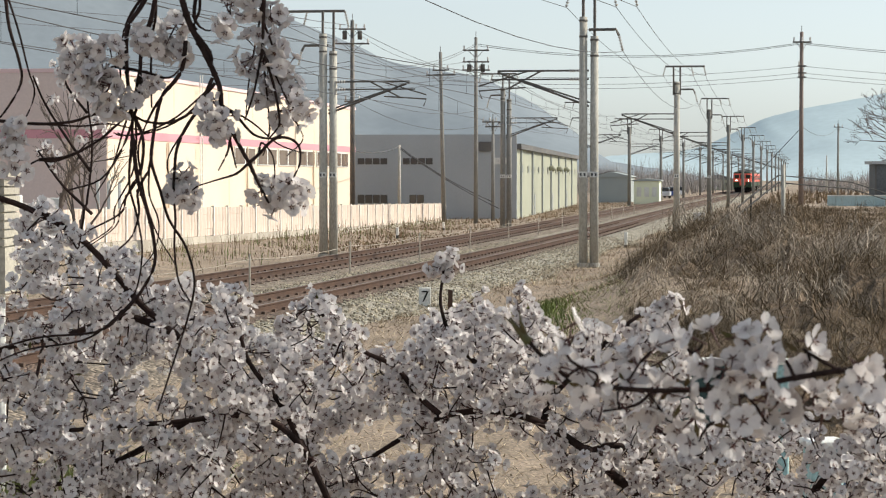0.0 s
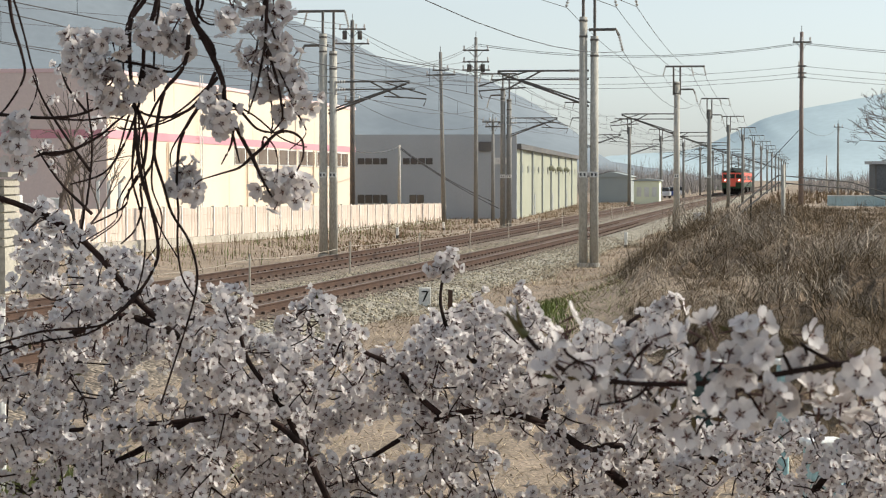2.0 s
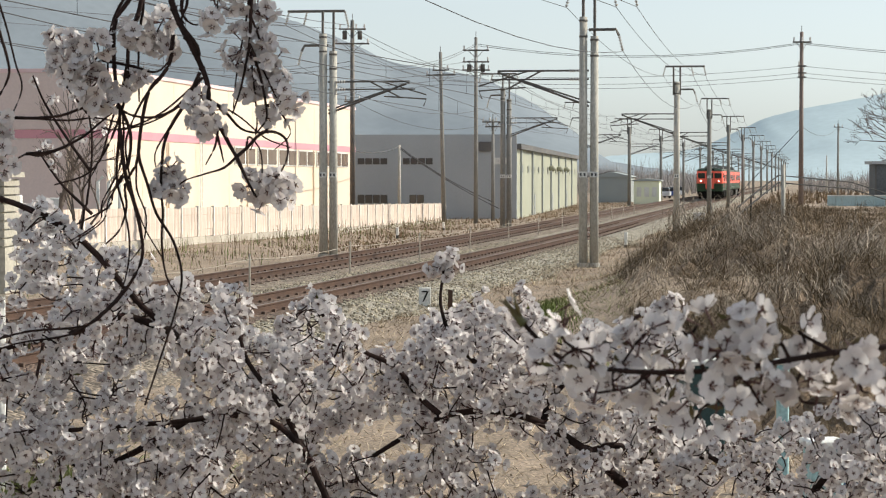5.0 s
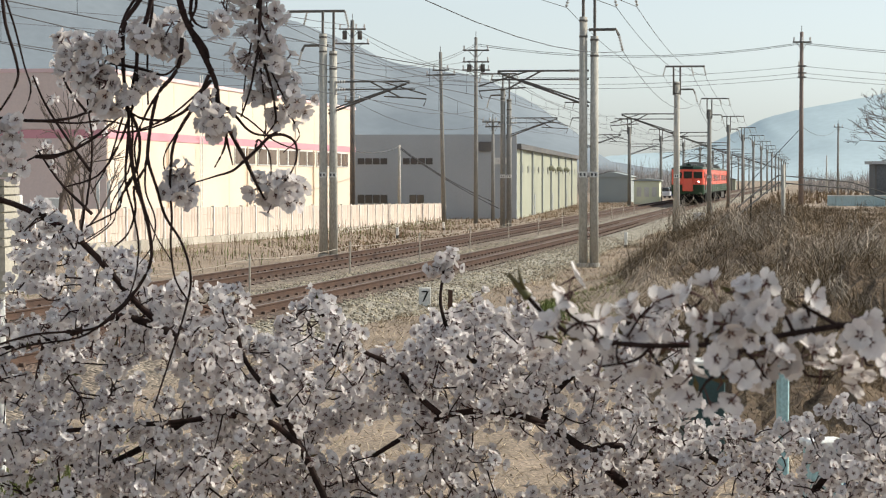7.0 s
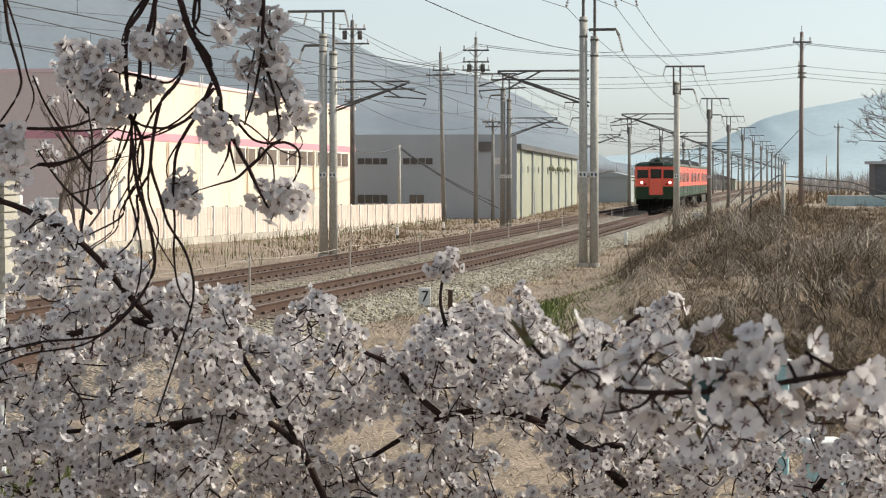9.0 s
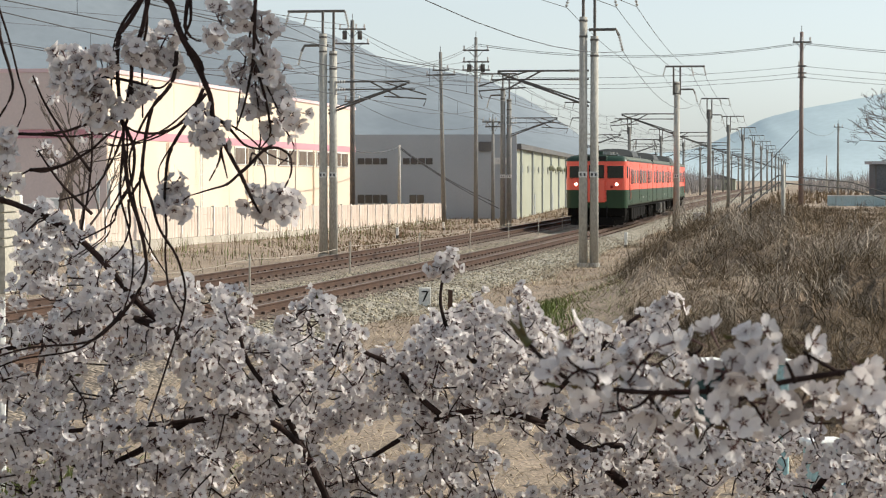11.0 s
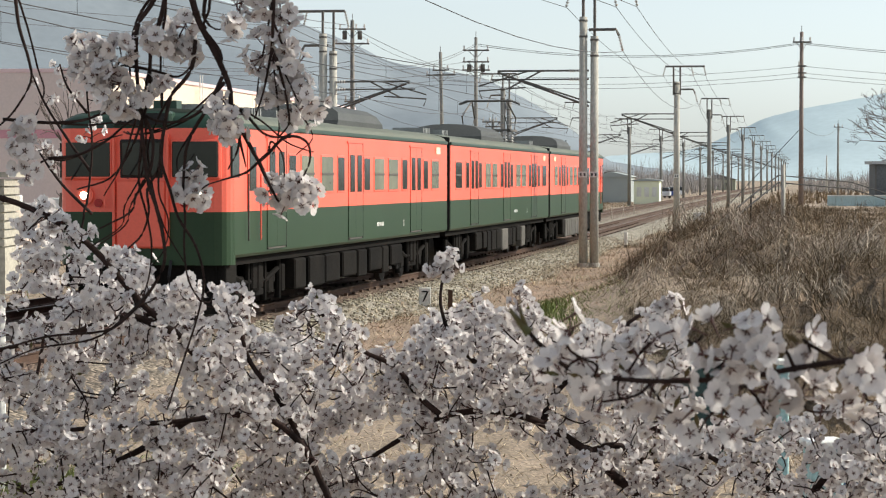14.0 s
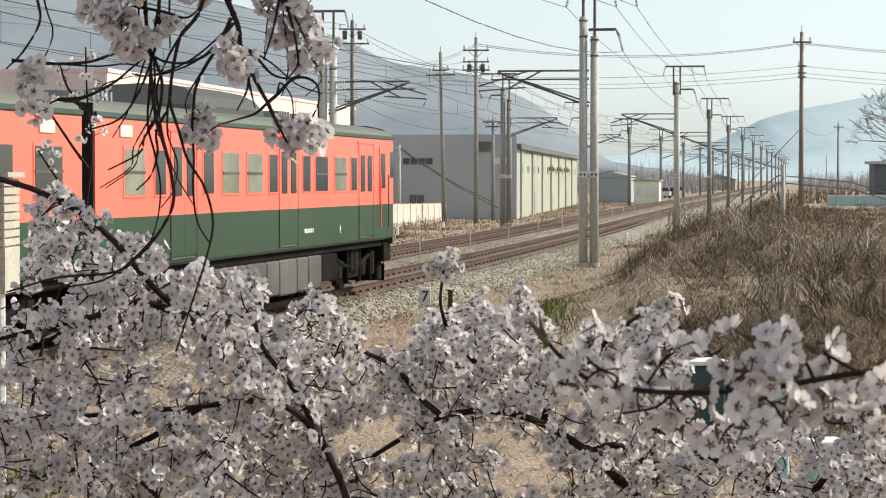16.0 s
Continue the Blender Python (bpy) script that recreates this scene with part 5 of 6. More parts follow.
def side_twigs(limbs, seed):
    """Finer twigs that droop along the hanging ones."""
    rnd = random.Random(seed)
    out = []
    for way, r0, r1 in limbs:
        if r0 > 0.005 or len(way) < 5:
            continue
        for _ in range(rnd.choice((1, 1, 2))):
            a, lean = rnd.randrange(0, len(way) - 4), rnd.choice((-1, 1)) * rnd.uniform(0.012, 0.045)
            run = way[a:a + rnd.randrange(4, 8)]
            k = len(run) - 1
            out.append(([(x + lean * math.sin(2.2 * i / k) + rnd.gauss(0, 0.003) * (i > 0), y + 0.04 * i / k, z - 0.03 * i / k) for i, (x, y, z) in enumerate(run)], r0 * 0.62, r1 * 0.7))
    return out


HANGING += side_twigs(HANGING, 41)
HANG_TREE = grow("hanging_cherry_twigs", "drooping dark cherry twigs with few blossom clusters", HANGING, [((x, 3.8 + 0.03 * math.sin(37 * x), z), 2 * n + 1) for x, z, n in HANGING_SPURS], 23, "cherry boughs", 300, amp=0.0032, scale=0.82, out=0.021)
NEAR_TREE = grow("cherry_branch", "near cherry branch with large white blossoms and buds", NEAR, [((x, 2.2 + 0.03 * math.sin(41 * x), z), n + 1 + (z > 2.15)) for x, z, n in NEAR_SPURS], 24, "cherry boughs", 300, amp=0.001, leafy=0.5, scale=0.82, out=0.02)

bud = bmx()
bx, by, bz = NEAR[0][0][-1]
tube(bud, [(bx + 0.016, by, bz - 0.018), (bx + 0.013, by, bz - 0.015), (bx + 0.006, by, bz - 0.007), (bx, by, bz + 0.001), (bx - 0.003, by, bz + 0.006)], 0.0055, 8, 0.001)
for dx, dz in ((-0.010, 0.006), (0.004, 0.013)):
    tube(bud, [(bx + 0.012, by, bz - 0.012), (bx + 0.006 + dx * 0.4, by - 0.002, bz - 0.004 + dz * 0.4), (bx + 0.002 + dx, by - 0.003, bz + dz)], 0.0032, 6, 0.0006)
part("leaf_bud", bud, M_LEAF, NEAR_TREE, "long folded olive leaf bud", smooth=True)


def sunlit_sapling():
    """A slim young cherry beyond the shade of the old tree."""
    rnd = random.Random(61)
    limbs = [([(-1.56, 8.4, ground_z(-1.56, 8.4) - 0.1), (-1.55, 8.3, 0.9), (-1.42, 8.1, 1.7), (-1.27, 8.0, 2.1), (-1.22, 8.0, 2.4), (-1.235, 8.0, 2.6), (-1.24, 8.0, 2.78)], 0.009, 0.003),
             ([(-1.225, 8.0, 2.35), (-1.30, 8.02, 2.45), (-1.38, 8.0, 2.58), (-1.42, 7.98, 2.68)], 0.006, 0.003), ([(-1.22, 8.0, 2.2), (-1.33, 8.0, 2.31), (-1.41, 8.02, 2.42)], 0.006, 0.003), ([(-1.235, 8.0, 2.55), (-1.30, 7.98, 2.64), (-1.33, 8.0, 2.72)], 0.005, 0.003)]
    spots = []
    for x, z, n in ((-1.42, 2.66, 4), (-1.37, 2.60, 4), (-1.32, 2.66, 5), (-1.27, 2.62, 5), (-1.23, 2.68, 5), (-1.2, 2.60, 4), (-1.34, 2.71, 4), (-1.29, 2.72, 3), (-1.21, 2.52, 4), (-1.25, 2.47, 4), (-1.19, 2.48, 3), (-1.38, 2.43, 4), (-1.42, 2.40, 3), (-1.35, 2.38, 4), (-1.23, 2.74, 3), (-1.18, 2.66, 3)):
        spots.append(((x, 8.0 + rnd.uniform(-0.06, 0.06), z), n))
    return grow("young_cherry", "slim young cherry tree with sunlit white blossoms", limbs, spots, 25, "cherry boughs", 60, amp=0.002, scale=0.8, out=0.024)


sunlit_sapling()


def cut_for_sun(x, y, z):
    """Openings cut in the added crown along the sun's way, to light chosen spots below."""
    for px, py, pz, r in ((-0.06, 4.95, 1.93, 0.10), (0.02, 4.95, 1.60, 0.20), (-0.28, 4.8, 1.60, 0.14)):
        q = Vector((x - px, y - py, z - pz))
        if (q - sd * q.dot(sd)).length < r:
            return True
    return False


def parent_tree():
    """Unseen tree added to carry and shade the boughs: its trunk stands beside the view, its crown spreads above it."""
    rnd = random.Random(31)
    t = thing("cherry_tree", "unseen old dark-barked cherry tree in full bloom on the bank, added to carry and shade the boughs", "cherry tree", "cherry boughs")
    base = Vector((1.85, 4.7, ground_z(1.85, 4.7) - 0.1))
    bm = bmx()
    tube(bm, knotty([base, base + Vector((0.03, 0, 0.6)), base + Vector((-0.02, 0.05, 1.4)), (1.8, 4.6, 2.5), (1.7, 4.3, 3.2)], rnd, 0.01), 0.16, 12, 0.07)
    part("trunk", bm, M_BARK, t, "dark ringed cherry bark", smooth=True)
    limbs = [([(1.82, 4.7, 1.3), (1.75, 5.0, 1.34), (1.73, 5.1, 1.35)], 0.06, 0.03), ([(1.75, 4.5, 2.9), (1.2, 4.3, 3.2), (0.5, 4.0, 3.3), (-0.1, 3.8, 3.03), (-0.5, 3.7, 3.1), (-1.2, 3.6, 3.3)], 0.06, 0.02), ([(1.8, 4.6, 2.3), (1.5, 3.4, 2.5), (1.1, 2.4, 2.4), (0.93, 2.2, 2.31)], 0.05, 0.012),
             ([(1.7, 4.3, 3.2), (1.2, 4.9, 3.7), (0.4, 5.4, 3.9), (-0.5, 5.8, 3.8)], 0.05, 0.02), ([(1.7, 4.3, 3.2), (1.5, 3.2, 3.7), (0.9, 2.5, 3.8)], 0.05, 0.02), ([(1.75, 4.5, 2.8), (2.0, 5.6, 3.1), (1.9, 6.3, 3.4)], 0.05, 0.02), ([(1.7, 4.3, 3.2), (1.9, 4.2, 4.2), (1.8, 4.0, 4.9)], 0.05, 0.02)]
    for way, r0, r1 in limbs:
        bm = bmx()
        tube(bm, knotty(way, rnd, 0.008), r0, 8, r1)
        part("limb", bm, M_BARK, t, smooth=True)
    poses = []
    while len(poses) < SHADE_CANOPY:
        x, y, z = rnd.uniform(-0.9, 2.6), rnd.uniform(1.9, 6.8), rnd.uniform(1.9, 4.9)
        if z < EYE_Z + 0.1 * y and x < 0.225 * y + 0.12:
            continue
        if x > 0.9 + 0.2 * y or z > 4.9 - 0.35 * abs(x - 1.4) or cut_for_sun(x, y, z):
            continue
        poses += spur((x, y, z), rnd.choice((5, 6, 7, 8)), rnd, 1.0, 0.035)
    # dense unseen masses set toward the sun to shade chosen boughs
    for x0, x1, y0, y1, z0, z1, count in ((0.62, 1.5, 1.9, 3.3, 2.35, 3.2, 1900), (1.3, 2.2, 4.4, 6.0, 1.75, 2.8, 2300), (0.2, 1.2, 4.4, 5.6, 2.8, 3.4, 1000)):
        for _ in range(count // 6):
            x, y, z = rnd.uniform(x0, x1), rnd.uniform(y0, y1), rnd.uniform(z0, z1)
            if z < EYE_Z + 0.09 * y and x < 0.225 * y + 0.12:
                continue
            if not cut_for_sun(x, y, z):
                poses += spur((x, y, z), 6, rnd, 1.0, 0.035)
    flowers_joined("blossom_mass", poses, t, "unseen pale pink blossoms of the upper crown, added for shade")


SHADE_CANOPY = 1900
parent_tree()
# ---- wires ----
def sag_way(a, b, sag, n=10):
    a, b = Vector(a), Vector(b)
    return [a.lerp(b, i / n) - Vector((0, 0, sag * 4 * (i / n) * (1 - i / n))) for i in range(n + 1)]


def long_wire(name, label, points, sag, r=0.011, n=10):
    bm = bmx()
    way = []
    for a, b in zip(points, points[1:]):
        way += sag_way(a, b, sag, n)[:-1]
    tube(bm, way + [Vector(points[-1])], r, 4)
    return tagged(part(name, bm, M_WIRE), label, "wire", "overhead wires")


def off_masts():
    """Row of places along the line at which the wires hang, from beyond the view to the distance."""
    return [-44] + RIGHT_S, [-31] + LEFT_S


def wires():
    right, left = off_masts()
    for row, off, sgn, height in ((right, 3.1, -1, 7.4), (left, TRACK2 - 3.0, 1, 7.4)):
        h2 = height + 0.8
        for dx, z in ((sgn * 0.7, h2 - 0.5), (-sgn * 1.5, h2 - 0.5), (-sgn * 0.85, h2 - 0.5)):
            long_wire("feeder_wire", "thin dark feeder wire on the masts", [on_line(s, off + dx, z) for s in row], 0.5)
        long_wire("feeder_cable", "thick black cable sagging from mast to mast", [on_line(s, off - sgn * 1.08, height - 1.1) for s in row], 0.9, 0.01)
    for o, row in ((0.0, right), (TRACK2, left)):
        zig = [on_line(s, o + (0.2 if k % 2 else -0.2), 4.82) for k, s in enumerate(row)]
        long_wire("contact_wire", "grooved contact wire over the track", zig, 0.0, 0.009, 2)
        long_wire("messenger_wire", "messenger wire above the contact wire", [p + Vector((0, 0, 0.8)) for p in zig], 0.4, 0.011)
        bm = bmx()
        for a, b in zip(zig[:8], zig[1:8]):
            for i in range(1, 10):
                f = i / 10
                p = a.lerp(b, f)
                tube(bm, [p, p + Vector((0, 0, 0.8 - 0.4 * 4 * f * (1 - f)))], 0.005, 3, cap=False)
        tagged(part("dropper_wires", bm, M_WIRE), "fine dropper wires between messenger and contact wire", "wire", "overhead wires", "stuff")


wires()


def utility_pole(x, y, z1, r, label, arms=(), lean=0.0, z0=-0.6, box_at=None, material=None, spike=True):
    t = thing("utility_pole", label, "utility pole", "utility poles", m=pose(x, y, 0, 0, lean, 0))
    bm = bmx()
    tube(bm, [(0, 0, z0), (0, 0, z1)], r, 10, r * 0.65)
    part("pole", bm, material or M_CONCRETE, t, smooth=True)
    for z, w, k in arms:
        part("crossarm", boxes((-w, w, -0.04 - r, 0.04 - r, z - 0.045, z + 0.045)), M_STEEL, t)
        part("brace", tubes(0.018, [(-w * 0.6, -r, z), (0, -r, z - 0.5), (w * 0.6, -r, z)]), M_STEEL, t)
        for i in range(k):
            b = bmx()
            insulator(b, (-w + 0.08 + i * (2 * w - 0.16) / max(k - 1, 1), -r, z + 0.04), (0, 0, 1), 0.24, 0.055)
            part("insulator", b, M_INSUL, t)
    if box_at:
        for dx in (-0.42, 0.42):
            b = bmx()
            tube(b, [(dx, -0.15, box_at - 0.22), (dx, -0.15, box_at + 0.26)], 0.13, 10)
            part("transformer", b, M_BOXGREY, t, "grey can transformer", smooth=True)
    if spike:
        part("top_pin", tubes(0.02, [(0, 0, z1), (0, 0, z1 + 0.35)]), M_STEEL, t)
    return t


utility_pole(-5.03, 128, 11.1, 0.17, "tall dark utility pole with crossarms and transformers", ((10.6, 0.75, 4), (9.8, 0.95, 3), (6.6, 0.45, 2)), box_at=10.25, material=M_STEEL)
utility_pole(0.05, 140, 10.0, 0.15, "slightly leaning concrete utility pole with one crossarm", ((8.6, 0.9, 3), (8.9, 0.5, 2)), lean=-1.2, material=M_POLEDARK)
utility_pole(2.0, 140, 10.9, 0.15, "concrete utility pole with stacked crossarms and cable loops", ((10.1, 0.8, 3), (9.4, 0.8, 3), (8.9, 0.85, 4)), box_at=9.0, material=M_POLEDARK)
utility_pole(3.25, 150, 6.2, 0.14, "short concrete pole with a service crossarm", ((6.0, 0.7, 4), (5.7, 0.5, 2)), material=M_POLEDARK)
utility_pole(-2.85, 150, 4.5, 0.13, "short grey service pole", spike=False)
utility_pole(21.0, 135, 10.9, 0.16, "tall brown utility pole with many wires", ((10.3, 0.55, 3), (8.9, 0.25, 1), (8.5, 0.25, 1), (8.25, 0.25, 1)), material=M_POLEBROWN)
utility_pole(42.9, 250, 8.3, 0.14, "distant slim utility pole", ((7.9, 0.5, 2),), material=M_POLEDARK)
utility_pole(55.0, 330, 5.6, 0.14, "distant slim utility pole", spike=False)
utility_pole(10.35, 70, 2.75, 0.085, "short concrete post in the brush", spike=False, z0=0.0)


def service_lines():
    P = lambda *p: Vector(p)
    a, b = P(2.0, 140, 10.4), P(21.0, 135, 10.2)
    for d in (0.0, 0.25):
        long_wire("power_line", "thin power line between utility poles", [P(-18, 120, 8.6 + d), P(-5.03, 128, 8.6 + d), a + P(0, 0, d * 0.4), b + P(0, 0, d * 0.3), P(48, 118, 8.6 + d)], 0.75, 0.014)
    for z in (8.9, 8.5, 8.25):
        long_wire("power_line", "thin power line between utility poles", [P(-20, 120, z - 1.5), P(0.05, 140, z - 0.2), P(21.0, 135, z), P(48, 118, z - 1.9)], 0.45, 0.011)
    for z in (10.6, 9.8):
        long_wire("power_line", "thin power line over the hall", [P(-60, 90, z + 4), P(-5.03, 128, z), P(2.0, 140, z - 1.0)], 1.0, 0.011)
    long_wire("power_line", "thin power line over the hall", [P(-60, 80, 12), P(-5.03, 128, 6.7), P(3.2, 150, 6.0)], 1.0, 0.012)
    long_wire("service_cable", "sagging black service cable on the grey front", [P(-5.03, 128, 3.9), P(-2.85, 150, 4.4), P(3.25, 148, 0.8)], 0.25, 0.03)
    long_wire("service_cable", "sagging black service cable on the grey front", [P(-2.85, 150, 4.3), P(3.6, 148, 0.4)], 0.2, 0.03)
    long_wire("guy_wire", "steel guy wire of the brown pole", [P(21.0, 135, 5.3), P(17.0, 138, 0.6)], 0.0, 0.02)
    long_wire("power_line", "thin wire to the distant pole", [P(21.0, 135, 5.4), P(42.9, 250, 8.0), P(80, 330, 6)], 0.8, 0.014)


service_lines()


M_CABINET = mat("grey_beige_paint", (0.43, 0.40, 0.33), (0.34, 0.31, 0.255), 1.5, 25, 0.7)


def line_side():
    # rope on thin posts between the tracks
    posts = [-42, -30.5, -20.5] + [-10.8 + 10.6 * k for k in range(12)]
    t = thing("rope_fence", "thin white posts joined by a rope between the tracks", "fence", m=Matrix.Identity(4))
    for s in posts:
        o = part("post", tubes(0.024, [(0, 0, -0.35), (0, 0, 0.62)], n=6), M_KERB, t)
        o.matrix_world = at_line(s, -2.2)
    part("rope", tubes(0.006, [q for a, b in zip(posts, posts[1:]) for q in sag_way(on_line(a, -2.2, 0.5), on_line(b, -2.2, 0.5), 0.08, 4)], n=4), M_KERB, t)
    # marker stones
    for s, o, h in ((44, -9.0, 0.35), (30, 2.7, 0.5), (75, 3.4, 0.4), (60, -9.3, 0.3)):
        m = thing("marker_post", "short white painted marker post beside the track", "marker", "marker posts", m=at_line(s, o, -0.45))
        b = bmx()
        rbox(b, -0.06, 0.06, -0.06, 0.06, 0, h + 0.15, 0.015)
        part("shaft", b, M_WHITE, m)
        part("foot", boxes((-0.065, 0.065, -0.065, 0.065, 0, 0.14)), M_BOXGREY, m)
    m = thing("distance_marker", "small white distance plate with a black figure", "sign", m=pose(-0.385, 49, -0.62, 0, 0, 0))
    b = bmx()
    rbox(b, -0.13, 0.13, -0.04, 0.04, 0.1, 0.62, 0.015)
    part("plate", b, M_WHITE, m)
    tx = bpy.data.curves.new("figure", "FONT")
    tx.body, tx.size, tx.align_x, tx.align_y = "7", 0.34, "CENTER", "CENTER"
    tx.extrude = 0.002
    fo = new("figure_curve", tx)
    dg = bpy.context.evaluated_depsgraph_get()
    me = bpy.data.meshes.new_from_object(fo.evaluated_get(dg))
    bpy.data.objects.remove(fo)
    me.materials.clear()
    me.materials.append(M_RUBBER)
    f = part("figure", me, None, m, "black figure seven")
    f.matrix_local = pose(0, -0.046, 0.42, 90, 0, 0)
    m = thing("iron_stake", "short rusty iron stake in the straw", "marker", m=pose(0.155, 49, -0.5))
    part("stake", boxes((-0.05, 0.05, -0.03, 0.03, 0, 0.45)), M_RAIL, m)
    # relay cabinet near the camera's side of the line
    c = thing("relay_cabinet", "grey-beige trackside relay cabinet with grey louvres on posts", "cabinet", m=pose(-3.81, 20, 0))
    part("lower_box", boxes((-1.2, 0, 0, 0.7, 1.32, 1.72)), M_CABINET, c, "grey-beige steel box")
    part("core", boxes((-1.17, -0.03, 0.03, 0.67, 1.72, 2.32)), M_CABINET, c)
    for k in range(8):
        part("louvre", boxes((-1.2, 0.0, -0.02, 0.7, 1.735 + k * 0.075, 1.795 + k * 0.075)), M_CABINET, c)
    part("lid", boxes((-1.24, 0.04, -0.05, 0.74, 2.335, 2.38)), M_CABINET, c)
    for x in (-1.1, -0.1):
        part("post", tubes(0.035, [(x, 0.35, -0.5), (x, 0.35, 1.32)]), M_WHITE, c)
    # cable trough boxes and air units by the hall's end wall
    for k, (x, y, w, h, d) in enumerate(((-15.2, 86, 0.9, 2.0, 0.5), (-14.0, 86, 0.5, 1.6, 0.5), (-16.6, 86, 0.8, 2.1, 0.5))):
        u = thing("air_unit", "white outdoor air-conditioning unit by the end wall", "air unit", "air units", m=pose(x, y, -0.4))
        b = bmx()
        rbox(b, 0, w, 0, d, 0, h, 0.03)
        part("case", b, M_WHITE, u)
        part("grille", tubes(w * 0.36, [(w / 2, -0.02, h * 0.7), (w / 2, 0.0, h * 0.7)], n=14), M_BOXGREY, u)
    for x in (-12.6, -12.2, -11.8):
        u = thing("vent_pipe", "upright white pipe by the end wall", "pipe", "vent pipes", m=pose(x, 84, -0.4))
        part("pipe", tubes(0.07, [(0, 0, 0), (0, 0, 2.6), (0.2, 0, 2.8)]), M_WHITE, u)
    j = thing("signal_box", "small grey trackside junction box on legs", "cabinet", m=at_line(62, 4.2, -0.3))
    part("case", boxes((-0.3, 0.3, -0.2, 0.2, 0.35, 0.8)), M_WHITE, j)
    for x in (-0.25, 0.25):
        part("leg", boxes((x - 0.03, x + 0.03, -0.03, 0.03, -0.1, 0.35)), M_STEEL, j)


line_side()


def beyond_brush():
    M_SHEET = mat("pale_blue_sheet", (0.42, 0.55, 0.57), (0.34, 0.47, 0.5), 0.5, 12, 0.5, 0, 0.1, 0.1)
    t = thing("sheet_fence", "pale blue corrugated sheet fence behind the brush", "fence", m=pose(23.4, 140, 0.1))
    part("sheet", boxes((0, 34, 0, 0.06, -1.2, 1.15)), M_SHEET, t)
    for k in range(60):
        part("rib", boxes((k * 0.56, k * 0.56 + 0.12, -0.05, -0.002, -1.2, 1.15)), M_SHEET, t)
    part("cap", boxes((0, 34, -0.08, 0.1, 1.15, 1.22)), M_WHITE, t)
    M_DARKSHED = mat("dark_sheet", (0.12, 0.13, 0.14), (0.09, 0.095, 0.10), 0.5, 12, 0.7)
    s = thing("shed", "dark grey corrugated shed at the field's edge", "building", m=pose(28.0, 148, 0))
    part("wall", boxes((0, 12, 1.2, 3.2, -0.4, 3.25)), M_DARKSHED, s)
    part("roof", boxes((-0.25, 12.3, 0.9, 3.5, 3.25, 3.45)), M_GREY, s)
    for k in range(14):
        part("rib", boxes((k * 0.85, k * 0.85 + 0.1, 1.15, 1.198, -0.4, 3.2)), M_ROOF, s)
    r = thing("pipe_rail", "dark steel pipe handrail slanting down the bank", "handrail", m=Matrix.Identity(4))
    for d in (0.0, -0.22):
        part("pipe", tubes(0.02, [(6.1, 52, 1.2 + d), (8.3, 62, 1.85 + d), (10.2, 70, 2.42 + d), (13.5, 76, 2.2 + d), (15.6, 80, 1.75 + d), (18.5, 80, 1.2 + d)]), M_RUBBER, r)
    for x, y, z in ((6.2, 52.3, 1.2), (8.3, 62, 1.85), (15.6, 80, 1.75)):
        part("post", tubes(0.025, [(x, y, -0.2), (x, y, z)]), M_RUBBER, r)
    # boxes on the near bank
    M_TEAL = mat("teal_plastic", (0.018, 0.05, 0.05), (0.014, 0.04, 0.042), 2, 30, 0.45)
    M_PALE = mat("pale_teal_plastic", (0.3, 0.46, 0.46), (0.26, 0.4, 0.42), 2, 30, 0.5)
    for x, y, z, w, h, m, lab in ((2.36, 22, 0.22, 0.37, 0.33, M_TEAL, "dark teal plastic bin with a white lid"), (2.42, 15, 0.42, 0.22, 0.16, M_PALE, "pale teal box with a white lid"), (2.93, 20, 0.4, 0.1, 0.32, M_PALE, "narrow pale teal upright box")):
        b = thing("bin", lab, "bin", "bins on the bank", m=pose(x, y, ground_z(x, y) - 0.02, 0, 0, 12))
        q = bmx()
        top = z + h - ground_z(x, y)
        rbox(q, 0, w, 0, w * 0.9, 0, top, 0.02)
        part("body", q, m, b)
        q = bmx()
        rbox(q, -0.02, w + 0.02, -0.02, w * 0.9 + 0.02, top, top + 0.05, 0.012)
        part("lid", q, M_WHITE, b, "white lid")
    v = thing("tarpaulin", "crumpled deep blue tarpaulin on the bank", "tarpaulin", m=pose(3.22, 19, ground_z(3.3, 19.2) + 0.02))
    q = bmx()
    n = 10
    g = [[q.verts.new((i * 0.045, j * 0.05, 0.1 + 0.12 * noise.noise((i * 0.6, j * 0.6, 2)) + 0.2 * math.sin(j * 0.34))) for i in range(n)] for j in range(n)]
    for a, c in zip(g, g[1:]):
        for i in range(n - 1):
            q.faces.new((a[i], a[i + 1], c[i + 1], c[i]))
    bmesh.ops.solidify(q, geom=q.faces[:], thickness=0.01)
    part("sheet", q, mat("blue_tarp", (0.03, 0.1, 0.26), (0.3, 0.42, 0.5), 9, 30, 0.4), v)


beyond_brush()
# ---- brush, straw and stones ----
def ribbons(name, stems, material, label, category, kind="stuff"):
    """Stems as thin bent strips; each: points, width."""
    vs, fs = [], []
    for pts, w in stems:
        b = len(vs)
        d = pts[-1] - pts[0]
        a = np.array((-d[1], d[0], 0.0))
        a = a / (np.linalg.norm(a) + 1e-6)
        a = np.array((abs(a[0]) + 0.3, a[1], 0.0)) * w
        for i, p in enumerate(pts):
            k = 1 - 0.75 * i / (len(pts) - 1)
            vs.append(tuple(p - a * k))
            vs.append(tuple(p + a * k))
        for i in range(len(pts) - 1):
            fs.append((b + 2 * i, b + 2 * i + 1, b + 2 * i + 3, b + 2 * i + 2))
    me = bpy.data.meshes.new(name)
    me.from_pydata(vs, [], fs)
    me.materials.append(material)
    return tagged(new(name, me), label, category, kind=kind)


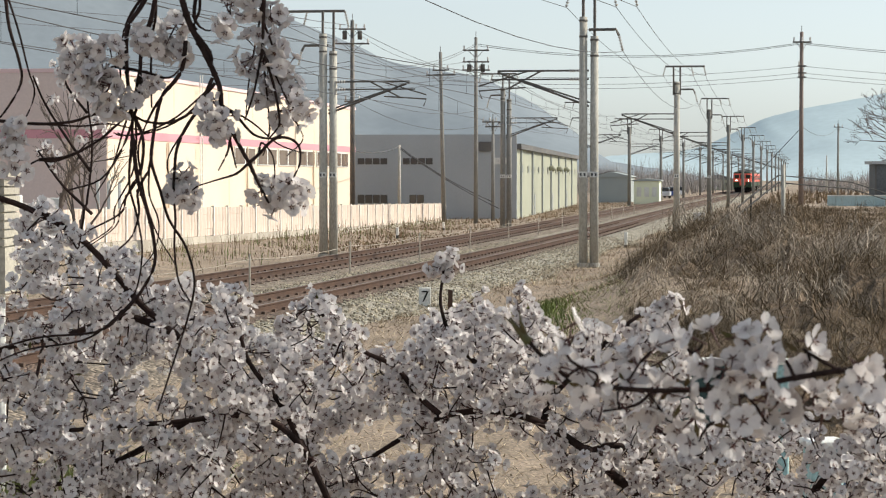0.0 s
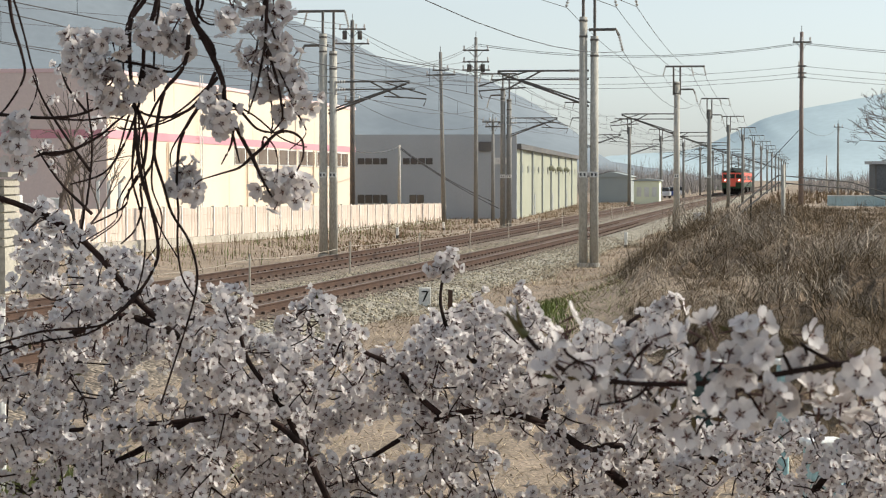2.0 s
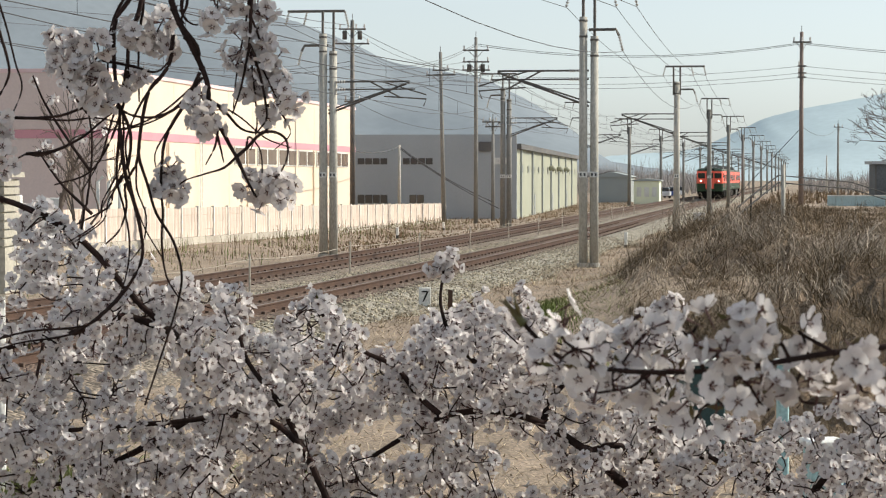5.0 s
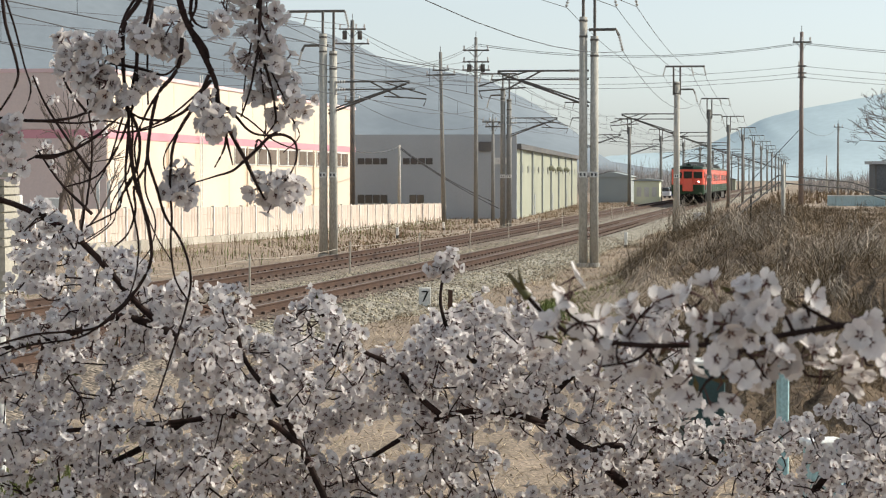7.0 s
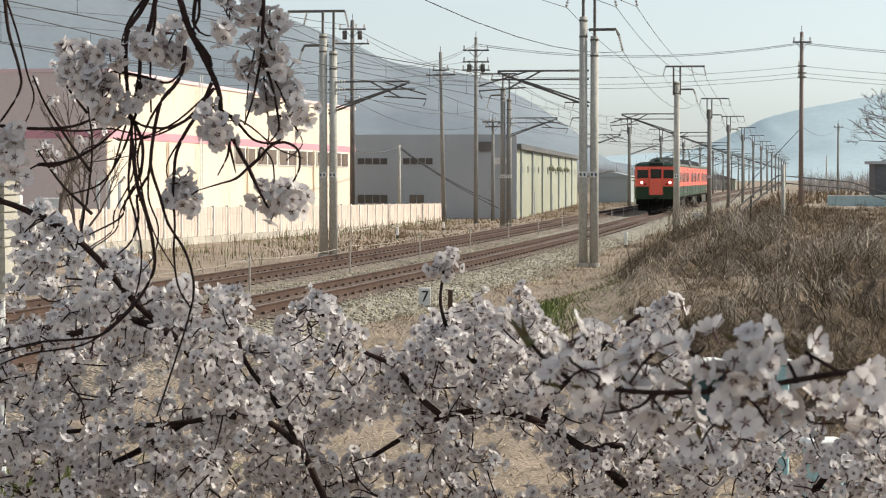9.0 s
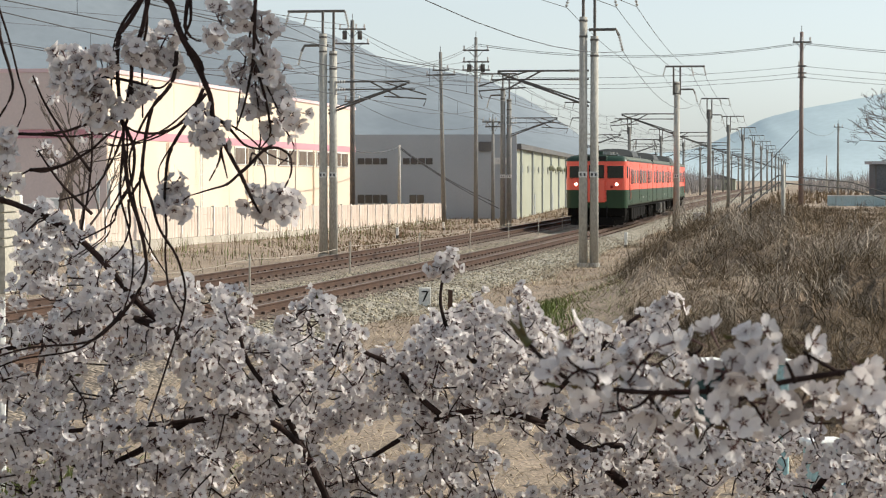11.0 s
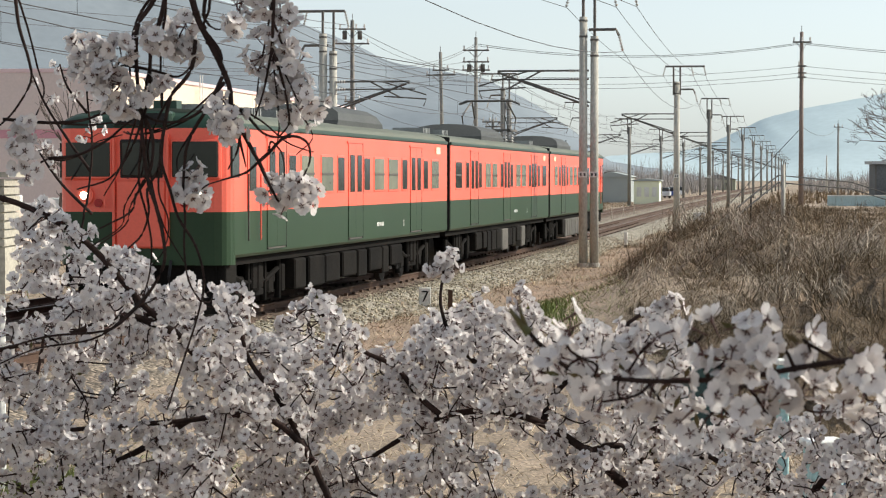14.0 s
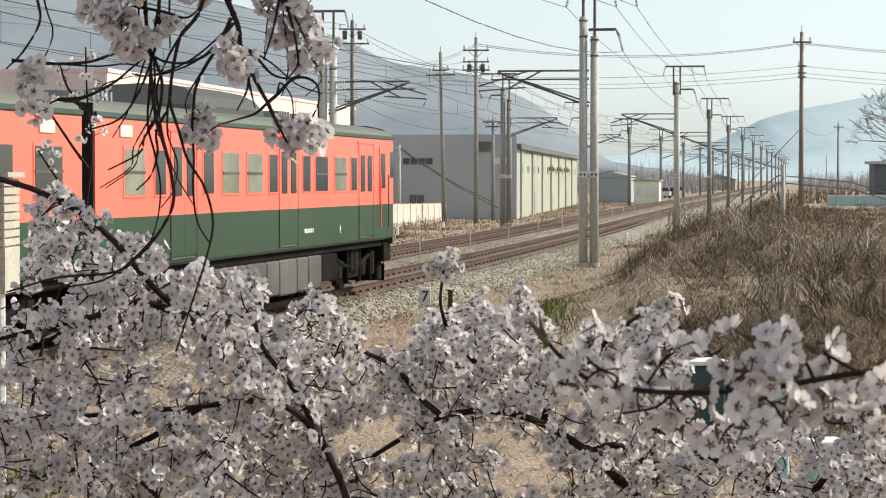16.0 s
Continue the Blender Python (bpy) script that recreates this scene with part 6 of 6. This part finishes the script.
M_BRUSH = mat("dry_brush", (0.132, 0.096, 0.055), (0.06, 0.044, 0.026), 0.28, 20, 0.9, 0, 0, 0.2, island=0.5)
M_STRAWSTEM = mat("straw", (0.52, 0.42, 0.30), (0.30, 0.235, 0.16), 0.5, 20, 0.9, 0, 0, 0.2, island=0.6)
M_GRASS = mat("grass", (0.105, 0.15, 0.035), (0.16, 0.17, 0.05), 0.5, 20, 0.8, 0, 0, 0.2, island=0.4)


def brush_edge(y):
    return float(np.interp(y, [20, 31, 40, 73, 120], [1.6, 2.2, 2.7, 5.4, 13.0]))


def brush_height(x, y):
    """Height of the tangled brush above the ground: uneven mounds that thin out towards the line."""
    mound = min(max(0.5 + 1.3 * noise.noise((x * 0.36, y * 0.17, 9)), 0), 1)
    h = 0.10 + 0.8 * mound + 0.55 * noise.noise((x * 1.0, y * 0.6, 3)) + 0.34 * noise.noise((x * 2.2, y * 1.2, 5))
    h *= float(np.interp(y, [20, 31, 38, 50, 60, 90], [0.3, 0.6, 1.0, 1.05, 0.95, 0.85])) * smooth(0, 1.4, x - brush_edge(y))
    if y > 32:
        h *= 1 - 0.72 * smooth(32, 46, y) * smooth(0.145, 0.165, x / y)
    return max(h, 0.0)


def brush():
    rnd = np.random.RandomState(5)
    # dark sheet below the stems stands in for shade inside the matted brush
    bm = bmx()
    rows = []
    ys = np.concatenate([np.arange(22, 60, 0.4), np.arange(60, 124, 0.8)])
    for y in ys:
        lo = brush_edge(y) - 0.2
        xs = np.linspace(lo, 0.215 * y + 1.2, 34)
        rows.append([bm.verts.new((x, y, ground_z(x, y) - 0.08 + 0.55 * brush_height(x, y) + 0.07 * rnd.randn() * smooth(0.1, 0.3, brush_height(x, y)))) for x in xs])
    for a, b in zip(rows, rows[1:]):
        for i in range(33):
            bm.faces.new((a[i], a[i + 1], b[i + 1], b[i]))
    tagged(part("brush_mounds", bm, M_THICKET_SHADE), "mounds of matted dead brush on the bank, coloured dark for shaded hollows", "brush", kind="stuff")
    kinds = [[], [], []]

    def tone(x, y, spread):
        # stems turn darker in front and by the line, to stand in for shade
        q = 0.8 * noise.noise((x * 0.5, y * 0.25, 2)) + 0.7 * noise.noise((x * 1.7, y * 0.9, 6)) + spread * rnd.randn() - 0.3 * (1 - smooth(30, 42, y)) - 0.45 * (1 - smooth(0.4, 2.2, x - brush_edge(y)))
        return 0 if q < 0.15 else (1 if q < 0.8 else 2)

    # short tangled litter over the mounds
    for _ in range(46000):
        y = 21 + 100 * rnd.rand() ** 1.5
        lo = brush_edge(y)
        x = lo - 0.3 + (0.215 * y + 1.3 - lo) * rnd.rand()
        h = brush_height(x, y)
        if h < 0.03 and rnd.rand() < 0.7:
            continue
        p = np.array((x, y, ground_z(x, y) + h * (0.5 + 0.45 * rnd.rand()) - 0.03))
        w = rnd.rand() * 6.283
        way = np.array((math.cos(w), math.sin(w), 0.1 + 0.6 * rnd.rand()))
        l = (0.05 + 0.09 * rnd.rand()) * (0.5 + min(h, 1.0)) * (1 + 0.006 * y)
        pts = [p]
        for k in range(4):
            p = p + way / np.linalg.norm(way) * l
            way = way + rnd.randn(3) * 1.0 - np.array((0, 0, 0.5))
            pts.append(p)
        kinds[tone(x, y, 0.3)].append((pts, 0.0016 + 0.002 * rnd.rand() + y * 0.00003))
    # shrubs: stems that rise from one root, spread and droop
    for _ in range(900):
        y = 26 + 92 * rnd.rand() ** 1.5
        lo = brush_edge(y)
        x = lo + 0.25 + (0.215 * y + 1.0 - lo) * rnd.rand()
        h = brush_height(x, y)
        if h < 0.12:
            continue
        root = np.array((x, y, ground_z(x, y) + 0.25 * h))
        size = (0.45 + 0.55 * rnd.rand()) * (0.55 + 0.65 * min(h, 1.1))
        own = tone(x, y, 0.25)
        for _ in range(26):
            w, lean = rnd.rand() * 6.283, 0.5 + 2.2 * rnd.rand()
            way = np.array((math.cos(w) * lean, math.sin(w) * lean, 1.0))
            l = size * (0.13 + 0.13 * rnd.rand())
            p = root + np.array((rnd.randn() * 0.07, rnd.randn() * 0.07, 0))
            pts = [p]
            droop = 0.25 + 0.5 * rnd.rand()
            for k in range(6):
                p = p + way / np.linalg.norm(way) * l
                way = way / np.linalg.norm(way) + rnd.randn(3) * 0.42 - np.array((0, 0, droop * (0.25 + 0.22 * k)))
                pts.append(p)
            kinds[own if rnd.rand() < 0.75 else rnd.randint(0, 2)].append((pts, 0.003 + 0.003 * rnd.rand() + y * 0.00003))
    # thin upright stalks that stand out of the crest
    for _ in range(350):
        y = 40 + 70 * rnd.rand()
        lo = brush_edge(y)
        x = lo + 0.4 + (0.215 * y + 1.0 - lo) * rnd.rand()
        h = brush_height(x, y)
        if h < 0.1:
            continue
        p = np.array((x, y, ground_z(x, y) + 0.4 * h))
        tall, d = 0.5 + 0.7 * rnd.rand(), np.array((rnd.randn() * 0.12, rnd.randn() * 0.12, 0))
        kinds[rnd.randint(0, 2)].append(([p + d * k * k / 9 + np.array((0.01 * rnd.randn(), 0, tall * k / 4)) for k in range(5)], 0.004 + y * 0.00004))
    # pale vines: loose bundles of long loops
    vines = []
    for _ in range(170):
        y = 30 + 22 * rnd.rand()
        x = brush_edge(y) + 0.6 + (0.2 * y - brush_edge(y)) * rnd.rand()
        if noise.noise((x * 0.6, y * 0.35, 8)) < -0.05:
            continue
        w0, r0 = rnd.rand() * 6.283, 0.35 + 0.45 * rnd.rand()
        for _ in range(16):
            w, r, tall = w0 + 0.5 * rnd.randn(), r0 * (0.5 + 0.7 * rnd.rand()), 0.12 + 0.32 * rnd.rand()
            a = np.array((math.cos(w), math.sin(w) * 0.6, 0))
            cx, cy = x + 0.16 * rnd.randn(), y + 0.3 * rnd.randn()
            p0 = np.array((cx, cy, ground_z(cx, cy) + 0.95 * brush_height(cx, cy) - 0.05))
            pts = [p0 + a * r * (2 * k / 9 - 1) + np.array((0.05 * math.sin(k * 1.3 + w * 5), 0.02 * rnd.randn(), tall * math.sin(math.pi * min(1, k / 8)) + 0.03 * math.sin(k * 2.1 + r * 30))) for k in range(10)]
            vines.append((pts, 0.005 + 0.004 * rnd.rand()))
    ribbons("dead_vines", vines, M_VINE, "pale arching dead vines over the brush", "vines")
    ribbons("dry_brush", kinds[0], M_BRUSH, "tangled dark brown leafless brush on the bank", "brush")
    ribbons("dead_weeds", kinds[1], M_BRUSH2, "tangled reddish tan dead weeds on the bank", "brush")
    ribbons("dead_grass", kinds[2], M_DEADGRASS, "pale arching dead grass in the brush", "grass")


M_DEADGRASS = mat("dead_grass_stems", (0.33, 0.26, 0.18), (0.2, 0.155, 0.105), 0.5, 20, 0.9, 0, 0, 0.2, island=0.5)
M_VINE = mat("pale_vine", (0.36, 0.30, 0.235), (0.23, 0.185, 0.14), 0.6, 20, 0.9, 0, 0, 0.2, island=0.35)
M_THICKET_SHADE = mat("matted_brush_shade", (0.14, 0.098, 0.064), (0.08, 0.056, 0.037), 0.5, 9, 0.95, 0, 1.0, 0.6)
M_BRUSH2 = mat("tan_brush", (0.225, 0.157, 0.095), (0.145, 0.104, 0.063), 0.4, 20, 0.9, 0, 0, 0.2, island=0.4)
brush()


def straw():
    rnd = np.random.RandomState(6)
    dry, green, dark = [], [], []
    for _ in range(64000):
        y = 14 + 66 * rnd.rand() ** 1.3
        x = (rnd.rand() * 0.42 - 0.2) * y
        o = off_at(x, y)
        if -6.5 < o < 2.7:
            continue
        if o < -6.4 and rnd.rand() < 0.4:
            continue
        g = ground_z(x, y)
        w, l = rnd.rand() * 6.283, 0.1 + 0.32 * rnd.rand() ** 2
        d = np.array((math.cos(w), math.sin(w), 0))
        p = np.array((x, y, g - 0.01))
        flat, lift = 0.5 + 0.9 * rnd.rand(), 0.06 + 0.3 * rnd.rand() ** 2
        pts = [p, p + d * l * 0.5 * flat + np.array((0, 0, l * lift)), p + d * l * 1.1 * flat + np.array((0, 0, l * lift * 1.1))]
        is_green = noise.noise((x * 0.5, y * 0.3, 4)) > 0.33 or (o < -7 and rnd.rand() < 0.25) or ((x - 2.2) / 0.9) ** 2 + ((y - 39) / 6) ** 2 < 1
        (green if is_green else dry).append((pts, 0.003 + 0.004 * rnd.rand()))
    for _ in range(26000):
        s, o = rnd.uniform(-32, 60), 2.35 + 5.0 * rnd.rand() ** 1.3
        q = on_line(s, o)
        x, y = q.x, q.y
        w, l = rnd.rand() * 6.283, 0.1 + 0.3 * rnd.rand() ** 2
        d = np.array((math.cos(w), math.sin(w), 0))
        p = np.array((x, y, max(ground_z(x, y), -0.55 + 0.25 * max(0, 2.9 - o)) - 0.005))
        lift = 0.05 + 0.4 * rnd.rand() ** 2
        (dark if noise.noise((x * 0.8, y * 0.4, 11)) > 0.05 else dry).append(([p, p + d * l * 0.5 + np.array((0, 0, l * lift)), p + d * l + np.array((0, 0, l * lift * 1.1))], 0.004 + 0.004 * rnd.rand()))
    # a tuft of fresh grass at the foot of the brush
    for _ in range(1500):
        w, q = rnd.rand() * 6.283, 1.5 * rnd.rand() ** 0.8
        x, y = 1.68 + 0.42 * q * math.cos(w), 37.5 + 4.5 * q * math.sin(w)
        h = (0.06 + 0.14 * rnd.rand()) * (1.05 - 0.55 * q)
        p = np.array((x, y, ground_z(x, y) - 0.01))
        d = np.array((rnd.randn(), rnd.randn(), 0)) * h * 0.35
        green.append(([p, p + d * 0.4 + np.array((0, 0, h * 0.65)), p + d * 1.3 + np.array((0, 0, h))], 0.006 + 0.003 * rnd.rand()))
    for _ in range(900):
        w, q = rnd.rand() * 6.283, 0.55 * rnd.rand() ** 0.6
        x, y = -3.62 + q * math.cos(w), 20.8 + 2.0 * q * math.sin(w)
        h = 0.05 + 0.13 * rnd.rand()
        p = np.array((x, y, ground_z(x, y) - 0.01))
        d = np.array((rnd.randn(), rnd.randn(), 0)) * h * 0.4
        green.append(([p, p + d * 0.4 + np.array((0, 0, h * 0.65)), p + d * 1.3 + np.array((0, 0, h))], 0.004 + 0.002 * rnd.rand()))
    ribbons("straw_litter", dry, M_STRAWSTEM, "flattened pale straw over the ground", "grass")
    ribbons("brown_litter", dark, M_BRUSH2, "flattened brown stalks beside the ballast", "grass")
    ribbons("grass", green, M_GRASS, "sparse fresh green grass blades", "grass")
    # weeds along the foot of the fence
    weeds, verge = [], []
    for _ in range(6400):
        s = rnd.uniform(-18, 80)
        o = -12.7 + abs(rnd.randn()) * 2.2
        p = np.array(on_line(s, o, -0.5 + 0.28 * smooth(-9, -13, o)))
        h = (0.06 + 0.42 * rnd.rand() ** 3) * (0.45 + 1.1 * smooth(-0.1, 0.35, noise.noise((s * 0.25, 0, 6))))
        w = rnd.rand() * 6.283
        d = np.array((math.cos(w), math.sin(w), 0)) * h * 0.4 * rnd.rand()
        weeds.append(([p, p + d * 0.5 + np.array((0, 0, h * 0.6)), p + d * 1.4 + np.array((0, 0, h))], 0.01))
    ribbons("dry_weeds", weeds[:3600], M_BRUSH2, "dry weeds along the foot of the fence", "weeds")
    for _ in range(9000):
        p = np.array(on_line(rnd.uniform(20, 210), rnd.uniform(-13.5, -6.7), -0.5))
        h = 0.05 + 0.25 * rnd.rand() ** 2
        w = rnd.rand() * 6.283
        d = np.array((math.cos(w), math.sin(w), 0)) * h * 2 * rnd.rand()
        verge.append(([p, p + d * 0.5 + np.array((0, 0, h * 0.7)), p + d * 1.4 + np.array((0, 0, h * 0.9))], 0.02))
    ribbons("verge_weeds", verge, M_BRUSH2, "low brown weeds on the verge of the line", "weeds")
    ribbons("green_weeds", weeds[3600:5200], M_GRASS, "low green weeds along the foot of the fence", "weeds")


straw()


def stones():
    rnd = np.random.RandomState(7)
    vs, fs = [], []
    base = np.array([(1, 0, 0), (-1, 0, 0), (0, 1, 0), (0, -1, 0), (0, 0, 1), (0, 0, -1)], float)
    tri = [(0, 2, 4), (2, 1, 4), (1, 3, 4), (3, 0, 4), (2, 0, 5), (1, 2, 5), (3, 1, 5), (0, 3, 5)]
    for _ in range(16000):
        s = -24 + 62 * rnd.rand() ** 1.2
        o = rnd.choice((rnd.uniform(0.75, 3.0), rnd.uniform(-3.0, -0.75), rnd.uniform(-0.4, 0.4)))
        z = float(np.interp(o, [-3, -1.9, -1.3, 1.5, 2.9, 3.2], [-0.22, -0.27, -0.2, -0.2, -0.53, -0.6]))
        p = np.array(on_line(s, o, z + 0.008))
        q = base * (0.6 + 0.7 * rnd.rand(6, 1)) * (0.022 + 0.022 * rnd.rand())
        w = rnd.rand() * 6.3
        r = np.array(((math.cos(w), -math.sin(w), 0), (math.sin(w), math.cos(w), 0), (0, 0, 1)))
        t = np.array(((1, 0, 0), (0, 0.8, -0.6), (0, 0.6, 0.8)))
        b = len(vs)
        vs.extend(map(tuple, q @ t @ r + p))
        fs.extend([tuple(b + i for i in k) for k in tri])
    me = bpy.data.meshes.new("ballast_stones")
    me.from_pydata(vs, [], fs)
    me.materials.append(M_STONE)
    tagged(new("ballast_stones", me), "loose angular grey-brown ballast stones", "stones", kind="stuff")


M_STONE = mat("stone", (0.40, 0.36, 0.27), (0.26, 0.22, 0.165), 0.5, 60, 0.9, 0, 0.2, 0.15, island=0.5)
stones()


# ---- bare trees ----
def bare_tree(x, y, height, seed, label, spread=0.55, levels=5):
    rnd = random.Random(seed)
    t = thing("bare_tree", label, "tree", "bare trees", m=pose(x, y, ground_z(x, y) - 0.1))
    trunk, crown = bmx(), bmx()

    def go(p, d, l, r, level):
        q = p + d * l
        mid = p + d * l * 0.5 + Vector((rnd.gauss(0, 0.04), rnd.gauss(0, 0.04), 0)) * l
        tube(trunk if level < 2 else crown, [p, mid, q], r, 6 if level < 2 else 4, r * 0.65, cap=False)
        if level >= levels:
            return
        for _ in range(rnd.choice((2, 3, 3))):
            e = (d + Vector((rnd.gauss(0, spread), rnd.gauss(0, spread), rnd.gauss(0.1, spread * 0.6)))).normalized()
            go(p.lerp(q, rnd.uniform(0.55, 1.0)), e, l * rnd.uniform(0.62, 0.85), max(r * 0.62, height * 0.0009), level + 1)

    go(Vector(), Vector((0, 0, 1)), height * 0.3, height * 0.014, 0)
    part("trunk", trunk, M_BARK2, t, "grey-brown bare trunk and limbs", smooth=True)
    part("crown", crown, M_BARK2, t, "leafless fine twigs")


M_BARK2 = mat("grey_bark", (0.15, 0.115, 0.095), (0.10, 0.08, 0.07), 3, 40, 0.9)
bare_tree(17.15, 84, 6.6, 17, "leafless tree with fine budding twigs", 0.5, 7)
bare_tree(17.9, 88, 6.4, 29, "leafless tree with fine budding twigs", 0.45, 6)
bare_tree(-11.6, 70, 7.2, 9, "slender leafless tree before the hall", 0.4)
bare_tree(-10.4, 66, 5.2, 14, "slender leafless sapling before the hall", 0.35)


# distance haze is mixed into this pale grey-brown
M_HAZED_WOOD = mat("hazed_far_twigs", (0.36, 0.335, 0.325), (0.28, 0.26, 0.25), 0.2, 10, 0.9, 0, 0, 0.2, island=0.3)


def far_row(name, s0, s1, off0, off1, count, hmax, material, label):
    """Far belt of low leafless woods."""
    rnd = np.random.RandomState(9)
    stems = []
    for _ in range(count):
        p = np.array(on_line(rnd.uniform(s0, s1), rnd.uniform(off0, off1), -0.5))
        h = hmax * (0.35 + 0.65 * rnd.rand())
        for k in range(11):
            w = rnd.rand() * 6.283
            d = np.array((math.cos(w), math.sin(w), 0)) * h * 0.55 * rnd.rand()
            stems.append(([p, p + d * 0.6 + np.array((0, 0, h * 0.6)), p + d + np.array((0, 0, h * (0.5 + 0.5 * rnd.rand())))], 0.03))
    ribbons(name, stems, material, label, "woods")


far_row("far_woods", 300, 520, -80, -9, 800, 6.8, M_HAZED_WOOD, "far belt of leafless brown trees beyond the line, paled for haze")
far_row("far_hedge", 340, 480, 9, 130, 1200, 5.2, M_HAZED_WOOD, "far low hedge and brush beyond the field, paled for haze")


far_row("field_brush", 75, 340, 6, 75, 1500, 1.5, M_BRUSH2, "low dry brush over the far field")


def far_houses():
    rnd = random.Random(3)
    for k in range(9):
        s, o = rnd.uniform(330, 520), rnd.choice((-1, 1)) * rnd.uniform(14, 60)
        t = thing("far_house", "small far house with a dark roof", "building", "far houses", m=at_line(s, o, -0.5))
        w, h = rnd.uniform(6, 11), rnd.uniform(2.2, 3.6)
        part("wall", boxes((0, w, 0, 7, 0, h)), rnd.choice((M_CREAM, M_WHITE, M_GREEN)), t)
        b = bmx()
        shell(b, [(-0.4, h), (w / 2, h + 1.3), (w + 0.4, h)], -0.4, 7.4)
        part("roof", b, M_ROOF, t)
        for i in range(3):
            part("window", boxes((0.6 + i * w / 3, 1.6 + i * w / 3, -0.05, 0, 0.8, 1.8)), M_DARKGLASS, t)
    for k, (s, o, c) in enumerate(((262, -9.5, (0.6, 0.6, 0.62)), (270, -9.2, (0.05, 0.1, 0.3)), (282, -9.4, (0.7, 0.7, 0.7)), (292, -9.2, (0.7, 0.7, 0.72)))):
        t = thing("parked_car", "small parked car seen far along the line", "car", "parked cars", m=at_line(s, o, -0.45))
        paint = mat("car_paint", c, tuple(v * 0.9 for v in c), 1, 20, 0.3, 0, 0, 0.03)
        b = bmx()
        rbox(b, -0.85, 0.85, 0, 3.9, 0.3, 0.95, 0.15, 2)
        part("body", b, paint, t)
        b = bmx()
        rbox(b, -0.72, 0.72, 0.6, 3.2, 0.9, 1.5, 0.18, 2)
        part("cabin", b, M_DARKGLASS, t, "dark windows")
        for x in (-0.75, 0.75):
            for y in (0.7, 3.1):
                part("wheel", tubes(0.3, [(x - 0.1, y, 0.3), (x + 0.1, y, 0.3)], n=12), M_RUBBER, t)


far_houses()


# ---- sleepers ----
def sleepers():
    for o in (0.0, TRACK2):
        t = thing("sleepers", "brown wooden sleepers under the rails", "sleepers", "track sleepers", m=Matrix.Identity(4))
        b = bmx()
        box(b, -1.05, 1.05, -0.11, 0.11, -0.32, -0.175)
        for x in (-0.5335, 0.5335):
            for d in (-0.1, 0.1):
                box(b, x + d - 0.03, x + d + 0.03, -0.05, 0.05, -0.176, -0.11)
        me = mesh_of("sleeper", b, M_SLEEPER)
        n = 150
        for k in range(n):
            c = part("sleeper", me, None, t)
            c.matrix_world = at_line(-45 + k * 0.75, o)


sleepers()
# ---- sway of the boughs: seconds, metres to the right and up ----
SWAY_HANGING = [(0.0, 0.008, 0.002), (0.5, 0.015, 0.007), (1.0, 0.008, 0.000), (1.5, 0.000, 0.000), (2.0, 0.013, 0.012), (2.5, 0.012, 0.013), (3.0, -0.003, 0.009), (3.5, -0.018, 0.007), (4.0, -0.011, 0.010), (4.2, -0.012, 0.009), (6.3, -0.013, 0.017), (6.5, -0.005, 0.016), (7.0, 0.002, 0.007), (7.5, -0.007, 0.018), (8.0, 0.005, 0.013), (8.5, 0.019, 0.007), (9.0, 0.007, -0.006), (9.2, 0.002, -0.009), (11.5, -0.007, -0.015), (12.0, 0.027, 0.003), (12.5, 0.030, -0.002), (13.0, 0.010, -0.008), (13.5, 0.022, 0.008), (14.0, 0.024, 0.004), (14.5, 0.011, 0.001), (15.0, 0.028, 0.021), (15.5, 0.019, 0.039), (16.0, 0.039, 0.101)]
SWAY_NEAR = [(0.0, 0.003, -0.015), (0.5, 0.001, -0.005), (1.0, 0.003, -0.012), (1.5, 0.000, 0.000), (2.0, 0.000, -0.009), (2.5, -0.004, -0.001), (3.0, 0.000, -0.006), (3.5, -0.002, -0.005), (4.0, -0.003, 0.017), (4.2, -0.003, 0.002), (6.3, 0.000, 0.010), (6.5, -0.002, 0.025), (7.0, 0.002, 0.028), (7.5, 0.015, -0.024), (8.0, -0.008, 0.023), (8.5, 0.013, -0.026), (9.0, 0.005, -0.017), (11.5, 0.003, -0.017), (12.0, 0.009, -0.027), (12.5, 0.005, -0.004), (13.0, 0.004, -0.010), (13.5, 0.009, -0.006), (14.0, 0.003, -0.006), (14.5, -0.005, 0.025), (15.0, -0.009, 0.022), (15.3, 0.014, -0.032), (15.6, 0.019, -0.027), (16.0, 0.022, -0.017)]
SWAY_LEFT = [(0.0, 0.000, 0.000), (6.0, -0.003, 0.000), (8.0, -0.007, -0.002), (9.0, -0.005, -0.003), (12.5, 0.000, 0.000), (14.5, 0.005, 0.002), (15.0, 0.014, 0.014), (15.5, 0.009, 0.020), (16.0, 0.029, 0.029)]
# ---- what moves ----
SPEED = 24.0


def nose_at(t):
    """Where the train's nose is along the line: it slows a little as it passes."""
    return 10.9 + (12.5 - t) * SPEED - 0.3 * max(0, t - 12.5) + 0.585 * max(0, t - 14) ** 2


def car_rows(lead):
    """The way of a car whose middle runs `lead` metres behind the train's nose."""
    rows = []
    for t in np.arange(0, 16.01, 0.25):
        rows.append((float(t), at_line(nose_at(float(t)) + lead)))
    return rows


def motions():
    for car, lead in CARS:
        walk(car, car_rows(lead))
    for bough, rows in ((HANG_TREE, SWAY_HANGING), (NEAR_TREE, SWAY_NEAR), (LEFT_TREE, SWAY_LEFT)):
        walk(bough, [(t, pose(x, 0, z)) for t, x, z in rows])


motions()
